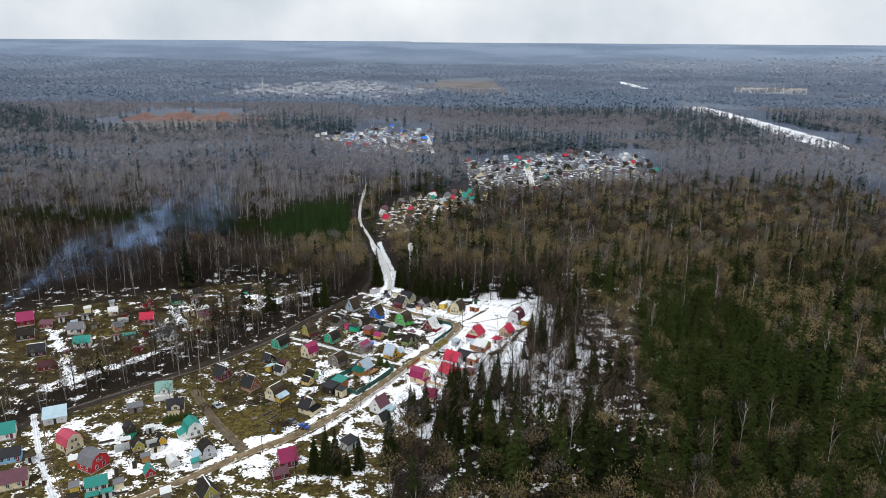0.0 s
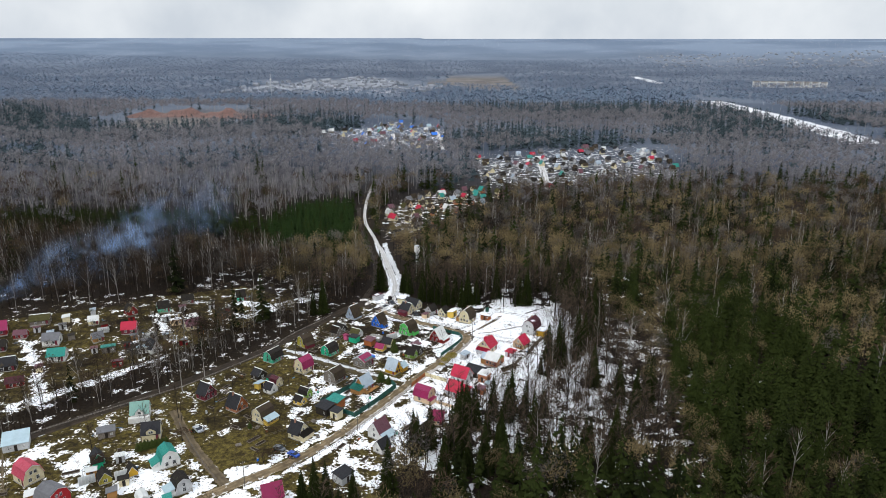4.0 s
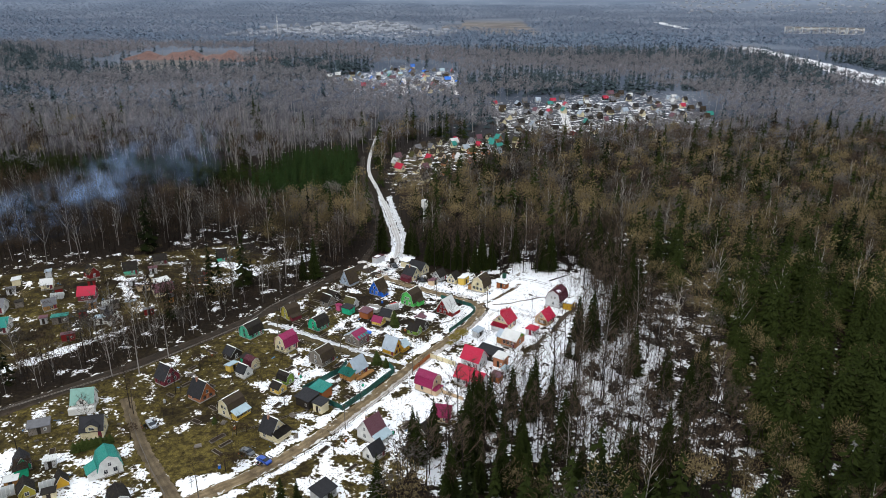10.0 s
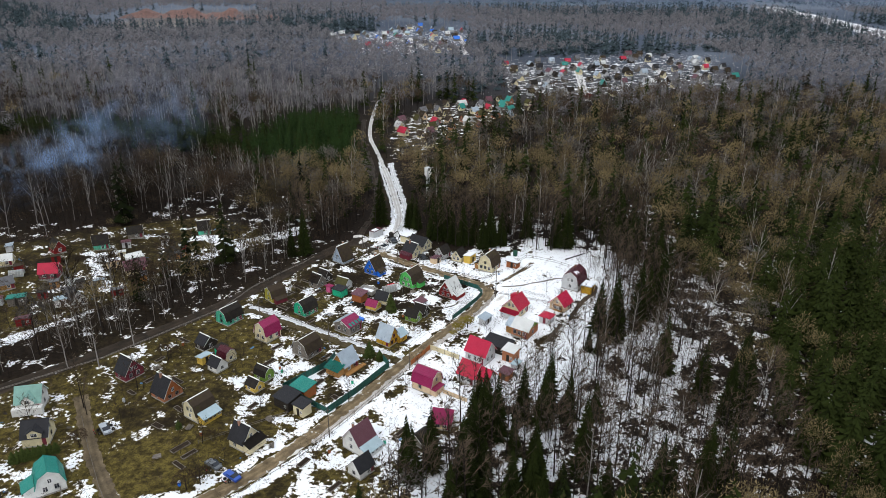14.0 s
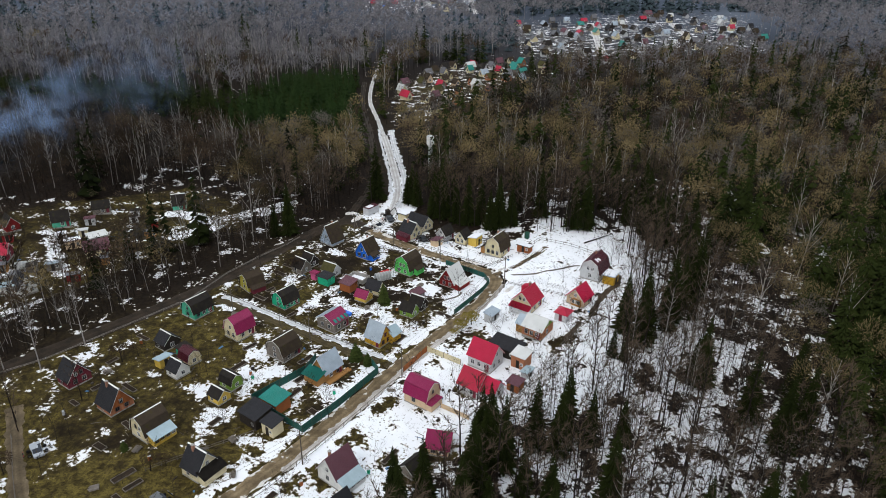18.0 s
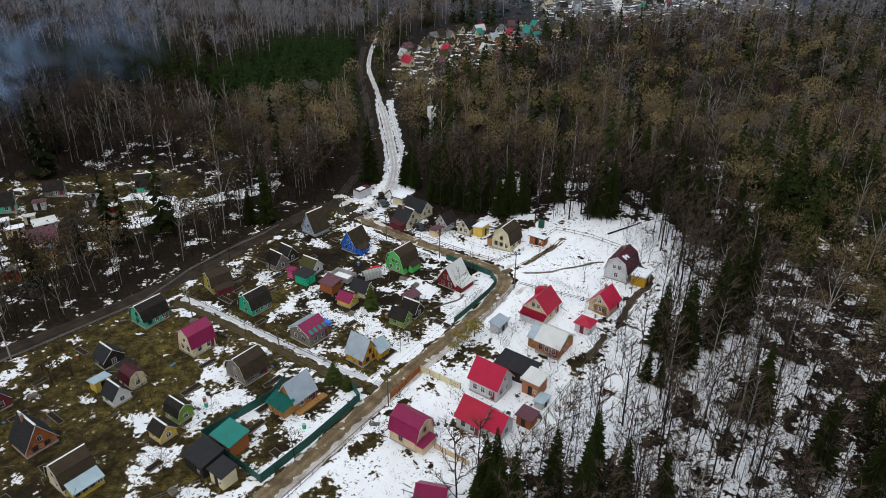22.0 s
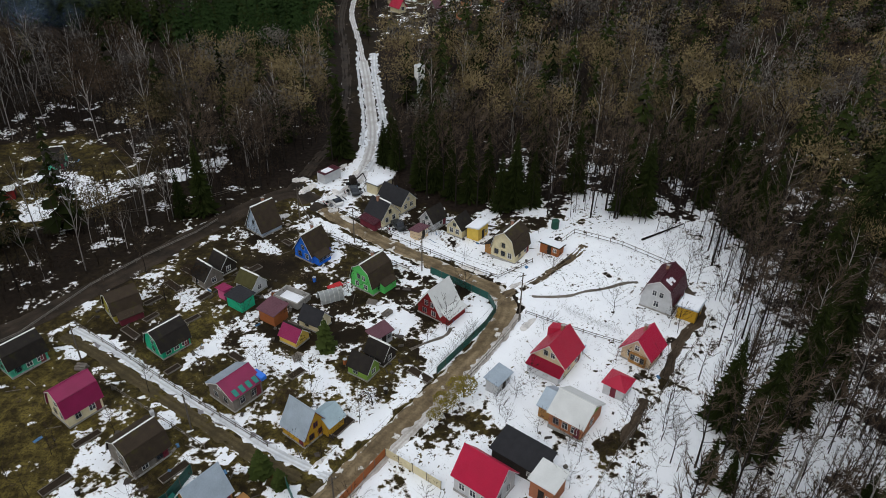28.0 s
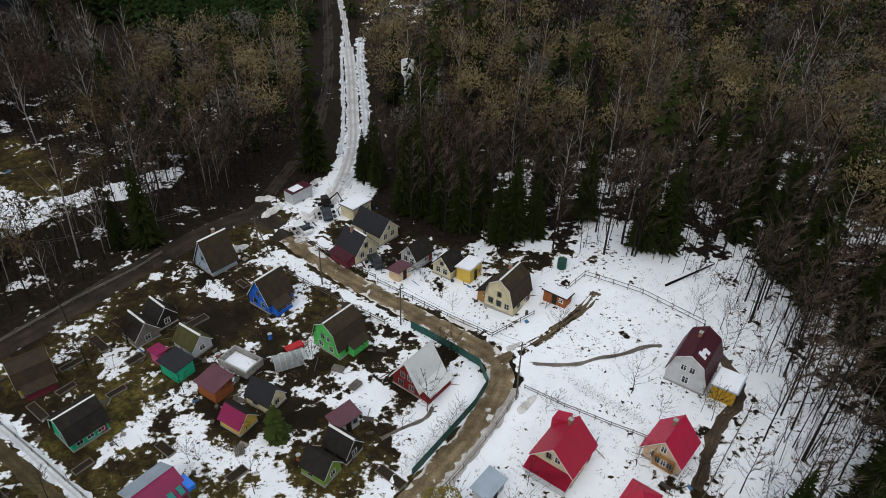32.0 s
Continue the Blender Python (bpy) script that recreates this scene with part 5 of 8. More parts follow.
T = thing("water_tower", "white cylindrical water tower on a slim shaft", "water tower", pose(-15.3, 113.4, gz(-15, 113)), "")
part("shaft", rod(bmesh.new(), (0, 0, -0.5), (0, 0, 12.2), 0.7, 0.7, 16), M_STEEL, T)
part("tank", rod(bmesh.new(), (0, 0, 12.4), (0, 0, 15.2), 1.35, 1.35, 20), WHITE, T)
part("cone", rod(bmesh.new(), (0, 0, 11.4), (0, 0, 12.4), 0.72, 1.33, 20), WHITE, T)
part("lid", rod(bmesh.new(), (0, 0, 15.2), (0, 0, 15.7), 1.4, 0.2, 20), M_STEEL, T)
part("ladder", boxed(-0.2, 0.2, -1.5, -1.42, 1.5, 15.2), M_STEEL, T)

# fences
fence("dark green sheet-metal fence round a garden plot", [(-43.0, -16.2), (-34.5, -6.0), (-33.2, -1.5)], 2.4, 1.9, "sheet", M_TEALF)
fence("dark green sheet-metal fence along the dirt road", [(-31.0, -24.8), (-25.5, -16.5), (-19.2, -5.6), (-21.0, -2.6)], 2.4, 1.9, "sheet", M_TEALF)
fence("dark green sheet-metal fence behind the sheds", [(-42.6, -16.6), (-36.5, -20.8), (-31.0, -24.8)], 2.4, 1.7, "sheet", M_TEALF)
fence("dark green mesh fence round the red chalet", [(-7.0, 45.0), (-1.0, 41.2), (3.4, 37.8), (4.6, 34.2), (3.0, 30.4), (-4.0, 19.0)], 2.2, 1.5, "sheet", M_TEALF)
fence("long low fence with a pale top rail beside the muddy road", [(-50.5, 59.4), (-53.0, 54.5), (-59.1, 45.8), (-64.7, 36.0), (-69.5, 22.5), (-91.0, -4.5), (-113.0, -22.5), (-134.0, -41.0)], 2.5, 0.8, "rails", M_RAIL)
fence("weathered picket fence along the icy bank", [(13.0, 50.0), (19.5, 58.0), (28.0, 54.0), (36.0, 47.5)], 2.6, 1.2)
fence("low wire fence between two snowy gardens", [(9.5, 33.5), (14.5, 30.2), (20.0, 27.2), (25.0, 25.0)], 2.2, 0.9)
fence("wire fence along the road bank", [(8.6, 32.0), (5.8, 27.0), (2.0, 20.5), (-1.0, 16.0)], 2.4, 1.2)
fence("garden fence behind the red roofs", [(38.0, 31.0), (34.0, 25.0), (26.0, 12.5), (20.0, 4.0), (13.0, -7.0), (6.0, -17.5), (0.0, -26.0)], 2.4, 1.3)
fence("weathered fence along the dirt road", [(-15.5, -9.0), (-21.0, -18.5), (-27.5, -29.5), (-34.0, -39.5), (-45.0, -52.0)], 2.4, 1.3)
fence("brick-red board fence beside the road", [(-9.5, 3.2), (-14.0, -4.8)], 2.4, 1.5, "sheet", wall_mat("orange"))
fence("cream board fence behind the crimson roof", [(-9.5, 3.2), (-2.0, -1.5)], 2.4, 1.5, "sheet", wall_mat("cream"))
fence("low board fence between two gardens", [(-5.6, -16.0), (0.0, -19.5)], 2.4, 1.2, "sheet", wall_mat("peach"))
fence("garden fence along the road by the cream houses", [(-13.5, 55.2), (-3.5, 49.0), (5.0, 43.8), (11.2, 48.6)], 2.4, 1.0)
fence("low fence by the porch", [(-27.5, 65.4), (-19.5, 59.6), (-14.0, 56.2)], 2.4, 1.0)
fence("rough fence beside the grassy lane", [(-62.0, 25.5), (-47.0, 16.5), (-38.0, 11.0), (-25.0, 3.4)], 3.2, 1.0)
fence("rough fence on the lower side of the lane", [(-50.0, 12.2), (-41.5, 7.4), (-33.0, 2.4)], 3.2, 1.0)
fence("paling at the end of the gardens", [(-30.0, 57.0), (-20.5, 51.0), (-11.0, 45.5)], 2.8, 1.0)
fence("garden fence by the lower lane", [(-64.0, -58.0), (-70.5, -49.5), (-78.0, -38.5), (-84.0, -29.0)], 2.8, 1.1)
fence("garden fence by the lower lane end", [(-69.0, -62.5), (-73.5, -57.0), (-80.0, -46.0)], 2.8, 1.1)
fence("rough fence across the plots", [(-56.0, -36.0), (-47.0, -30.0), (-40.0, -25.5)], 3.0, 1.0)
fence("rough fence on the west plots", [(-87.0, 50.0), (-75.6, 58.2), (-61.0, 64.0), (-52.0, 71.0)], 3.0, 1.0)
fence("rough fence behind the west gardens", [(-129.0, 4.5), (-110.3, 14.7), (-98.7, 26.4), (-87.0, 50.0)], 3.0, 1.0)


# ---- trees ----
# the snow melts back round the walls of the older gardens
thaw = np.zeros(GX.shape)
for tx, ty, tr in TAKEN:
    if tx < 3 and ty < 50: thaw = np.maximum(thaw, np.exp(-((np.hypot(GX - tx, GY - ty) - tr * 0.75) / 1.0) ** 2))
ground_me.attributes["snow"].data.foreach_set("value", np.ascontiguousarray(snow - 0.3 * thaw, np.float32).ravel())

M_BARK = tree_mat("bark", (0.007, 0.0055, 0.005), (0.028, 0.023, 0.02))
M_BIRCH = tree_mat("birch_bark", (0.12, 0.112, 0.105), (0.34, 0.32, 0.3))
M_TWIG = tree_mat("bare_twigs", (0.0062, 0.0045, 0.0032), (0.074, 0.051, 0.034), grain=0.18)
M_BROWN = tree_mat("brown_twigs", (0.011, 0.0082, 0.0062), (0.112, 0.082, 0.058), grain=0.18)
M_GREY = tree_mat("grey_twigs", (0.014, 0.0125, 0.0116), (0.14, 0.124, 0.11), grain=0.18)
M_ASPEN = tree_mat("olive_twigs", (0.022, 0.0170, 0.0088), (0.20, 0.154, 0.080), grain=0.15)
M_NEEDLE = tree_mat("spruce_needles", (0.001, 0.0018, 0.0007), (0.021, 0.029, 0.007))
M_PINE = tree_mat("young_pine_needles", (0.0034, 0.009, 0.003), (0.019, 0.036, 0.010))
# the next four carry aerial haze, painted into their base colours
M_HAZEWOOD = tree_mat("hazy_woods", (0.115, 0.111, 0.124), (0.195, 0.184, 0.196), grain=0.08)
M_HAZEFIR = tree_mat("haze_tinted_conifers", (0.024, 0.036, 0.044), (0.05, 0.07, 0.078), grain=0.08)
M_FARWOOD = tree_mat("haze_tinted_far_woods", (0.118, 0.146, 0.198), (0.152, 0.182, 0.24), grain=0.06)
M_FARFIR = tree_mat("haze_tinted_far_conifers", (0.098, 0.132, 0.184), (0.125, 0.165, 0.222), grain=0.06)


class Tri:
    def __init__(s): s.v, s.f, s.n = [], [], 0
    def tri(s, a, b, c):
        s.v += [a, b, c]; s.f.append((s.n, s.n + 1, s.n + 2)); s.n += 3
    def tube(s, pts, rad, k, at=None):
        base = s.n
        if at is not None: s.f.append((at, base, base + 1))
        for i, (p, r) in enumerate(zip(pts, rad)):
            for j in range(k):
                a = j * math.tau / k
                s.v.append((p[0] + r * math.cos(a), p[1] + r * math.sin(a), p[2]))
        s.n += len(pts) * k
        for i in range(len(pts) - 1):
            for j in range(k):
                a, b = base + i * k + j, base + i * k + (j + 1) % k
                s.f += [(a, b, b + k), (a, b + k, a + k)]
    def arrays(s): return np.array(s.v, float).reshape(-1, 3), np.array(s.f, int).reshape(-1, 3)


def bare_tree(seed, h, limbs, twigs, spread, k=5, tw=0.05):
    """A leafless broadleaf: leaning trunk, upswept limbs and a haze of fine twigs."""
    r = random.Random(seed)
    T, C = Tri(), Tri()
    lx, ly = r.uniform(-0.05, 0.05), r.uniform(-0.05, 0.05)
    n = 5
    ax = [(lx * h * (i / n) ** 1.5 + r.uniform(-0.1, 0.1) * (i > 0), ly * h * (i / n) ** 1.5 + r.uniform(-0.1, 0.1) * (i > 0), h * i / n - 0.3) for i in range(n + 1)]
    T.tube(ax, [0.17 * h / 18 * (1 - 0.93 * i / n) + 0.012 for i in range(n + 1)], k)
    for q in range(limbs):
        u = 0.32 + 0.62 * (q + r.random()) / limbs
        i = min(n - 1, int(u * n)); t = u * n - i
        p = [ax[i][d] * (1 - t) + ax[i + 1][d] * t for d in range(3)]
        a = q * 2.4 + r.uniform(-0.5, 0.5)
        ln = spread * (1.15 - u) * r.uniform(0.7, 1.15) + 0.5
        up = r.uniform(0.55, 1.1)
        m = [p[0] + math.cos(a) * ln * 0.55, p[1] + math.sin(a) * ln * 0.55, p[2] + ln * up * 0.5]
        e = [p[0] + math.cos(a) * ln, p[1] + math.sin(a) * ln, p[2] + ln * up * 1.25]
        T.tube([p, m, e], [0.075 * h / 18, 0.05 * h / 18, 0.012], 3, i * k)
        for _ in range(twigs):
            s = r.random() ** 0.7
            b = [p[d] * (1 - s) ** 2 + 2 * m[d] * s * (1 - s) + e[d] * s * s for d in range(3)]
            aa = a + r.uniform(-1.3, 1.3); tl = r.uniform(0.7, 1.9) * h / 18
            el = r.uniform(0.2, 1.2)
            d = (math.cos(aa) * math.cos(el) * tl, math.sin(aa) * math.cos(el) * tl, math.sin(el) * tl)
            w = tw * r.uniform(0.7, 1.5)
            sx, sy = -math.sin(aa) * w, math.cos(aa) * w
            C.tri((b[0] - sx, b[1] - sy, b[2]), (b[0] + sx, b[1] + sy, b[2] + w), (b[0] + d[0], b[1] + d[1], b[2] + d[2]))
            if twigs > 6:
                c = [b[i] + d[i] * 0.5 for i in range(3)]
                a2 = aa + r.choice((-0.9, 0.9)); t2 = tl * 0.55
                C.tri((c[0], c[1], c[2]), (c[0] + sx * 0.8, c[1] + sy * 0.8, c[2] + w * 0.8), (c[0] + math.cos(a2) * t2 * 0.8, c[1] + math.sin(a2) * t2 * 0.8, c[2] + t2 * 0.6))
    return T.arrays(), C.arrays()


def bushy_tree(seed, h, count, spread, width, stem=3, dome=0.0):
    """A leafless broadleaf seen from farther off: a slim trunk under a rounded, lobed cloud of twig sprays."""
    r = random.Random(seed)
    T, C = Tri(), Tri()
    lx, ly = r.uniform(-0.6, 0.6), r.uniform(-0.6, 0.6)
    T.tube([(0, 0, -0.3), (lx * 0.4, ly * 0.4, h * 0.5), (lx, ly, h * 0.9)], [0.15, 0.10, 0.02], stem)
    low = r.uniform(0.40, 0.50)
    lobes = [(0, 0, h * 0.72, 1.0)] + [(math.cos(k * 2.1 + seed) * spread * 0.5, math.sin(k * 2.1 + seed) * spread * 0.5, h * r.uniform(0.58, 0.78), r.uniform(0.55, 0.75)) for k in range(3)]
    for q in range(count):
        cx, cy, cz, cs = lobes[q % 4]
        a, u = q * 2.39996 + seed, -0.35 + 1.33 * ((q // 4 + r.random()) / (count / 4))
        u = max(-0.4, min(0.98, u))
        ring = math.sqrt(1 - u * u)
        rad = 0.55 + 0.45 * r.random() ** 0.6
        nrm = Vector((math.cos(a) * ring, math.sin(a) * ring, u))
        p = Vector((cx + lx * 0.8, cy + ly * 0.8, cz)) + Vector((nrm.x * spread * cs, nrm.y * spread * cs, nrm.z * (h * 0.25) * cs)) * rad
        t = (nrm * 0.8 + Vector((r.uniform(-0.7, 0.7), r.uniform(-0.7, 0.7), r.uniform(0.0, 0.9)))).normalized()
        b = t.cross(Vector((r.uniform(-1, 1), r.uniform(-1, 1), r.uniform(-1, 1)))).normalized()
        if r.random() < dome:
            t = (nrm.cross(b) + nrm * r.uniform(-0.1, 0.5)).normalized(); b = nrm.cross(t).normalized()
        ln, w = r.uniform(0.6, 1.3) * h / 17, width * r.uniform(0.6, 1.5)
        C.tri(tuple(p - b * w * 0.4), tuple(p + t * ln * 0.6 + b * w), tuple(p + t * ln - b * w * 0.3))
    return T.arrays(), C.arrays()


def birch_tree(seed, h, limbs, count):
    """A leafless birch from farther off: a pale forking stem with a thin veil of twigs."""
    r = random.Random(seed)
    T, C = Tri(), Tri()
    lx, ly = r.uniform(-0.8, 0.8), r.uniform(-0.8, 0.8)
    T.tube([(0, 0, -0.3), (lx * 0.5, ly * 0.5, h * 0.5), (lx, ly, h)], [0.13, 0.10, 0.03], 3)
    for q in range(limbs):
        u = 0.38 + 0.5 * q / limbs
        a = q * 2.4 + r.uniform(-0.4, 0.4)
        ln = h * (1.02 - u) * r.uniform(0.55, 0.85)
        p = (lx * u, ly * u, h * u)
        e = (p[0] + math.cos(a) * ln * 0.45, p[1] + math.sin(a) * ln * 0.45, p[2] + ln * 0.85)
        w = 0.085
        T.tri((p[0] - w, p[1], p[2]), (p[0] + w, p[1], p[2]), e); T.tri((p[0], p[1] - w, p[2]), (p[0], p[1] + w, p[2]), e)
        for _ in range(count):
            s = r.uniform(0.3, 1.0)
            b = [p[d] * (1 - s) + e[d] * s for d in range(3)]
            aa, tl, w = a + r.uniform(-1.5, 1.5), r.uniform(0.9, 2.0), r.uniform(0.07, 0.15)
            C.tri((b[0] - w, b[1], b[2]), (b[0], b[1] + w, b[2] + w), (b[0] + math.cos(aa) * tl, b[1] + math.sin(aa) * tl, b[2] + tl * r.uniform(0.5, 1.3)))
    return T.arrays(), C.arrays()


def spruce(seed, h, tiers, per, wide, k=5):
    """A spruce: a straight trunk under tiers of drooping, ragged boughs."""
    r = random.Random(seed)
    T, C = Tri(), Tri()
    T.tube([(0, 0, -0.3), (0, 0, h * 0.5), (0, 0, h * 0.98)], [0.16 * h / 18, 0.1 * h / 18, 0.01], k)
    narrow = 0.10 if per > 20 else 0.19 if per > 12 else 0.40 if per > 5 else 0.6
    for i in range(tiers):
        u = i / (tiers - 1)
        rad = wide * (1 - u) ** 0.75 * r.uniform(0.78, 1.12) + 0.15
        n = max(5, int(per * (1 - 0.55 * u))) if per > 12 else per
        for j in range(n):
            a = (j + r.random() * 0.7) * math.tau / n + i * 0.7
            rr = rad * r.uniform(0.5, 1.2)
            z = h * (0.10 + 0.88 * u) + r.uniform(-0.5, 0.5) * h / tiers
            dz = -rr * r.uniform(0.25, 0.5)
            w = rr * narrow + 0.05
            ca, sa = math.cos(a), math.sin(a)
            tip = (ca * rr, sa * rr, z + dz + 0.08 * rr)
            q = r.uniform(0.45, 0.7)
            rt = (ca * rr * q - sa * w, sa * rr * q + ca * w, z + dz * 0.5 - 0.14 * rr)
            lt = (ca * rr * q + sa * w, sa * rr * q - ca * w, z + dz * 0.5 - 0.14 * rr)
            top = (ca * rr * 0.08, sa * rr * 0.08, z + 0.25 * h / tiers)
            C.tri(top, lt, tip); C.tri(top, tip, rt)
    return T.arrays(), C.arrays()


def tri_mesh(name, arr, material, tone=0.42):
    me = bpy.data.meshes.new(name)
    fill(me, arr[0], arr[1], np.full(len(arr[0]), tone))
    me.materials.append(material)
    return me


rt = np.random.default_rng(11)
VIEW_X, VIEW_Y = -5, -262


def in_view(x, y, extra=25):
    return np.abs(x - VIEW_X) < 0.66 * (y - VIEW_Y) + extra


PINES = [(-300, 190), (-300, 203), (-140, 200), (-112, 190), (-104, 205), (-98, 246), (-62, 254), (-50, 166), (-80, 160), (-108, 166)]


def clearings(x, y):
    c = inside(x, y, VILLAGE) | inside(x, y, LEFT_VILLAGE) | (along(x, y, ROAD_NORTH) < np.where(y > 160, 2.4, 5.0)) | (along(x, y, DIRT_WEST) < 3.4) | (along(x, y, MUD_NORTH) < 3.6)
    for p in (HAMLET_1, HAMLET_2, HAMLET_3, HAMLET_4, CLAY, FIELD, TOWN, BLOCKS):
        c |= inside(x, y, p)
    c |= (along(x, y, CUT_NEAR) < 42) | (along(x, y, CUT_FAR) < 24)
    c |= np.hypot(x + 15, y - 113) < 3
    c |= inside(x, y + 90, CLAY)
    c |= inside(x, y + 24, HAMLET_1) | inside(x, y + 26, HAMLET_2) | inside(x, y + 30, HAMLET_3)
    c |= inside(x, y + 24, PINES) & ~inside(x, y, PINES)
    return c


def scatter(x0, x1, y0, y1, gap):
    a, b = np.arange(x0, x1, gap), np.arange(y0, y1, gap)
    X, Y = np.meshgrid(a, b)
    X = X.ravel() + rt.uniform(-0.48, 0.48, X.size) * gap
    Y = Y.ravel() + rt.uniform(-0.48, 0.48, Y.size) * gap
    k = in_view(X, Y) & ~clearings(X, Y)
    return X[k], Y[k]


def lumps(x, y, s, seed):
    """Soft patches between 0 and 1, to group the kinds of tree."""
    return 0.5 + 0.25 * (np.sin(x / s + seed) + np.sin(y / s * 1.3 + 2.1 * seed)) * 0.8 + 0.2 * np.sin((x + y) / s * 0.6 + seed * 3)


GLADE = [(30, 63), (52, 62), (78, 40), (78, 8), (66, -20), (52, -44), (18, -44), (4, -28), (26, 0), (40, 30)]
OPEN_SNOW = [(28, 62), (40, 62), (43, 50), (42, 40), (40, 30), (36, 14), (30, 4), (24, -5), (22, -6), (26, 0), (40, 30)]


def conifer_share(x, y):
    """How many of the trees are spruces, by the stand they grow in."""
    c = (0.10 + 0.35 * np.clip(lumps(x, y, 23, 1.7) - 0.55, 0, 1)) * np.where(y > 330, 0.35, 1.0)
    right = smooth((x - 66) / 25) * smooth((y + 120) / 60) * (1 - smooth((y - 60) / 60))
    c = c + right * 0.3
    c = np.where((x > 0) & (y < 40), np.maximum(c, 0.12 + 1.1 * np.clip(lumps(x, y, 15, 0.9) - 0.38, 0, 1)), c)
    c = np.where((x > 66) & (y < 60), np.maximum(c, 0.22 + 1.15 * np.clip(lumps(x, y, 19, 1.9) - 0.36, 0, 1)), c)
    c = np.where(inside(x, y, GLADE), 0.03, c)
    c = np.where((x > 50) & (y > 35) & (y < 135), np.maximum(c, 0.12 + 0.9 * np.clip(lumps(x, y, 14, 0.6) - 0.4, 0, 1)), c)
    c = np.where((x > -24) & (x < 50) & (y > 60) & (y < 120), 0.14 + 0.5 * np.clip(lumps(x, y, 11, 2.3) - 0.62, 0, 1), c)
    c = np.where((x < -40) & (y < 95), 0.06, c)
    band = (x < -60) & (np.abs(y - 440 - 0.05 * x) < 40)
    c = np.where((x < -60) & (y > 95) & (y < 400), 0.03, c)
    c = np.where(band & (lumps(x, y, 37, 0.4) > 0.56), 0.75, c)
    far_band = (y > 520) & (np.sin(y / 70 + x / 210 + np.sin(x / 90)) > 0.5)
    c = np.where(far_band, 0.7, c)
    for x0, x1, y0, y1, v in ((40, 330, 540, 620, 0.75), (300, 470, 600, 900, 0.7), (-80, 470, 1000, 1260, 0.7), (-20, 60, 330, 420, 0.4)):
        c = np.where((x > x0 + 20 * np.sin(y / 17)) & (x < x1 + 25 * np.sin(y / 23)) & (y > y0 + 22 * np.sin(x / 31)) & (y < y1 + 30 * np.sin(x / 43)), v, c)
    return np.clip(c, 0, 0.95)




def merged(name, sets, material, label, category="trees"):
    """Many trees in one mesh: sets of (template, x, y, z, size, turn, tone)."""
    V, F, T, off = [], [], [], 0
    for (tv, tf), x, y, z, s, a, tone in sets:
        if len(x) == 0: continue
        ca, sa = np.cos(a)[:, None], np.sin(a)[:, None]
        sx = s[:, None]
        vx = (tv[None, :, 0] * ca - tv[None, :, 1] * sa) * sx + x[:, None]
        vy = (tv[None, :, 0] * sa + tv[None, :, 1] * ca) * sx + y[:, None]
        vz = tv[None, :, 2] * sx + z[:, None]
        n, k = vx.shape
        V.append(np.stack([vx, vy, vz], -1).reshape(-1, 3))
        F.append((tf[None] + (np.arange(n) * k)[:, None, None]).reshape(-1, 3) + off)
        T.append(np.repeat(tone, k)); off += n * k
    me = bpy.data.meshes.new(name)
    fill(me, np.concatenate(V), np.concatenate(F), np.concatenate(T))
    me.materials.append(material)
    return tagged(new(name, me), label, category, kind="stuff")


def stand(name, X, Y, kinds, sizes, label, leafless=True, wood=None, crown=None, base_tone=0.5):
    """One block of woodland out of a few tree shapes."""
    pick = rt.integers(0, len(kinds), len(X))
    s = rt.uniform(*sizes, len(X)); a = rt.uniform(0, math.tau, len(X)); z = ground_z(X, Y)
    # the two rising Y terms paint haze lift into the tone of farther trees
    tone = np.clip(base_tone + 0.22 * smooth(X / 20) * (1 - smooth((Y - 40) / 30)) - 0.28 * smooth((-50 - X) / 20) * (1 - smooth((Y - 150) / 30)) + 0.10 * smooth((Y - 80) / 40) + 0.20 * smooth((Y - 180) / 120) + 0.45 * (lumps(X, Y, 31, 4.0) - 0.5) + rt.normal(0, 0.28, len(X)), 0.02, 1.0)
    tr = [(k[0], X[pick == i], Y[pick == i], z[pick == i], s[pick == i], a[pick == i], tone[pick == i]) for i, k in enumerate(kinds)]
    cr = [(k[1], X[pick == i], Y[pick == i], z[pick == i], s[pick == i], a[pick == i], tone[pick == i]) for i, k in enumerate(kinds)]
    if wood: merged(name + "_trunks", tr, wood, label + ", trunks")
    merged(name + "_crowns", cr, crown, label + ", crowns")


# woods beyond the gardens, in three depths
X, Y = scatter(-330, 330, -235, 330, 5.0)
pines = inside(X, Y, PINES)
near = (X > -62) & (X < 62) & (Y > -58) & (Y < 92)
thin = rt.random(len(X))
keep = ~near & ~((X < -36) & (Y < 80) & (thin < 0.5)) & ~(inside(X, Y, GLADE) & (thin < 0.2)) & ~((Y > 150) & (thin < 0.22)) & ~((X > -16) & (X < 50) & (Y < -50) & (thin < 0.22))
con = rt.random(len(X)) < conifer_share(X, Y)
CLOSE = [bushy_tree(90 + i, 16, 360, sp, 0.062) for i, sp in enumerate((3.3, 3.9, 2.9))]
FINE = [bushy_tree(100 + i, 16, 230, sp, 0.15, dome=0.7) for i, sp in enumerate((3.2, 3.9, 2.8, 3.5, 2.5))]
BACK = [bushy_tree(120 + i, 16, 120, sp, 0.26, dome=0.9) for i, sp in enumerate((3.3, 3.8, 3.0, 3.5))]
BIRCH_MID = [birch_tree(150 + i, 16, 8, 9) for i in range(4)]
FIR_CLOSE = [spruce(190 + i, h, 16, 15, w, 3) for i, (h, w) in enumerate(((19, 3.0), (17, 3.4), (20, 2.7)))]
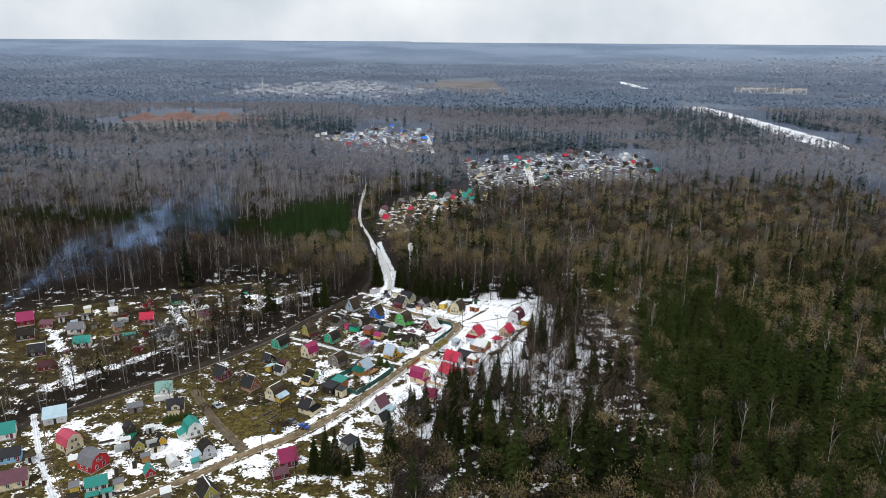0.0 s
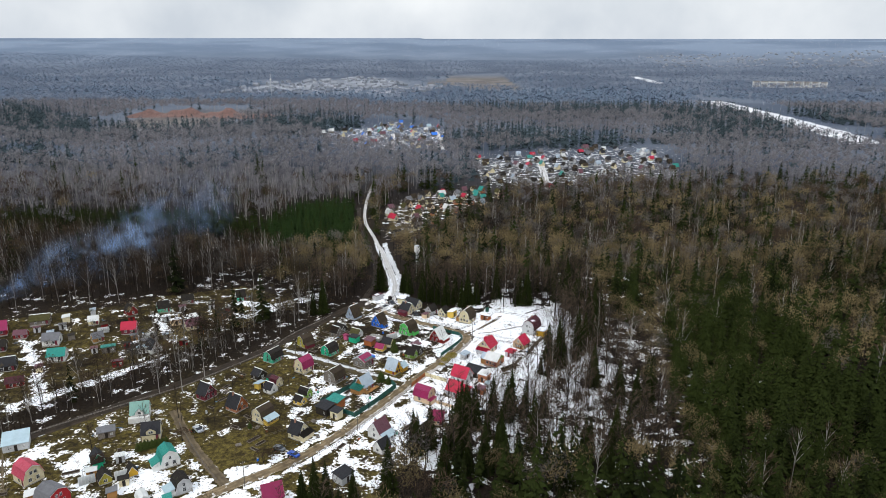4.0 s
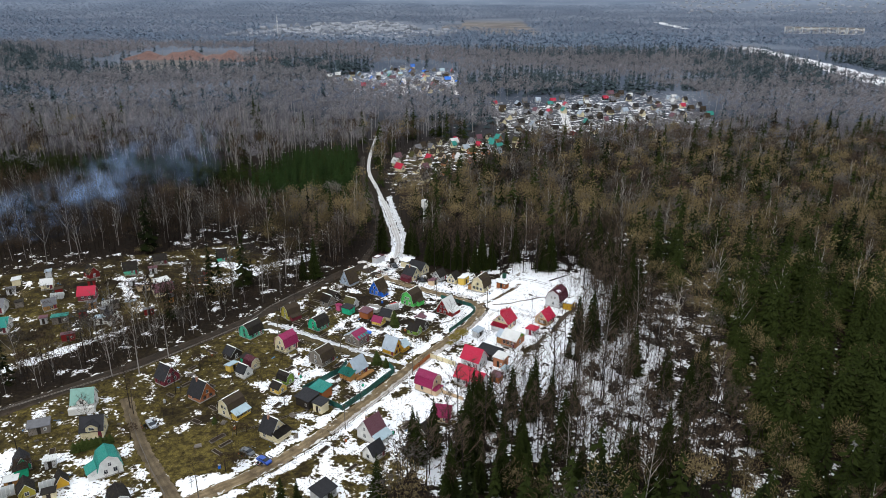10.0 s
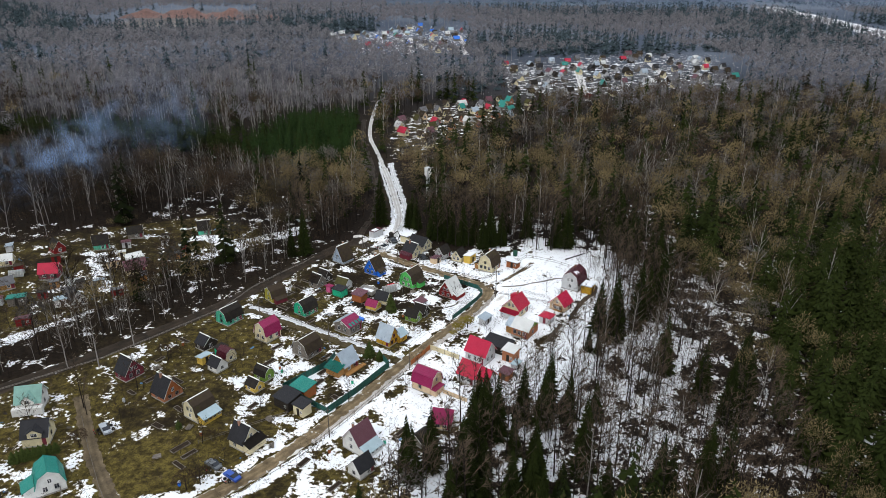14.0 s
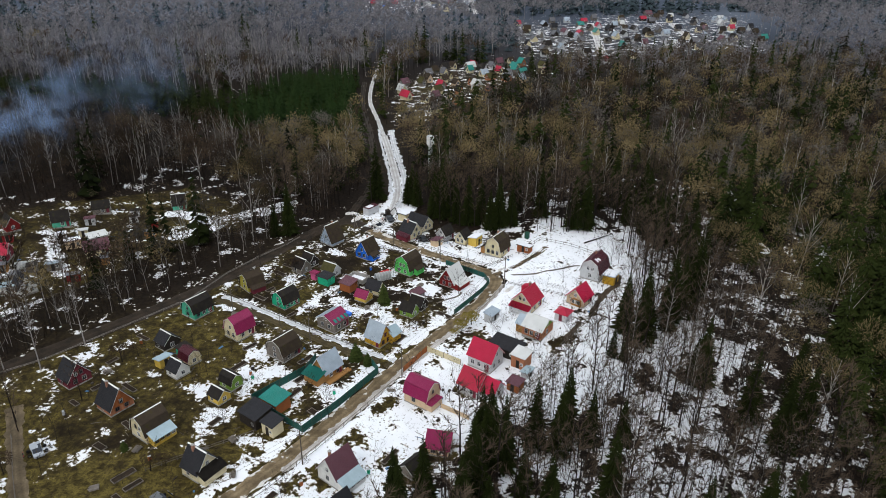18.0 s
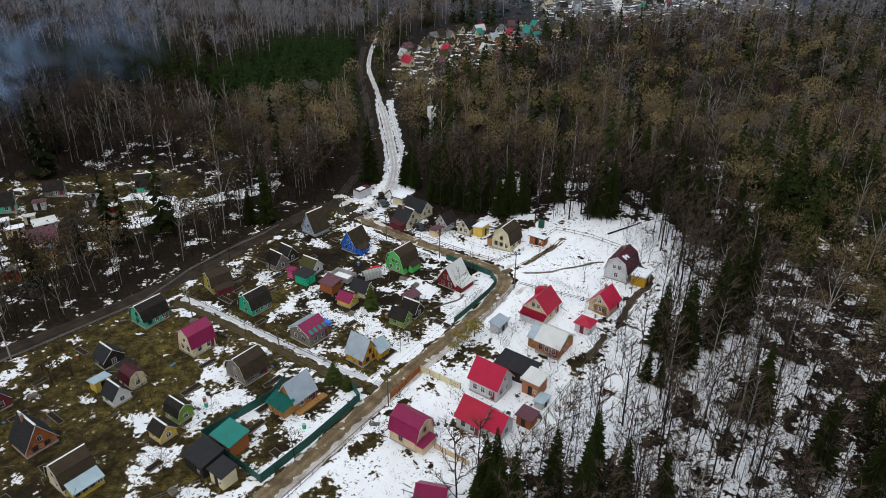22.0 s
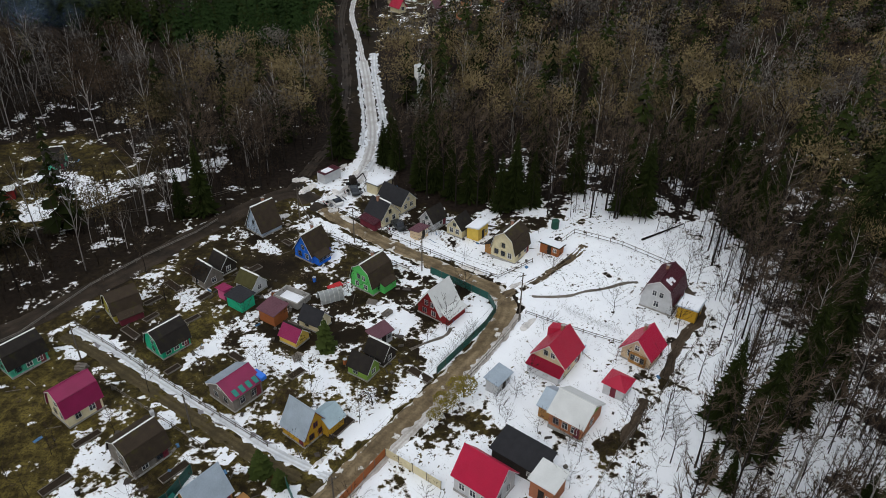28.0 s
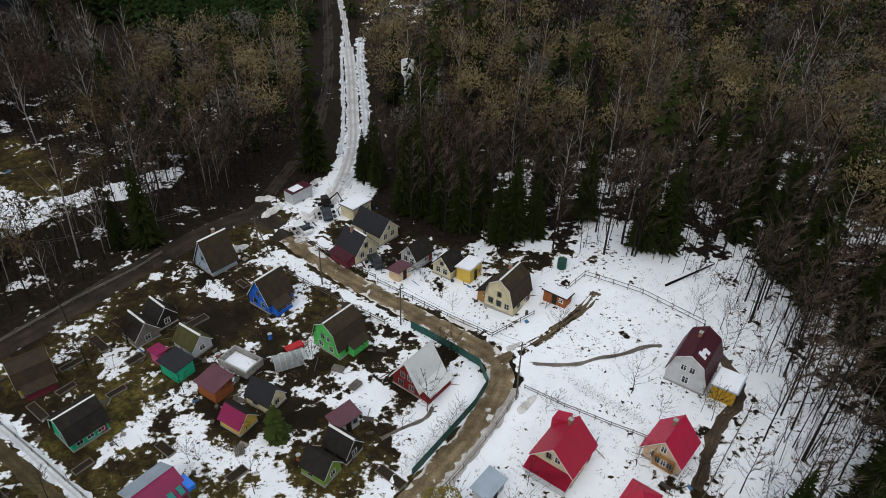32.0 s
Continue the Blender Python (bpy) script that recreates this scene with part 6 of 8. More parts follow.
FIR_MID = [spruce(200 + i, 18, 12, 6, w, 3) for i, w in enumerate((3.0, 3.5, 2.6, 3.2))]
kind = rt.random(len(X))
birches = kind < np.where((X < -50) & (Y < 80), 0.22, np.where((X < -80) & (Y < 165), 0.34, np.where((X < -60) & (Y > 200), 0.45, 0.08)))
olive = 0.25 + 0.5 * np.clip(lumps(X, Y, 33, 2.6) - 0.3, 0, 1) + 0.55 * smooth((X + 10) / 30) * (1 - smooth((Y - 90) / 60)) + 0.7 * np.exp(-((X + 55) / 22) ** 2 - ((Y - 120) / 25) ** 2) + 0.5 * np.exp(-((X - 20) / 60) ** 2 - ((Y - 115) / 50) ** 2)
olive = np.where(X < -85, 0.08, np.where(Y > 230, olive * 0.6, olive))
pick = rt.random(len(X))
# trees given the haze-tinted crown colour, more of them farther off
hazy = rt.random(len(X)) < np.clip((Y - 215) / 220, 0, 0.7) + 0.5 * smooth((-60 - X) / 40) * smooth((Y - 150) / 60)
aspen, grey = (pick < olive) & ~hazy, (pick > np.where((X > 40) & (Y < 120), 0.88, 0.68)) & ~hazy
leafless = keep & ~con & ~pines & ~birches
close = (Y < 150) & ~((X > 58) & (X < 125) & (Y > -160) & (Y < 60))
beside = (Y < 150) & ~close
for nm, which, m, lb in (("bare", ~aspen & ~grey & ~hazy, M_TWIG, "leafless brown woodland"), ("aspen", aspen, M_ASPEN, "leafless olive-tan aspens and willows"), ("grey", grey, M_GREY, "leafless pale grey woodland"), ("hazy", hazy, M_HAZEWOOD, "leafless woodland tinted blue-grey for haze")):
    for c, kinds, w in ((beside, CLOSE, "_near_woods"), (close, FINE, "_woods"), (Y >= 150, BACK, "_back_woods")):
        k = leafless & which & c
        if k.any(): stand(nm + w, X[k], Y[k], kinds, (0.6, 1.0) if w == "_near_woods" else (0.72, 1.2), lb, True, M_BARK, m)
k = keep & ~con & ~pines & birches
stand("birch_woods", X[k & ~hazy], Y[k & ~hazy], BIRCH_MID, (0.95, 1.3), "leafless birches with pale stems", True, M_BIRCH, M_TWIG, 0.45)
stand("hazy_birch_woods", X[k & hazy], Y[k & hazy], BIRCH_MID, (0.9, 1.2), "leafless pale-stemmed birches with haze-tinted crowns", True, M_BIRCH, M_HAZEWOOD, 0.4)
k = keep & con & ~pines
stand("spruce_woods", X[k & ~beside], Y[k & ~beside], FIR_MID, (0.75, 1.36), "dark green spruce woodland", False, None, M_NEEDLE)
stand("near_spruce_woods", X[k & beside], Y[k & beside], FIR_CLOSE, (0.85, 1.36), "dark green spruces behind the snowy clearing", False, None, M_NEEDLE)
PX, PY = scatter(-300, -40, 155, 260, 3.4)
k = inside(PX, PY, PINES)
dim = k & (rt.random(len(PX)) < smooth((-95 - PX) / 35) + 0.1)
YOUNG = [spruce(220 + i, 16, 8, 6, w, 3) for i, w in enumerate((3.4, 4.0))]
stand("pine_plantation", PX[k & ~dim], PY[k & ~dim], YOUNG, (0.6, 0.85), "dense bright green young pine plantation", False, None, M_PINE)
stand("dark_pine_plantation", PX[dim], PY[dim], YOUNG, (0.6, 0.85), "dark young pines", False, None, M_NEEDLE)
X, Y = scatter(-860, 860, 330, 950, 8.4)
con = rt.random(len(X)) < conifer_share(X, Y)
pale = rt.random(len(X)) < 0.16
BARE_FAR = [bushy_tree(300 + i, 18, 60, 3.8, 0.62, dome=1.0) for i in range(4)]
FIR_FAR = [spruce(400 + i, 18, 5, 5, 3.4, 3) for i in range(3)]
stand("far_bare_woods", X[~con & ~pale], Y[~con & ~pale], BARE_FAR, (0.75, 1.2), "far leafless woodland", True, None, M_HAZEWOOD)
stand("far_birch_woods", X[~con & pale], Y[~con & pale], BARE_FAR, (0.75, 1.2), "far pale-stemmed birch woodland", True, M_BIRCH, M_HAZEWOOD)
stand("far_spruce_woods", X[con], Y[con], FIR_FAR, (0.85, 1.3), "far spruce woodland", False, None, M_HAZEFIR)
XA, YA = scatter(-1200, 1200, 950, 1500, 14.0)
XB, YB = scatter(-1900, 1900, 1500, 2700, 19.0)
X, Y = np.concatenate([XA, XB]), np.concatenate([YA, YB])
con = (rt.random(len(X)) < conifer_share(X, Y)) & (rt.random(len(X)) < np.clip((2300 - Y) / 1100, 0, 1))
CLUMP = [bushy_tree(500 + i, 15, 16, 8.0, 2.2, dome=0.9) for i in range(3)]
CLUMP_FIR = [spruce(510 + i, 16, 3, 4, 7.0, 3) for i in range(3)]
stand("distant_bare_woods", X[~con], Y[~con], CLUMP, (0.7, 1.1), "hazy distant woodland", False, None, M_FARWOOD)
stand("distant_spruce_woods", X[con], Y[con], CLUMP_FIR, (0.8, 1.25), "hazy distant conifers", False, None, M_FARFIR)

# single trees near the gardens
NEAR_BARE = [bare_tree(600 + i, h, 15, 13, sp, 6, 0.048) for i, (h, sp) in enumerate(((18, 4.0), (17, 4.4), (20, 3.6), (15, 4.0)))]
NEAR_FIR = [spruce(700 + i, h, 26, 34, w, 6) for i, (h, w) in enumerate(((17, 2.9), (19, 3.2), (14, 2.6)))]


def tree_kind(name, arrs, bark, crown, label, category="tree", group=""):
    made = []
    for T, C in arrs:
        ob = thing(name, label, category, pose(0, 0, -500), group)
        for nm, arr, m in (("trunk", T, bark), ("crown", C, crown)):
            o = new(nm, tri_mesh(nm, arr, m)); o.parent = ob
        made.append(ob)
    return made


K_BARE = tree_kind("bare_tree", NEAR_BARE, M_BARK, M_BROWN, "leafless grey-brown broadleaf tree with upswept branches", group="bare trees round the gardens")
K_BIRCH = tree_kind("birch", NEAR_BARE, M_BIRCH, M_TWIG, "leafless birch with a pale slender trunk", group="birches round the gardens")
K_FIR = tree_kind("spruce", NEAR_FIR, M_BARK, M_NEEDLE, "tall dark green spruce with drooping boughs", group="spruces round the gardens")


def plant(kinds, x, y, s, first=[]):
    src = kinds[int(rt.integers(0, len(kinds)))]
    return copy_thing(src, pose(x, y, gz(x, y) - 0.1, 0, 0, float(rt.uniform(0, 360))) @ Matrix.Scale(s, 4))


X, Y = scatter(-62, 62, -58, 92, 4.4)
k = (X > -62) & (X < 62) & (Y > -58) & (Y < 92)
X, Y = X[k], Y[k]
con = rt.random(len(X)) < conifer_share(X, Y)
for i in range(len(X)):
    x, y = float(X[i]), float(Y[i])
    if inside(np.array(x), np.array(y), OPEN_SNOW) and rt.random() < 0.86: continue
    if inside(np.array(x), np.array(y), GLADE) and rt.random() < 0.16: continue
    if x < -30 and rt.random() < (0.55 if y < 76 else 0.1): continue
    in_glade = bool(inside(np.array(x), np.array(y), GLADE))
    if in_glade and not con[i]: plant(K_BARE if rt.random() < 0.85 else K_BIRCH, x, y, float(rt.uniform(0.55, 1.05)))
    elif con[i] and x < 29 and -21 < y < 8: plant(K_BARE[:3], x, y, float(rt.uniform(0.35, 0.55)))
    elif con[i]: plant(K_FIR, x, y, float(rt.uniform(0.65, 1.05)))
    elif rt.random() < (0.22 if x < -30 else 0.1): plant(K_BIRCH, x, y, float(rt.uniform(0.7, 1.05)))
    else: plant(K_BARE, x, y, float(rt.uniform(0.75, 1.15)))

# undergrowth: saplings and scrub too many to count
def sapling(seed, h):
    r = random.Random(seed)
    T, C = Tri(), Tri()
    for q in range(3):
        a, ln = r.uniform(0, 6.3), h * r.uniform(0.6, 1.0)
        dx, dy = math.cos(a) * ln * 0.16, math.sin(a) * ln * 0.16
        C.tri((-0.035, 0, -0.1), (0.045, 0.02, -0.1), (dx, dy, ln)); C.tri((0, -0.035, -0.1), (0.02, 0.035, -0.1), (dx, dy, ln))
        for k in range(5):
            u = r.uniform(0.35, 0.95); b = r.uniform(0, 6.3); t = ln * r.uniform(0.14, 0.3)
            p = (dx * u, dy * u, ln * u)
            C.tri((p[0] - 0.03, p[1], p[2]), (p[0], p[1] + 0.03, p[2] + 0.03), (p[0] + math.cos(b) * t, p[1] + math.sin(b) * t, p[2] + t * 0.9))
    return (np.zeros((3, 3)), np.array([[0, 1, 2]])), C.arrays()


SAPLINGS = [sapling(900 + i, h) for i, h in enumerate((3.0, 4.5, 6.5, 2.0))]
X, Y = scatter(-150, 110, -70, 130, 2.7)
band = np.minimum(along(X, Y, VILLAGE + VILLAGE[:1]), along(X, Y, LEFT_VILLAGE + LEFT_VILLAGE[:1]))
k = (rt.random(len(X)) < np.where(inside(X, Y, GLADE), 0.75, np.where(band < 25, 0.5, 0.12)) + 0.45 * ((X < -34) & (Y < 85)))
stand("undergrowth", X[k], Y[k], SAPLINGS, (0.6, 1.3), "leafless scrub and saplings", True, None, M_TWIG, 0.25)

def slim_tree(seed, h):
    """A slender young broadleaf: a thin dark stem, a few steep limbs and sparse twigs near the top."""
    r = random.Random(seed)
    T, C = Tri(), Tri()
    lx, ly = r.uniform(-0.09, 0.09) * h, r.uniform(-0.09, 0.09) * h
    at = lambda u: (lx * u ** 1.4, ly * u ** 1.4, h * u - 0.2 * (1 - u))
    T.tube([at(0), at(0.35), at(0.7), at(1.0)], [0.085, 0.07, 0.045, 0.015], 3)
    for q in range(9):
        u = 0.4 + 0.55 * q / 9
        p, a, ln = at(u), q * 2.4 + r.uniform(-0.5, 0.5), h * (1.1 - u) * r.uniform(0.3, 0.5)
        e = (p[0] + math.cos(a) * ln * 0.55, p[1] + math.sin(a) * ln * 0.55, p[2] + ln * 0.8)
        T.tri((p[0] - 0.03, p[1], p[2]), (p[0] + 0.03, p[1] + 0.03, p[2]), e)
        for _ in range(6):
            f, b, t, w = r.uniform(0.3, 1.0), a + r.uniform(-1.4, 1.4), r.uniform(0.5, 1.1), r.uniform(0.02, 0.04)
            c = [p[d] * (1 - f) + e[d] * f for d in range(3)]
            C.tri((c[0] - w, c[1], c[2]), (c[0], c[1] + w, c[2] + w), (c[0] + math.cos(b) * t * 0.7, c[1] + math.sin(b) * t * 0.7, c[2] + t * 0.8))
    return T.arrays(), C.arrays()


SLIM = [slim_tree(970 + i, h) for i, h in enumerate((9.0, 11.5, 13.5, 10.0, 12.5))]
X, Y = scatter(-16, 112, -112, 122, 2.5)
k = rt.random(len(X)) < np.where(inside(X, Y, GLADE) & ~inside(X, Y, OPEN_SNOW), np.where(Y > 12, 0.6, 0.6), np.where((X > 2) & (Y > 60), 0.6, np.where((X > 42) & (X < 108), 0.4, np.where(Y < -45, 0.3, 0.0))))
stand("slender_trees", X[k], Y[k], SLIM, (0.6, 1.15), "slender leafless young trees standing in snow", True, M_BARK, M_TWIG, 0.35)
X, Y = scatter(-135, -34, -40, 125, 3.2)
k = rt.random(len(X)) < np.where(Y > 84, 0.8, 0.28)
stand("slender_west_trees", X[k], Y[k], SLIM, (0.6, 1.1), "slender leafless trees beside the muddy road", True, M_BARK, M_TWIG, 0.4)

# shrubs and saplings in the far gardens
def garden_scrub(name, poly, gap, kinds, sizes, material, label):
    xs, ys = [p[0] for p in poly], [p[1] for p in poly]
    a, b = np.meshgrid(np.arange(min(xs), max(xs), gap), np.arange(min(ys), max(ys), gap))
    a, b = a.ravel() + rt.uniform(-0.5, 0.5, a.size) * gap, b.ravel() + rt.uniform(-0.5, 0.5, b.size) * gap
    k = inside(a, b, poly) & in_view(a, b) & (rt.random(a.size) < 0.7) & (along(a, b, ROAD_NORTH) > 4) & (along(a, b, DIRT_WEST) > 4.2) & (along(a, b, DIRT) > 3.2) & (along(a, b, LANE_A) > 2.6) & (along(a, b, LANE_B) > 2.2)
    for tx, ty, tr in TAKEN: k &= np.hypot(a - tx, b - ty) > tr * 0.9
    stand(name, a[k], b[k], kinds, sizes, label, True, None, material)


SCRUB = [bushy_tree(930 + i, 16, 56, 4.6, 0.55, 3) for i in range(3)]
garden_scrub("west_garden_scrub", LEFT_VILLAGE, 3.4, SCRUB, (0.10, 0.30), M_BROWN, "leafless shrubs in the western gardens")
BELT = [(-42, 76), (-60, 44), (-92, 2), (-135, -38), (-190, -90), (-190, -70), (-137, -20), (-115, 6), (-97, 32), (-81, 59), (-66, 80), (-50, 90)]
garden_scrub("belt_scrub", BELT, 2.4, SCRUB, (0.14, 0.34), M_TWIG, "tangled leafless scrub beside the western road")
garden_scrub("garden_scrub", [(-140, -110), (-50, -70), (-30, -38), (-10, 0), (2, 22), (-8, 46), (-30, 58), (-46, 62), (-60, 32), (-88, -4), (-135, -46)], 2.9, SCRUB, (0.05, 0.17), M_BROWN, "dead stalks and leafless shrubs in the gardens")
a = rt.uniform(-190, -42, 900); b = rt.uniform(-90, 92, 900)
k = inside(a, b, BELT) & (along(a, b, DIRT_WEST) > 4.5)
stand("young_birches", a[k], b[k], BIRCH_MID, (0.4, 0.72), "slender young birches beside the western road", True, M_BIRCH, M_TWIG, 0.6)
garden_scrub("wood_edge_scrub", [(-190, 62), (-150, 68), (-124, 86), (-98, 106), (-64, 88), (-44, 84), (-36, 96), (-60, 122), (-110, 128), (-190, 100)], 2.6, SCRUB, (0.2, 0.5), M_BROWN, "leafless brushwood along the edge of the woods")
garden_scrub("west_garden_trees", LEFT_VILLAGE, 10.0, FINE, (0.22, 0.46), M_ASPEN, "small leafless trees in the western gardens")
for i, (p, g) in enumerate(((HAMLET_1, 6.0), (HAMLET_2, 7.0), (HAMLET_3, 8.0))):
    garden_scrub("hamlet_scrub", p, g, SCRUB, (0.16, 0.42), (M_GREY, M_HAZEWOOD, M_HAZEWOOD)[i], "leafless shrubs between hamlet houses")

garden_scrub("glade_brush", [(46, 58), (52, 62), (80, 42), (82, 8), (70, -20), (54, -46), (18, -48), (2, -30), (14, -14), (30, 0), (40, 14), (46, 32)], 2.5, SCRUB, (0.12, 0.40), M_GREY, "leafless pale brushwood in the snowy clearing")
EAST = [(2, 22), (16, 46), (30, 60), (44, 58), (40, 34), (28, 8), (12, -12), (-4, -32), (-30, -46), (-20, -20)]
TUFT = [bushy_tree(950 + i, 16, 18, 4.6, 0.8, 3) for i in range(3)]
garden_scrub("dead_stalks", EAST, 1.35, TUFT, (0.03, 0.13), M_TWIG, "dead stalks poking through snow")

# boards, crates and rubbish lying about the gardens
rl = random.Random(66)
bm = bmesh.new()
for tx, ty, tr in TAKEN:
    for _ in range(7 if tx < 3 else 3):
        a, d = rl.uniform(0, 6.3), tr * rl.uniform(1.0, 1.5) + rl.uniform(0, 1.2)
        x, y = tx + math.cos(a) * d, ty + math.sin(a) * d
        if any(math.hypot(x - p, y - q) < s * 0.85 for p, q, s in TAKEN) or along(np.array(x), np.array(y), DIRT) < 3: continue
        l, w, h = rl.choice(((1.8, 0.14, 0.06), (0.6, 0.4, 0.35), (0.35, 0.3, 0.3), (1.2, 0.7, 0.05), (0.9, 0.1, 0.5), (2.6, 0.12, 0.08)))
        l, w, h = (v * rl.uniform(0.6, 1.2) for v in (l, w, h))
        m = pose(x, y, gz(x, y) + h * 0.3, rl.uniform(-6, 6), rl.uniform(-6, 6), rl.uniform(0, 180))
        n0 = len(bm.verts); box(bm, -l / 2, l / 2, -w / 2, w / 2, -h / 2, h / 2); bm.verts.ensure_lookup_table()
        for v in bm.verts[n0:]: v.co = m @ v.co
M_JUNK = bpy.data.materials.new("garden_rubbish"); M_JUNK.use_nodes = True
n, l = M_JUNK.node_tree.nodes, M_JUNK.node_tree.links
geo, rp = n.new("ShaderNodeNewGeometry"), n.new("ShaderNodeValToRGB")
rp.color_ramp.interpolation = 'CONSTANT'
for i, c in enumerate(((0.10, 0.085, 0.07), (0.24, 0.21, 0.18), (0.05, 0.04, 0.035), (0.5, 0.5, 0.5), (0.16, 0.07, 0.04), (0.06, 0.16, 0.30), (0.20, 0.17, 0.12))):
    e = rp.color_ramp.elements[i] if i < 2 else rp.color_ramp.elements.new(0.5)
    e.position, e.color = (0, 0.3, 0.5, 0.66, 0.78, 0.88, 0.93)[i], (*c, 1)
l.new(geo.outputs["Random Per Island"], rp.inputs[0]); l.new(rp.outputs[0], n["Principled BSDF"].inputs["Base Color"]); n["Principled BSDF"].inputs["Roughness"].default_value = 0.8
tagged(link("garden_rubbish", bm, M_JUNK), "boards, crates and odds and ends lying in the gardens", "rubbish", kind="stuff")


# ---- hamlets in the woods ----
def far_house(x, y, rot, L, w, e, h, roof, wall, panes=2):
    """A small distant house with walls, two roof slopes, ridge and windows."""
    H = thing("house", "distant village house with " + ROOF_WORDS[roof] + " roof", "house", pose(x, y, gz(x, y), 0, 0, rot), "houses of the far hamlets")
    part("wall", prism(bmesh.new(), [(w / 2, -0.2), (-w / 2, -0.2), (-w / 2, e), (0, h), (w / 2, e)], -L / 2, L / 2), wall_mat(wall), H)
    for sgn in (-1, 1):
        part("roof_slope", slab((sgn * (w / 2 + 0.4), e - 0.35), (0, h + 0.03), -L / 2 - 0.4, L / 2 + 0.4, 0.15), roof_mat(roof), H)
    if panes > 1: window(H, pose(-L / 2, 0, 1.0, 0, 0, -90), 1.1, 1.2)
    if panes: window(H, pose(0, -w / 2, 1.0, 0, 0, 0), 1.1, 1.2)
    return H


ROOF_WORDS = dict(dark="a dark tarred", brown="a mossy brown", magenta="a raspberry", red="a red", teal="a teal", steel="a galvanised", white="a pale grey", grey="a grey slate", paleblue="a pale blue", plum="a plum", olive="an olive", blue="a bright blue", darkgrey="a charcoal", brightred="a crimson", maroon="a cherry", palegreen="a faded green")
rh = random.Random(21)


def hamlet(poly, count, gap, turn, roofs, walls, size, panes=2):
    xs, ys = [p[0] for p in poly], [p[1] for p in poly]
    got = []
    for _ in range(count * 40):
        if len(got) >= count: break
        x, y = rh.uniform(min(xs), max(xs)), rh.uniform(min(ys), max(ys))
        if not inside(np.array(x), np.array(y), poly): continue
        if along(np.array(x), np.array(y), ROAD_NORTH) < 5 or any(math.hypot(x - a, y - b) < gap for a, b in got): continue
        got.append((x, y))
        k = rh.uniform(0.8, 1.15) * size
        h = rh.uniform(4.4, 6.4) * size ** 0.5
        far_house(x, y, turn + rh.choice((0, 90)) + rh.uniform(-6, 6), rh.uniform(5.5, 8.0) * k, rh.uniform(4.6, 6.0) * k, h * 0.45, h, rh.choice(roofs), rh.choice(walls), panes)


hamlet(HAMLET_1, 46, 8, 40, ("brown", "brown", "grey", "dark", "olive", "teal", "red", "plum", "steel", "white"), ("cream", "cream", "peach", "grey", "grey", "lightgrey", "brick"), 0.62)
hamlet(HAMLET_2, 92, 10, 20, ("white", "grey", "steel", "dark", "brown", "dark", "teal", "grey", "plum", "darkgrey", "brown", "red"), ("cream", "lightgrey", "lightgrey", "grey", "grey", "dark"), 0.66, 1)
hamlet(HAMLET_3, 64, 12, 15, ("white", "grey", "grey", "steel", "plum", "brown", "teal", "paleblue", "red", "blue", "white", "dark"), ("cream", "lightgrey", "grey", "grey"), 0.78, 0)
strip("hamlet_lane", [(95, 484), (88, 398), (81, 321)], 6, M_ICE, "snowy lane through a far hamlet", 0.1, 4.0, 0.5, seed=12)
strip("hamlet_lane_two", [(161, 488), (156, 377)], 5, M_ICE, "snowy lane at the edge of a hamlet", 0.1, 4.0, 0.5, seed=13)
strip("hamlet_lane_three", [(-60, 653), (-53, 524)], 5, M_ICE, "snowy lane in the farthest hamlet", 0.1, 4.0, 0.5, seed=14)
strip("hamlet_lane_four", [(-7, 683), (0.7, 527)], 5, M_ICE, "snowy lane beside the farthest hamlet", 0.1, 4.0, 0.5, seed=15)


def specks(name, poly, count, label, size, seed):
    """Far settlements: many little gabled blocks, too small to tell apart."""
    r = random.Random(seed)
    bm = bmesh.new()
    xs, ys = [p[0] for p in poly], [p[1] for p in poly]
    n = 0
    while n < count:
        x, y = r.uniform(min(xs), max(xs)), r.uniform(min(ys), max(ys))
        if not inside(np.array(x), np.array(y), poly): continue
        a, L, w, h = r.uniform(0, 3), r.uniform(0.8, 1.6) * size, r.uniform(0.6, 1.0) * size, r.uniform(0.6, 1.0) * size
        z = gz(x, y) - 1
        c, s = math.cos(a), math.sin(a)
        v = [bm.verts.new((x + c * p - s * q, y + s * p + c * q, z + t)) for p, q, t in ((-L, -w, 0), (L, -w, 0), (L, w, 0), (-L, w, 0), (-L, -w, h), (L, -w, h), (L, w, h), (-L, w, h), (-L, 0, h * 1.7), (L, 0, h * 1.7))]
        for f in ((0, 1, 5, 4), (2, 3, 7, 6), (4, 5, 9, 8), (6, 7, 8, 9), (1, 2, 6, 9, 5), (3, 0, 4, 8, 7)):
            bm.faces.new([v[i] for i in f])
        n += 1
    # house colours from dark to pale, with blue-grey distance haze mixed in
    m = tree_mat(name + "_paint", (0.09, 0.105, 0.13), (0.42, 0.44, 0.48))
    tagged(link(name, bm, m), label, "settlement", kind="stuff")


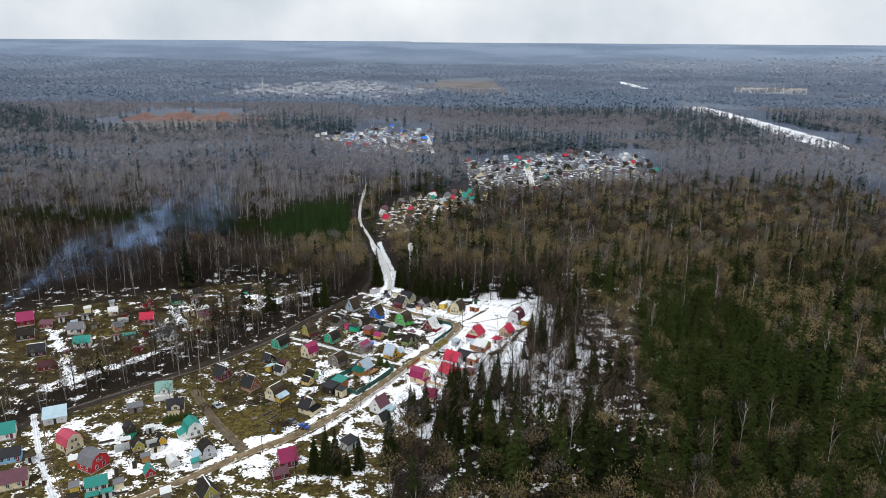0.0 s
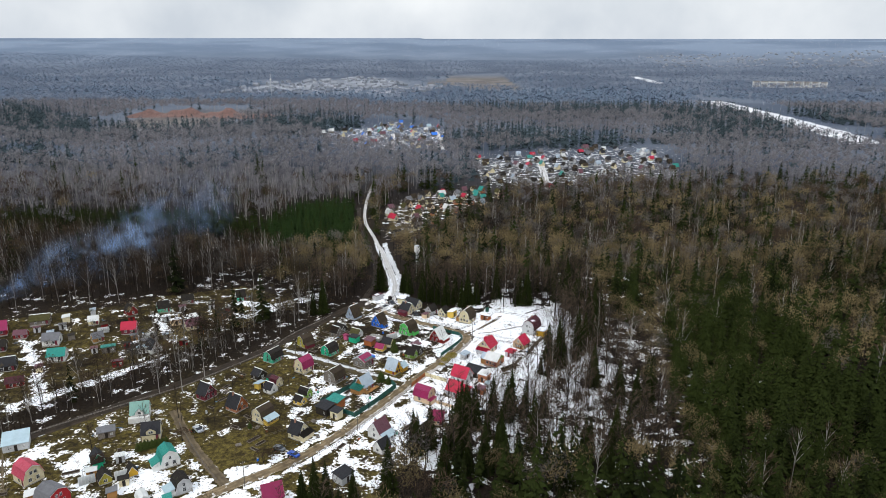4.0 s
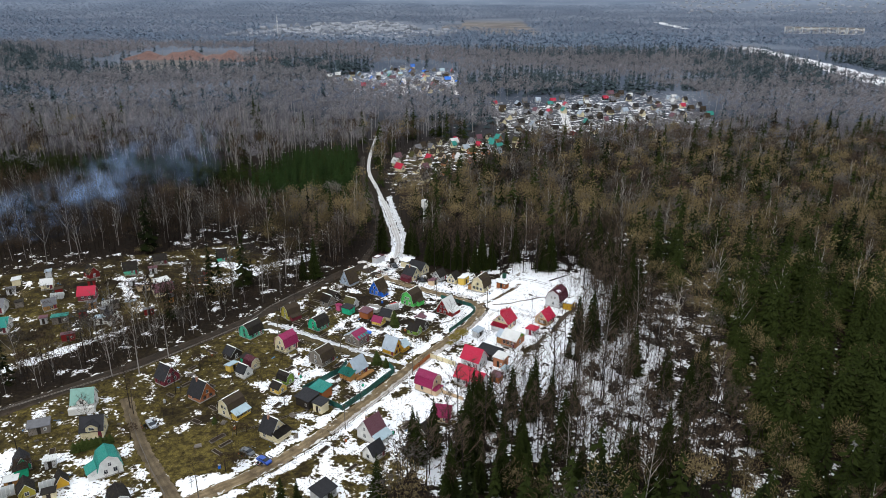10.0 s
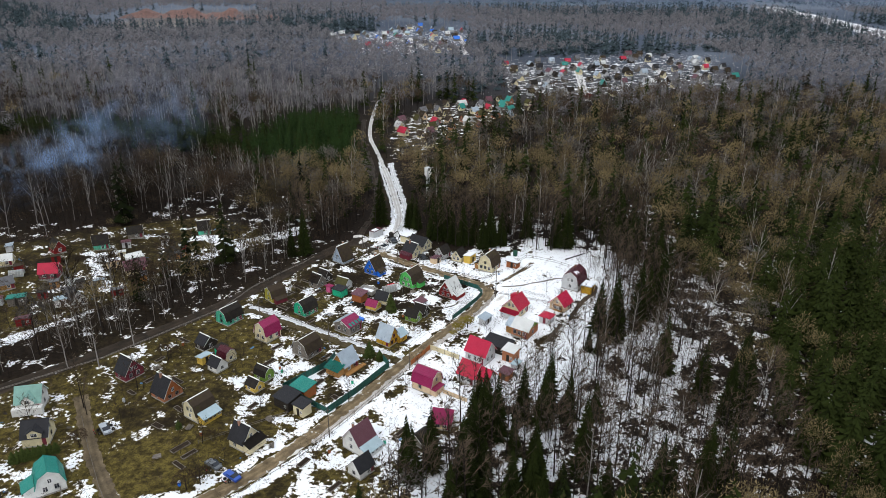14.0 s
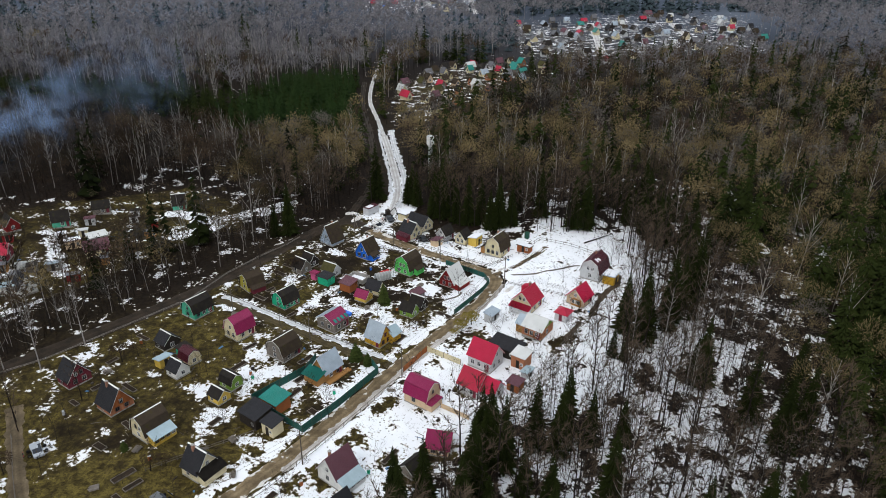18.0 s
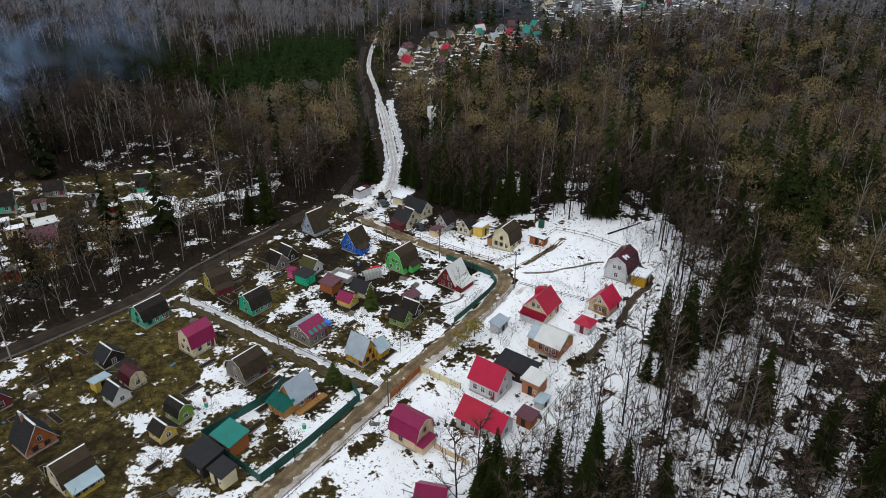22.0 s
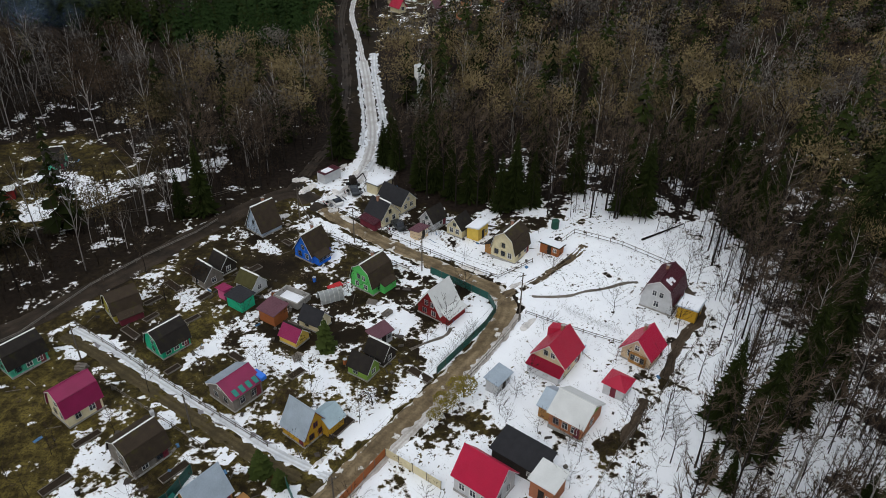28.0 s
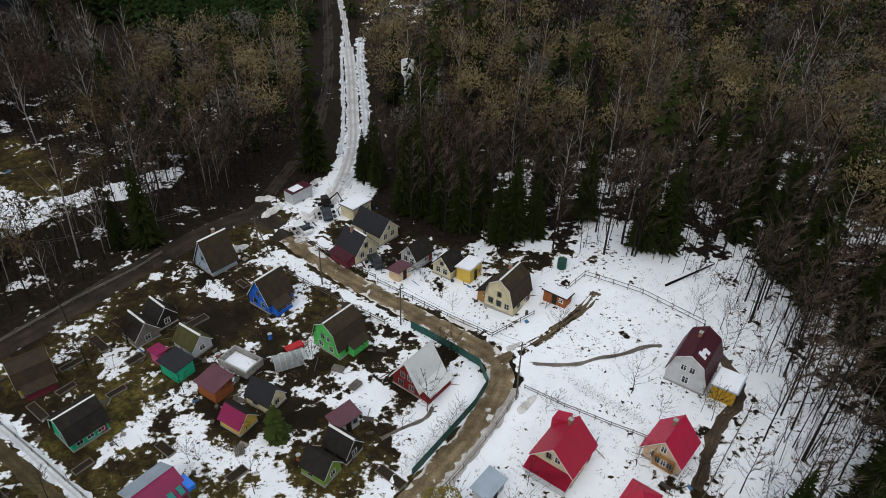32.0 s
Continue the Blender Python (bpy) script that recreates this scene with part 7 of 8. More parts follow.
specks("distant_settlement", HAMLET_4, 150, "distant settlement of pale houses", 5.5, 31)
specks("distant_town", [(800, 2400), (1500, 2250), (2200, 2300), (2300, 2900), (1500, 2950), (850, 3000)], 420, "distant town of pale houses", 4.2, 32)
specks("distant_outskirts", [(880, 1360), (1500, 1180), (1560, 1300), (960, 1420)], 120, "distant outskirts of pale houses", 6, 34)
for i in range(9):
    x, y = 756 + i * 17.5, 1512 - i * 5.0
    B = thing("apartment_block", "pale five-storey apartment block far off", "apartment block", pose(x, y, gz(x, y), 0, 0, -16), "far apartment blocks")
    part("wall", boxed(-7.6, 7.6, -6, 6, 0, 14), wall_mat("white"), B)
    part("roof", boxed(-7.8, 7.8, -6.2, 6.2, 14, 14.6), roof_mat("grey"), B)
    for f in range(5):
        part("window_band", boxed(-6.6, 6.6, -6.06, -5.95, 1.2 + f * 2.7, 2.8 + f * 2.7), wall_mat("grey"), B)

# the radio mast far off
T = thing("radio_mast", "slim lattice mast above the far woods", "mast", pose(-330, 1190, gz(-330, 1190)), "")
part("mast", rod(bmesh.new(), (0, 0, 0), (0, 0, 42), 1.0, 0.5, 5), M_STEEL, T)
part("platform", rod(bmesh.new(), (0, 0, 30), (0, 0, 32), 1.8, 1.8, 8), WHITE, T)

# the clay bank at the edge of the far woods
bm = bmesh.new(); rc = random.Random(44); rows = []
for i in range(61):
    u = i / 60
    x, y = -450 + 215 * u, 812 + 12 * math.sin(u * 5)
    top = 12 * (0.55 + 0.3 * math.sin(u * 21) + 0.15 * math.sin(u * 47 + 1)) * min(1, 8 * u, 8 * (1 - u)) + 1
    rows.append([bm.verts.new((x + rc.uniform(-1, 1), y + d, gz(x, y) + h * top + rc.uniform(-0.3, 0.3))) for d, h in ((-24, 0), (-15, 0.4), (-8, 0.85), (0, 1.0), (16, 0.5), (30, 0))])
for a, b in zip(rows, rows[1:]):
    for j in range(5): bm.faces.new((a[j], b[j], b[j + 1], a[j + 1]))
tagged(link("clay_bank", bm, road_mat("red_clay", (0.115, 0.070, 0.062), (0.175, 0.100, 0.085), (0.5, 0.5, 0.5), -0.14)), "bank of bare red-brown clay above far woods", "ground", kind="structure")


# ---- garden growth and clutter ----
BUSHES = [bare_tree(800 + i, h, 12, 9, sp, 4, 0.02) for i, (h, sp) in enumerate(((2.2, 1.6), (3.0, 1.9), (4.2, 2.4), (1.4, 1.2)))]
K_BUSH = tree_kind("bush", [(t, c) for t, c in BUSHES], M_BARK, M_TWIG, "leafless dark garden bush", "bush", "garden bushes")
K_FRUIT = tree_kind("fruit_tree", [bare_tree(820 + i, h, 12, 12, sp, 5, 0.022) for i, (h, sp) in enumerate(((4.5, 2.8), (5.5, 3.2)))], M_BARK, M_TWIG, "leafless spreading fruit tree", "tree", "fruit trees in the gardens")
M_THUJA = tree_mat("garden_conifer_needles", (0.007, 0.014, 0.004), (0.046, 0.062, 0.015))
K_THUJA = tree_kind("garden_conifer", [spruce(840 + i, h, 14, 11, w, 5) for i, (h, w) in enumerate(((4.5, 1.9), (6.5, 2.3)))], M_BARK, M_THUJA, "rounded green garden conifer", "tree", "garden conifers")
M_WILLOW = tree_mat("yellow_willow_twigs", (0.06, 0.05, 0.01), (0.30, 0.24, 0.05))
K_WILLOW = tree_kind("willow_bush", [bushy_tree(860, 4.0, 620, 2.0, 0.26, 4, 0.5)], M_BARK, M_WILLOW, "dense yellow-green bush beside the road", "bush", "roadside bushes")
K_THICKET = tree_kind("bush", [bushy_tree(870, 5.0, 460, 2.6, 0.22, 4), bushy_tree(871, 4.0, 420, 2.3, 0.2, 4)], M_BARK, M_TWIG, "dense rounded leafless brown bush", "bush", "thick garden bushes")
rb = random.Random(77)


def free(x, y, r):
    return all(math.hypot(x - a, y - b) > r + c for a, b, c in TAKEN) and along(np.array(x), np.array(y), DIRT) > 3.4 and along(np.array(x), np.array(y), LANE_B) > 2.6 and along(np.array(x), np.array(y), LANE_A) > 3


def grow(kinds, x, y, s):
    k = kinds[rb.randrange(len(kinds))]
    return copy_thing(k, pose(x, y, gz(x, y) - 0.08, 0, 0, rb.uniform(0, 360)) @ Matrix.Scale(s, 4))


def spread(kinds, n, poly, sizes, r):
    xs, ys = [p[0] for p in poly], [p[1] for p in poly]
    done = 0
    for _ in range(n * 12):
        if done >= n: break
        x, y = rb.uniform(min(xs), max(xs)), rb.uniform(min(ys), max(ys))
        if inside(np.array(x), np.array(y), poly) and free(x, y, r):
            grow(kinds, x, y, rb.uniform(*sizes)); done += 1


CORE = [(-58, -58), (-20, -58), (-8, -38), (14, -10), (30, 8), (38, 34), (36, 52), (8, 60), (-14, 66), (-42, 62), (-62, 34), (-86, -4), (-84, -24)]
spread(K_BUSH, 130, CORE, (0.6, 1.25), 0.6)
spread(K_FRUIT, 56, CORE, (0.7, 1.1), 1.4)
spread(K_BUSH, 40, [(-120, -90), (-60, -90), (-56, -58), (-86, -24), (-110, -40)], (0.8, 1.4), 0.8)
spread(K_FRUIT, 40, [(-150, 5), (-112, 8), (-84, 58), (-100, 76), (-125, 62), (-160, 40)], (0.8, 1.3), 1.2)
spread(K_FRUIT, 20, [(4, 12), (12, 28), (26, 30), (32, 22), (20, 2), (8, -8), (-4, -4)], (0.5, 0.85), 0.8)
spread(K_BUSH, 50, GLADE, (0.8, 1.6), 0.5)
spread(K_BUSH, 46, [(10, -18), (24, 0), (40, 30), (46, 56), (36, 60), (30, 14), (6, -16)], (0.7, 1.4), 0.5)
for i in range(10):
    grow(K_BUSH[3:], 15.4 + i * 0.86, 34.6 - i * 0.62, rb.uniform(0.5, 0.8))
    grow(K_BUSH[3:], 16.6 + i * 0.8, 32.8 - i * 0.55, rb.uniform(0.45, 0.75))
for i in range(16):
    grow(K_BUSH, 2.9 - i * 0.46 + rb.uniform(-0.4, 0.4) - 0.9, 29.5 - i * 0.68 + rb.uniform(-0.4, 0.4), rb.uniform(0.55, 0.9))
for x, y, s in ((-24.6, -0.8, 1.0), (-21.9, -2.4, 0.7), (-21.5, 23.5, 0.9), (-62.0, -31.0, 0.5)):
    grow(K_THUJA, x, y, s)
for i in range(9):
    grow(K_THUJA[:1], -91 + i * 0.85, -43 + i * 0.45, rb.uniform(0.55, 0.7))
for x, y, s in ((-2.1, 11.2, 0.85), (0.2, 14.4, 1.0), (-3.4, 9.6, 0.55)):
    grow(K_WILLOW, x, y, s)
grow(K_BUSH[2:3], -52.4, -47.0, 1.3); grow(K_BUSH[2:3], -50.9, -46.0, 1.2); grow(K_BUSH[2:3], -53.6, -48.2, 1.2)
for x, y, s in ((-53.6, -49.5, 1.0), (-51.5, -48.0, 0.9), (-55.2, -35.8, 0.8), (-53.0, -34.4, 0.7), (-74.6, -4.3, 0.9), (-72.0, -2.0, 0.7), (-30.5, 30.5, 0.7), (-24.0, 10.5, 0.6), (-12.5, 12.0, 0.7), (-47.0, 38.0, 0.9), (-50.5, 33.0, 0.8), (-38.0, 16.0, 0.6), (-80.0, -38.0, 0.8), (-98.0, -52.0, 0.9), (9.0, 3.5, 0.5), (5.5, -10.0, 0.5)):
    grow(K_THICKET, x, y, s)
for x, y, s in ((-85.9, -24.5, 0.75), (-76.7, -17.5, 0.7), (-84.0, -27.0, 0.6), (-57.0, 40.5, 0.6), (-44.5, 12.0, 0.35), (-92.0, -34.0, 0.6), (-103.0, -45.0, 0.6)):
    copy_thing(K_BARE[rb.randrange(4)], pose(x, y, gz(x, y) - 0.1, 0, 0, rb.uniform(0, 360)) @ Matrix.Scale(s, 4))
for x, y, s in ((-97.6, -9.0, 0.85), (-90.4, -8.0, 0.9), (-86.0, 2.0, 0.8)):
    copy_thing(K_BIRCH[rb.randrange(4)], pose(x, y, gz(x, y) - 0.1, 0, 0, rb.uniform(0, 360)) @ Matrix.Scale(s, 4))
# tall trees that stand by themselves
for x, y, s in ((37.5, 6.0, 1.05), (39.6, 9.6, 0.7), (46.0, 16.2, 0.98), (51.6, 16.4, 0.62), (49.5, 20.5, 0.9), (54.0, 24.0, 0.95), (56.0, 46.0, 0.9), (60.0, 52.0, 1.0), (52.0, 60.0, 0.85), (30.6, 1.4, 0.45), (32.8, 0.2, 0.4), (46.8, -3.2, 0.65), (53.0, -17.2, 1.0), (22.1, -25.2, 0.7), (27.9, -24.8, 0.75), (16.6, -27.0, 0.7), (56.5, -24.6, 0.9), (61.4, -21.7, 0.9), (55.6, 31.0, 0.95), (58.5, 36.0, 0.95), (64.2, -10.0, 0.8), (67.0, -6.0, 0.9), (-17.5, -67.0, 1.1), (-26.2, -69.0, 0.8), (-29.5, -71.5, 0.6), (-35.4, -71.0, 0.95), (-38.8, -70.0, 0.85), (-33.0, -68.6, 0.8), (-12.0, -42.0, 0.7), (2.4, -27.5, 0.85), (4.4, -30.0, 0.75), (12.0, -26.0, 0.8), (18.0, -23.0, 0.85), (-93.9, 43.0, 0.6), (-8.5, 76.5, 0.8), (-4.8, 74.0, 0.75), (-1.2, 73.0, 0.85), (2.6, 73.5, 0.8), (30.0, 67.0, 1.0), (33.4, 69.0, 0.85), (-21.2, 88.0, 0.8), (-20.0, 92.5, 0.9), (-18.0, 86.0, 0.75), (14.0, 82.0, 0.8)):
    copy_thing(K_FIR[rb.randrange(3)], pose(x, y, gz(x, y) - 0.1, 0, 0, rb.uniform(0, 360)) @ Matrix.Scale(s, 4))
for x, y, s in ((38.5, 26.5, 0.72), (33.6, 18.6, 0.5), (42.0, 31.0, 0.7), (44.5, 38.0, 0.75), (46.5, 44.0, 0.8), (47.5, 30.0, 0.8), (50.0, 36.0, 0.9), (45.0, 52.0, 0.8), (-27.0, -20.0, 0.4), (31.8, 30.5, 0.3), (-33.2, -76.0, 0.8), (-30.6, -74.6, 0.75), (-43.0, -76.0, 0.6), (-49.0, -79.0, 0.55), (-24.0, -78.0, 0.7), (-19.0, -76.0, 0.75)):
    copy_thing(K_BARE[rb.randrange(4)], pose(x, y, gz(x, y) - 0.1, 0, 0, rb.uniform(0, 360)) @ Matrix.Scale(s, 4))

# trodden paths, ditch, beds, piles
M_PATH = road_mat("trodden_path", (0.10, 0.085, 0.07), (0.2, 0.175, 0.15), (0.6, 0.6, 0.6), -0.1)
strip("garden_path", [(9.5, 38.6), (12.5, 38.0), (17.0, 38.0), (19.5, 39.3), (22.8, 40.0), (26.4, 42.2), (29.0, 42.6)], 0.7, M_PATH, "trodden muddy path across the snow", 0.13, 0.8, 0.08, seed=21)
M_VERGE = road_mat("tracked_dirty_snow", (0.30, 0.27, 0.24), (0.62, 0.60, 0.58), (0.16, 0.12, 0.08), -0.06, (0.55, 0.5, 0.45))
strip("icy_verge", [(8.4, 33.6), (5.6, 27.2), (0.2, 18.2), (-5.9, 8.6), (-13.8, -3.8), (-22.2, -18.6), (-32.4, -34.8)], 1.5, M_VERGE, "dirty tracked snow along the edge of the road", 0.07, 0.8, 0.5, seed=31)
M_DITCH = road_mat("wet_brown_ditch", (0.04, 0.028, 0.018), (0.10, 0.072, 0.048), (0.5, 0.5, 0.5), -0.12)
strip("meltwater_ditch", [(36.6, 42.8), (38.3, 36.5), (37.4, 32.5), (34.0, 29.6), (31.2, 24.0), (28.6, 18.6)], 1.5, M_DITCH, "brown meltwater ditch beside the fence", 0.12, 0.8, 0.35, seed=22)
strip("meltwater_pool", [(25.4, 14.2), (23.2, 10.2), (21.2, 6.2)], 1.3, M_DITCH, "short brown meltwater pool in the snow", 0.12, 0.6, 0.3, seed=25)
strip("chalet_path", [(-8.5, 24.2), (-5.5, 26.5), (-3.0, 28.0), (-2.5, 30.0)], 0.6, M_PATH, "narrow path to the red chalet", 0.11, 0.6, 0.08, seed=23)
M_SOIL = mat("dug_soil", (0.028, 0.02, 0.014), 0.95, 0.3, 2.0, 0.6)


def bed(x, y, rot, L, w):
    B = thing("raised_bed", "board-edged garden bed of dark soil", "garden bed", pose(x, y, gz(x, y), 0, 0, rot), "garden beds")
    part("soil", bevelled(boxed(-L / 2, L / 2, -w / 2, w / 2, -0.2, 0.16), 0.04), M_SOIL, B)
    for s in (-1, 1):
        part("board", boxed(-L / 2 - 0.04, L / 2 + 0.04, s * w / 2 - 0.03, s * w / 2 + 0.03, -0.1, 0.26), M_WOOD, B)
        part("board", boxed(s * L / 2 - 0.03, s * L / 2 + 0.03, -w / 2 + 0.03, w / 2 - 0.03, -0.1, 0.25), M_WOOD, B)


def pile(x, y, rot, n=14, L=1.6, label="stack of weathered planks and logs"):
    Wp = thing("wood_pile", label, "wood pile", pose(x, y, gz(x, y), 0, 0, rot), "wood piles")
    for i in range(n):
        r = rb.uniform(0.07, 0.13); row = i // 5
        part("log", rod(bmesh.new(), (-L / 2 + rb.uniform(-0.15, 0.15), (i % 5) * 0.24 - 0.5, 0.12 + row * 0.22), (L / 2, (i % 5) * 0.24 - 0.5 + rb.uniform(-0.05, 0.05), 0.12 + row * 0.22), r, r, 6), M_WOOD, Wp)


def barrel(x, y, col):
    B = thing("barrel", col + " water barrel in a garden", "barrel", pose(x, y, gz(x, y)), "water barrels")
    part("drum", rod(bmesh.new(), (0, 0, 0), (0, 0, 0.9), 0.3, 0.3, 12), wall_mat(col), B)
    part("rim", rod(bmesh.new(), (0, 0, 0.9), (0, 0, 0.94), 0.32, 0.32, 12), M_STEEL, B)


def frame_house(x, y, rot, L=4.0, w=2.2, h=2.0):
    """A greenhouse frame: hoops and purlins under torn film."""
    G = thing("greenhouse", "greenhouse frame of pale hoops with clouded film", "greenhouse", pose(x, y, gz(x, y), 0, 0, rot), "greenhouses")
    n = max(3, int(L / 0.8))
    for i in range(n + 1):
        bm = bmesh.new(); last = None
        for k in range(9):
            a = math.pi * k / 8
            x0, c, s = -L / 2 + L * i / n, -math.cos(a), math.sin(a)
            ring = [bm.verts.new((x0 + u, c * (w / 2 + d), s * (h + d))) for u, d in ((-0.035, -0.03), (0.035, -0.03), (0.035, 0.035), (-0.035, 0.035))]
            for j in range(4):
                if last: bm.faces.new((last[j], last[j - 1], ring[j - 1], ring[j]))
            last = ring
        part("hoop", bm, WHITE, G)
    bm = bmesh.new(); prev = None
    for k in range(9):
        a = math.pi * k / 8
        cur = [bm.verts.new((s * L / 2, -math.cos(a) * (w / 2 - 0.03), math.sin(a) * (h - 0.03))) for s in (-1, 1)]
        if prev: bm.faces.new((prev[0], prev[1], cur[1], cur[0]))
        prev = cur
    bmesh.ops.solidify(bm, geom=bm.faces[:], thickness=0.02)
    part("film", bm, mat("clouded_film", (0.48, 0.5, 0.5), 0.5, 0.2), G)


def scatter_free(n, poly, r, f):
    xs, ys = [p[0] for p in poly], [p[1] for p in poly]
    done = 0
    for _ in range(n * 14):
        if done >= n: break
        x, y = rb.uniform(min(xs), max(xs)), rb.uniform(min(ys), max(ys))
        if inside(np.array(x), np.array(y), poly) and free(x, y, r):
            f(x, y); TAKEN.append((x, y, r)); done += 1


PLOTS = [(-56, -50), (-26, -50), (-12, -30), (-14, -8), (-6, 14), (-2, 26), (-12, 44), (-38, 56), (-60, 32), (-80, -4), (-78, -24)]
scatter_free(34, PLOTS, 1.6, lambda x, y: bed(x, y, rb.choice((56, 146)) + rb.uniform(-4, 4), rb.uniform(2.2, 4.2), rb.uniform(0.9, 1.3)))
scatter_free(11, PLOTS, 1.1, lambda x, y: pile(x, y, rb.uniform(0, 180), rb.choice((8, 10, 14))))
scatter_free(16, PLOTS, 0.6, lambda x, y: barrel(x, y, rb.choice(("blue", "dark", "lightgrey", "emerald", "orange"))))
for x, y, r in ((-23.2, 36.0, 30), (-90.0, -55.5, 30), (-98.5, -58.0, 30), (-118.0, 34.0, 20), (-136.0, 36.0, 20)):
    frame_house(x, y, r)
scatter_free(10, [(-130, -85), (-70, -85), (-66, -66), (-92, -36), (-118, -50)], 1.6, lambda x, y: bed(x, y, rb.choice((24, 114)), rb.uniform(2.5, 5), 1.2))
scatter_free(24, [(-160, 5), (-112, 10), (-86, 58), (-100, 74), (-125, 62), (-165, 45)], 1.6, lambda x, y: shed("little weathered garden hut in the west plots", x, y, rb.choice((24, 114)), rb.uniform(2, 3.4), rb.uniform(1.8, 2.6), 2.2, 2.0, rb.choice(("dark", "grey", "white", "brown", "steel", "plum")), rb.choice(("grey", "cream", "lightgrey", "wood", "red"))))
scatter_free(14, [(-130, -85), (-70, -85), (-66, -66), (-92, -36), (-118, -50)], 1.6, lambda x, y: shed("little weathered hut in the lower plots", x, y, rb.choice((24, 114)), rb.uniform(2, 3.0), rb.uniform(1.8, 2.4), 2.2, 2.0, rb.choice(("dark", "grey", "white", "brown", "teal")), rb.choice(("grey", "cream", "lightgrey", "wood", "yellow"))))
# open concrete foundation with snow in it, red garden machine, snow heaps
T = thing("foundation_ring", "roofless block walls with snow inside", "ruin", pose(-29.6, 35.2, 0, 0, 0, -26), "")
for a in ((-2.6, 2.6, -1.7, -1.45), (-2.6, 2.6, 1.45, 1.7), (-2.6, -2.35, -1.45, 1.45), (2.35, 2.6, -1.45, 1.45)):
    part("block_wall", bevelled(boxed(a[0], a[1], a[2], a[3], -0.2, 1.2), 0.03), M_BASE, T)
part("snow_fill", bevelled(boxed(-2.3, 2.3, -1.4, 1.4, 0.0, 0.4), 0.1), M_SNOW, T)
T = thing("red_trailer", "red metal garden trailer with a drawbar", "trailer", pose(-23.0, 38.9, 0, 0, 0, 40), "")
part("tub", bevelled(boxed(-1.3, 1.3, -0.6, 0.6, 0.4, 0.8), 0.04), wall_mat("bright_red"), T)
part("drawbar", rod(bmesh.new(), (1.3, 0, 0.45), (2.8, 0, 0.3), 0.06, 0.05), wall_mat("bright_red"), T)
for s in (-1, 1):
    part("wheel", rod(bmesh.new(), (0, s * 0.62, 0.3), (0, s * 0.78, 0.3), 0.3, 0.3, 12), M_TYRE, T)


def heap(x, y, rx, ry, h, rot):
    """A lumpy ridge of ploughed snow that thins out to nothing at its edge."""
    bm = bmesh.new(); rows = []
    nu, nv = 22, 12
    for i in range(nu + 1):
        row = []
        for j in range(nv + 1):
            u, w = i / nu * 2 - 1, j / nv * 2 - 1
            p = Vector((u * rx, w * ry, 0))
            q = p + Vector((x, y, 0))
            edge = max(0.0, 1 - (u * u + w * w) * (0.95 + 0.7 * noise.noise(q * 0.9)))
            lump = 0.45 + 0.9 * noise.noise(q * 1.1) + 0.6 * noise.noise(q * 2.6) + 0.3 * noise.noise(q * 6.0)
            row.append(bm.verts.new((p.x, p.y, -0.1 + edge ** 0.6 * h * max(0.15, 0.6 + 0.7 * lump) if edge > 0 else -0.15)))
        rows.append(row)
    for r0, r1 in zip(rows, rows[1:]):
        for j in range(nv): bm.faces.new((r0[j], r1[j], r1[j + 1], r0[j + 1]))
    ob = link("snowbank", bm, mat("dirty_snow", (0.56, 0.54, 0.52), 0.85, 0.5, 1.4, 0.6), loc=pose(x, y, gz(x, y), 0, 0, rot))
    tagged(ob, "dirty heap of cleared snow beside the road", "snow heap", "heaps of cleared snow")


for x, y, rx, ry, h, r in ((-39.0, 62.0, 2.6, 0.9, 0.6, 30), (-36.0, 74.5, 2.8, 1.0, 0.7, 60), (-38.5, 78.5, 2.0, 1.0, 0.6, 20), (-29.6, 73.5, 1.8, 0.8, 0.5, 120), (-25.0, 62.5, 2.4, 0.7, 0.5, 145), (-12.0, 46.5, 2.2, 0.6, 0.4, 148), (0.5, 46.8, 3.0, 0.7, 0.45, 148), (9.8, 31.0, 2.2, 0.7, 0.5, 55), (8.5, 41.8, 1.6, 0.7, 0.5, 30), (-17.5, 1.5, 1.8, 0.6, 0.4, 55), (-28.5, 66.0, 1.5, 0.7, 0.4, 30), (-27.0, 83.0, 1.6, 0.8, 0.5, 80), (-30.5, 86.0, 1.8, 0.7, 0.5, 70)):
    heap(x, y, rx, ry, h, r)
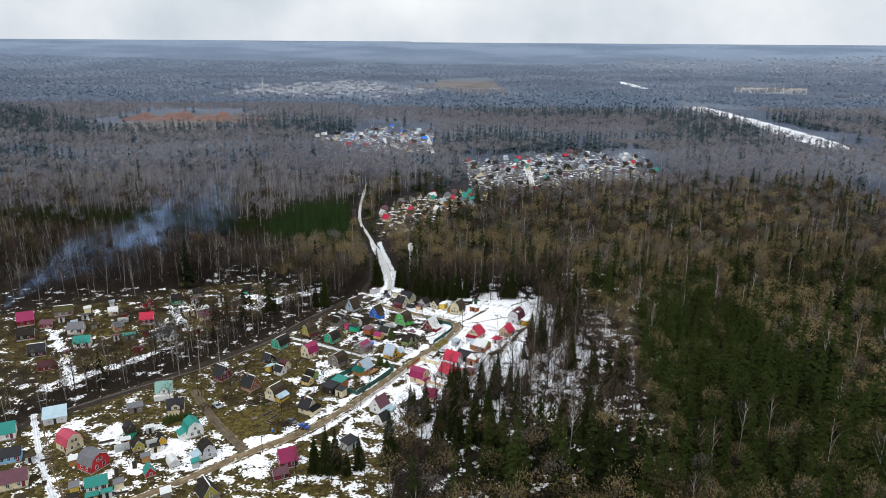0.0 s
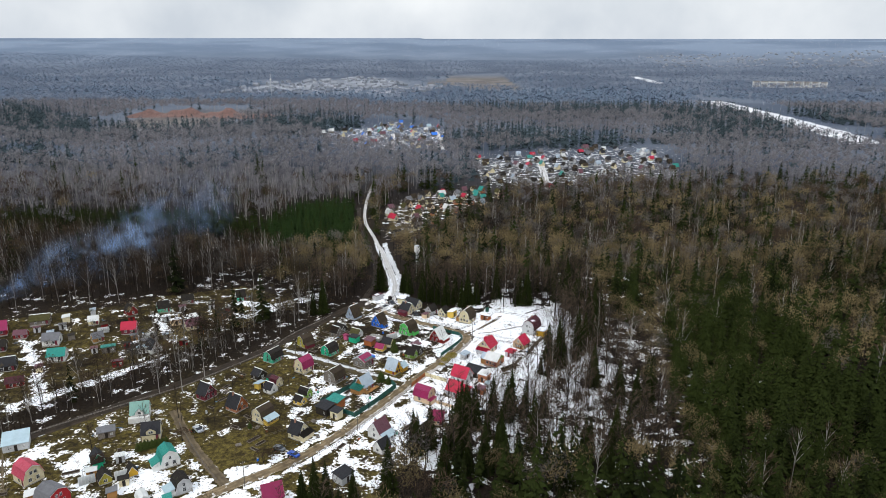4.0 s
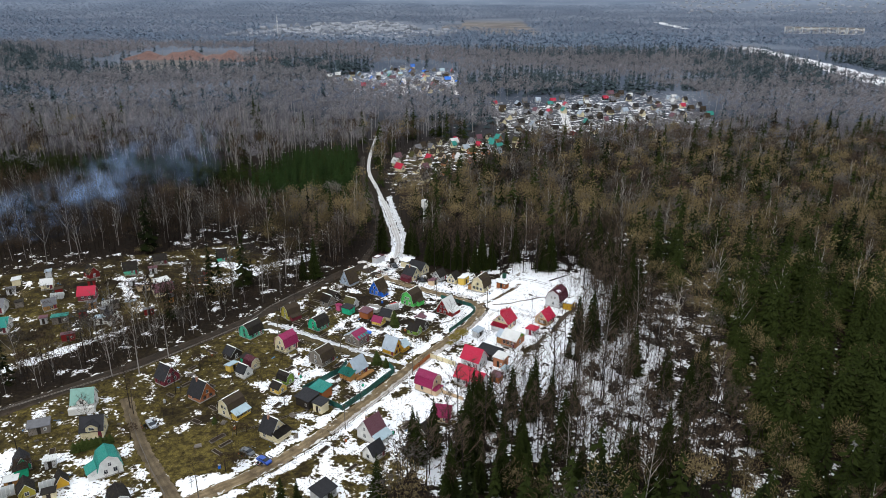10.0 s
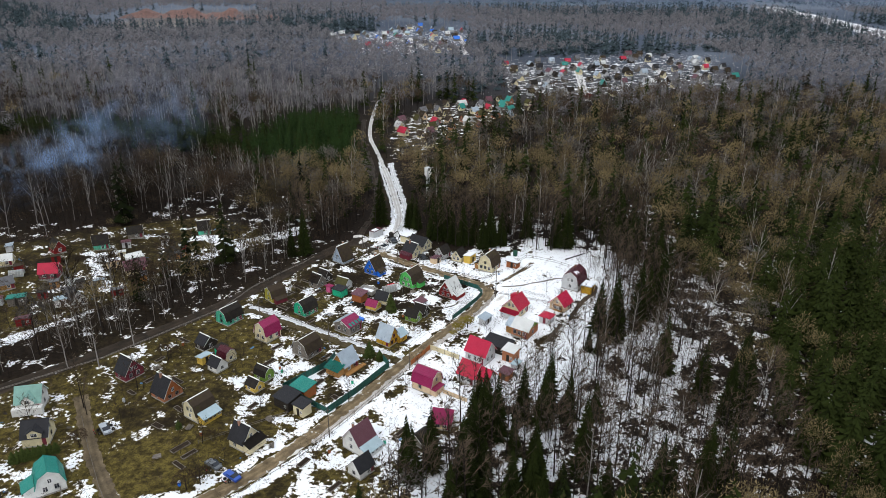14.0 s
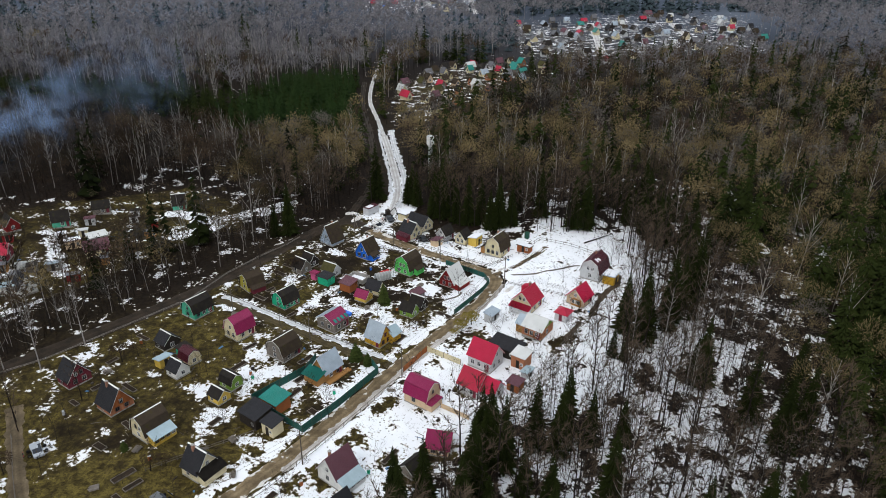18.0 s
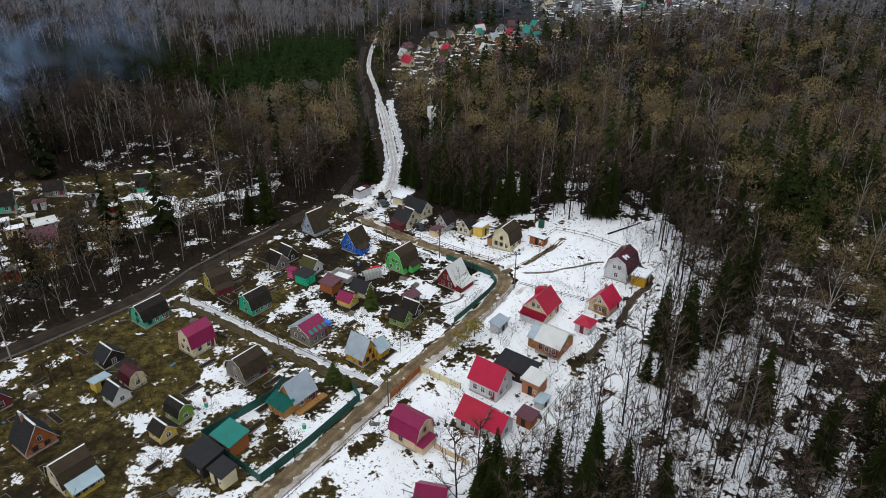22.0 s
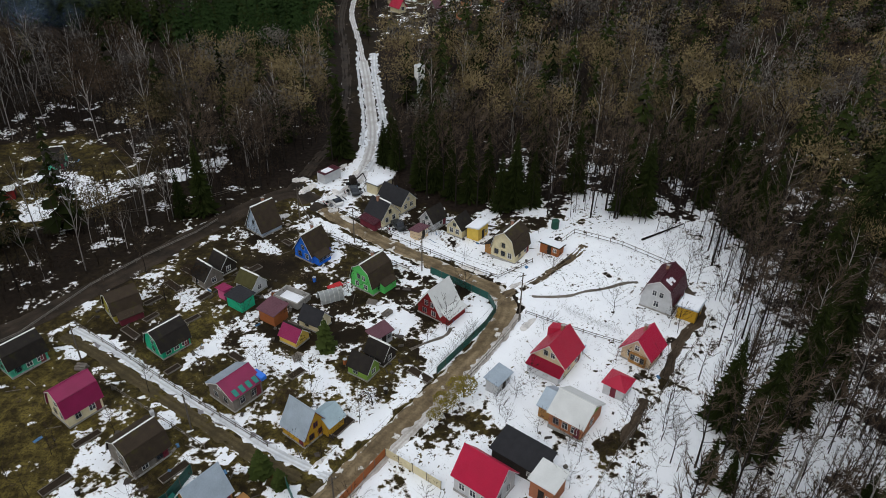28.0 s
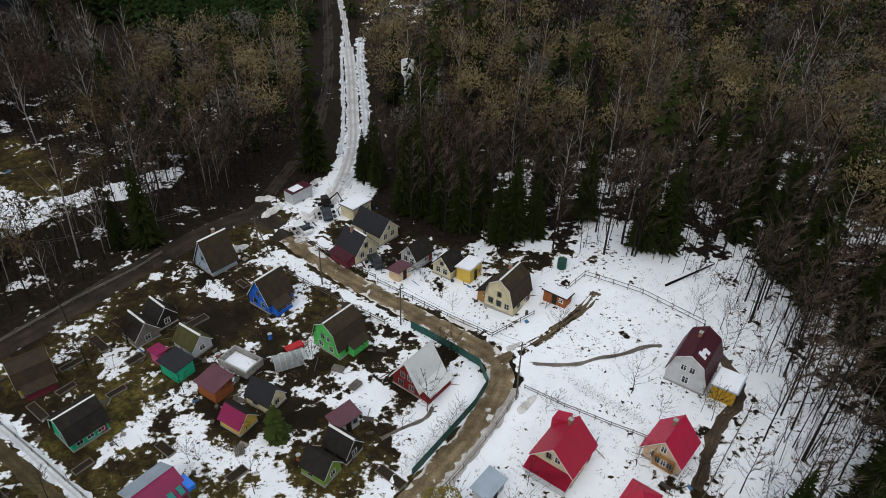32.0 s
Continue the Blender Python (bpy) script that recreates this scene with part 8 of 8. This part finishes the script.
# chimney smoke drifting over the west woods: a few thin, torn veils
LINE = [(-192, 46, 2), (-190, 68, 9), (-173, 85, 14), (-150, 103, 20), (-136, 132, 27), (-120, 166, 36)]
V, F, T = [], [], []
for q in range(6):
    base = len(V)
    for i in range(51):
        u = i / 50 * 4.999; k = int(u); f = u - k
        c = [LINE[k][d] * (1 - f) + LINE[k + 1][d] * f for d in range(3)]
        r = 2.0 + 3.6 * u
        lift = r * (0.35 * math.sin(u * 3.1 + q * 1.3) + 0.3 * (q % 3 - 1))
        for j in range(9):
            w = (j - 4) / 4
            V.append((c[0] + (q - 2.5) * r * 0.24 + 0.3 * r * math.sin(u * 4 + w * 2 + q), c[1] + (q - 2.5) * r * 0.2 + 0.25 * r * math.cos(u * 5 + w + q * 2), c[2] + lift + w * r * 1.05))
            T.append(max(0.0, (1 - w * w) ** 1.5 * min(1, u * 4 + 0.2, (5 - u) * 1.2) * (1.0 - 0.13 * u)))
    F += [(base + i * 9 + j, base + i * 9 + j + 1, base + i * 9 + j + 10, base + i * 9 + j + 9) for i in range(50) for j in range(8)]
me = bpy.data.meshes.new("chimney_smoke")
fill(me, np.array(V), np.array(F), np.array(T), True)
m = bpy.data.materials.new("blue_smoke"); m.use_nodes = True
n, l = m.node_tree.nodes, m.node_tree.links
bs = n["Principled BSDF"]; bs.inputs["Base Color"].default_value = (0.36, 0.51, 0.78, 1); bs.inputs["Roughness"].default_value = 1.0
bs.inputs["Specular IOR Level"].default_value = 0.0
at, geo, tx, rmp, mul = n.new("ShaderNodeAttribute"), n.new("ShaderNodeNewGeometry"), n.new("ShaderNodeTexNoise"), n.new("ShaderNodeMapRange"), n.new("ShaderNodeMath")
at.attribute_name = "tone"; tx.inputs["Scale"].default_value = 0.11; tx.inputs["Detail"].default_value = 5; tx.inputs["Distortion"].default_value = 0.8
l.new(geo.outputs["Position"], tx.inputs["Vector"]); l.new(tx.outputs["Fac"], rmp.inputs["Value"])
rmp.inputs["From Min"].default_value, rmp.inputs["From Max"].default_value, rmp.inputs["To Max"].default_value = 0.40, 0.74, 0.34
mul.operation = 'MULTIPLY'; l.new(rmp.outputs[0], mul.inputs[0]); l.new(at.outputs["Fac"], mul.inputs[1])
l.new(mul.outputs[0], bs.inputs["Alpha"])
me.materials.append(m)
tagged(new("chimney_smoke", me), "thin blue-grey smoke drifting over the woods", "smoke", kind="stuff")

# a fallen trunk in the snow at the edge of the woods
L = thing("fallen_log", "dark fallen tree trunk lying in snow", "log", pose(36.7, 59.6, gz(36.7, 59.6), 0, 0, 33))
part("trunk", rod(bmesh.new(), (-5.6, 0, 0.18), (5.6, 0.5, 0.3), 0.2, 0.1, 7), M_BARK, L)
part("branch", rod(bmesh.new(), (2.0, 0.2, 0.25), (3.6, 1.7, 0.9), 0.06, 0.02, 5), M_BARK, L)
for ob in K_BARE + K_BIRCH + K_FIR + K_BUSH + K_FRUIT + K_THUJA + K_WILLOW + K_THICKET:
    for ch in list(ob.children): bpy.data.objects.remove(ch)
    bpy.data.objects.remove(ob)
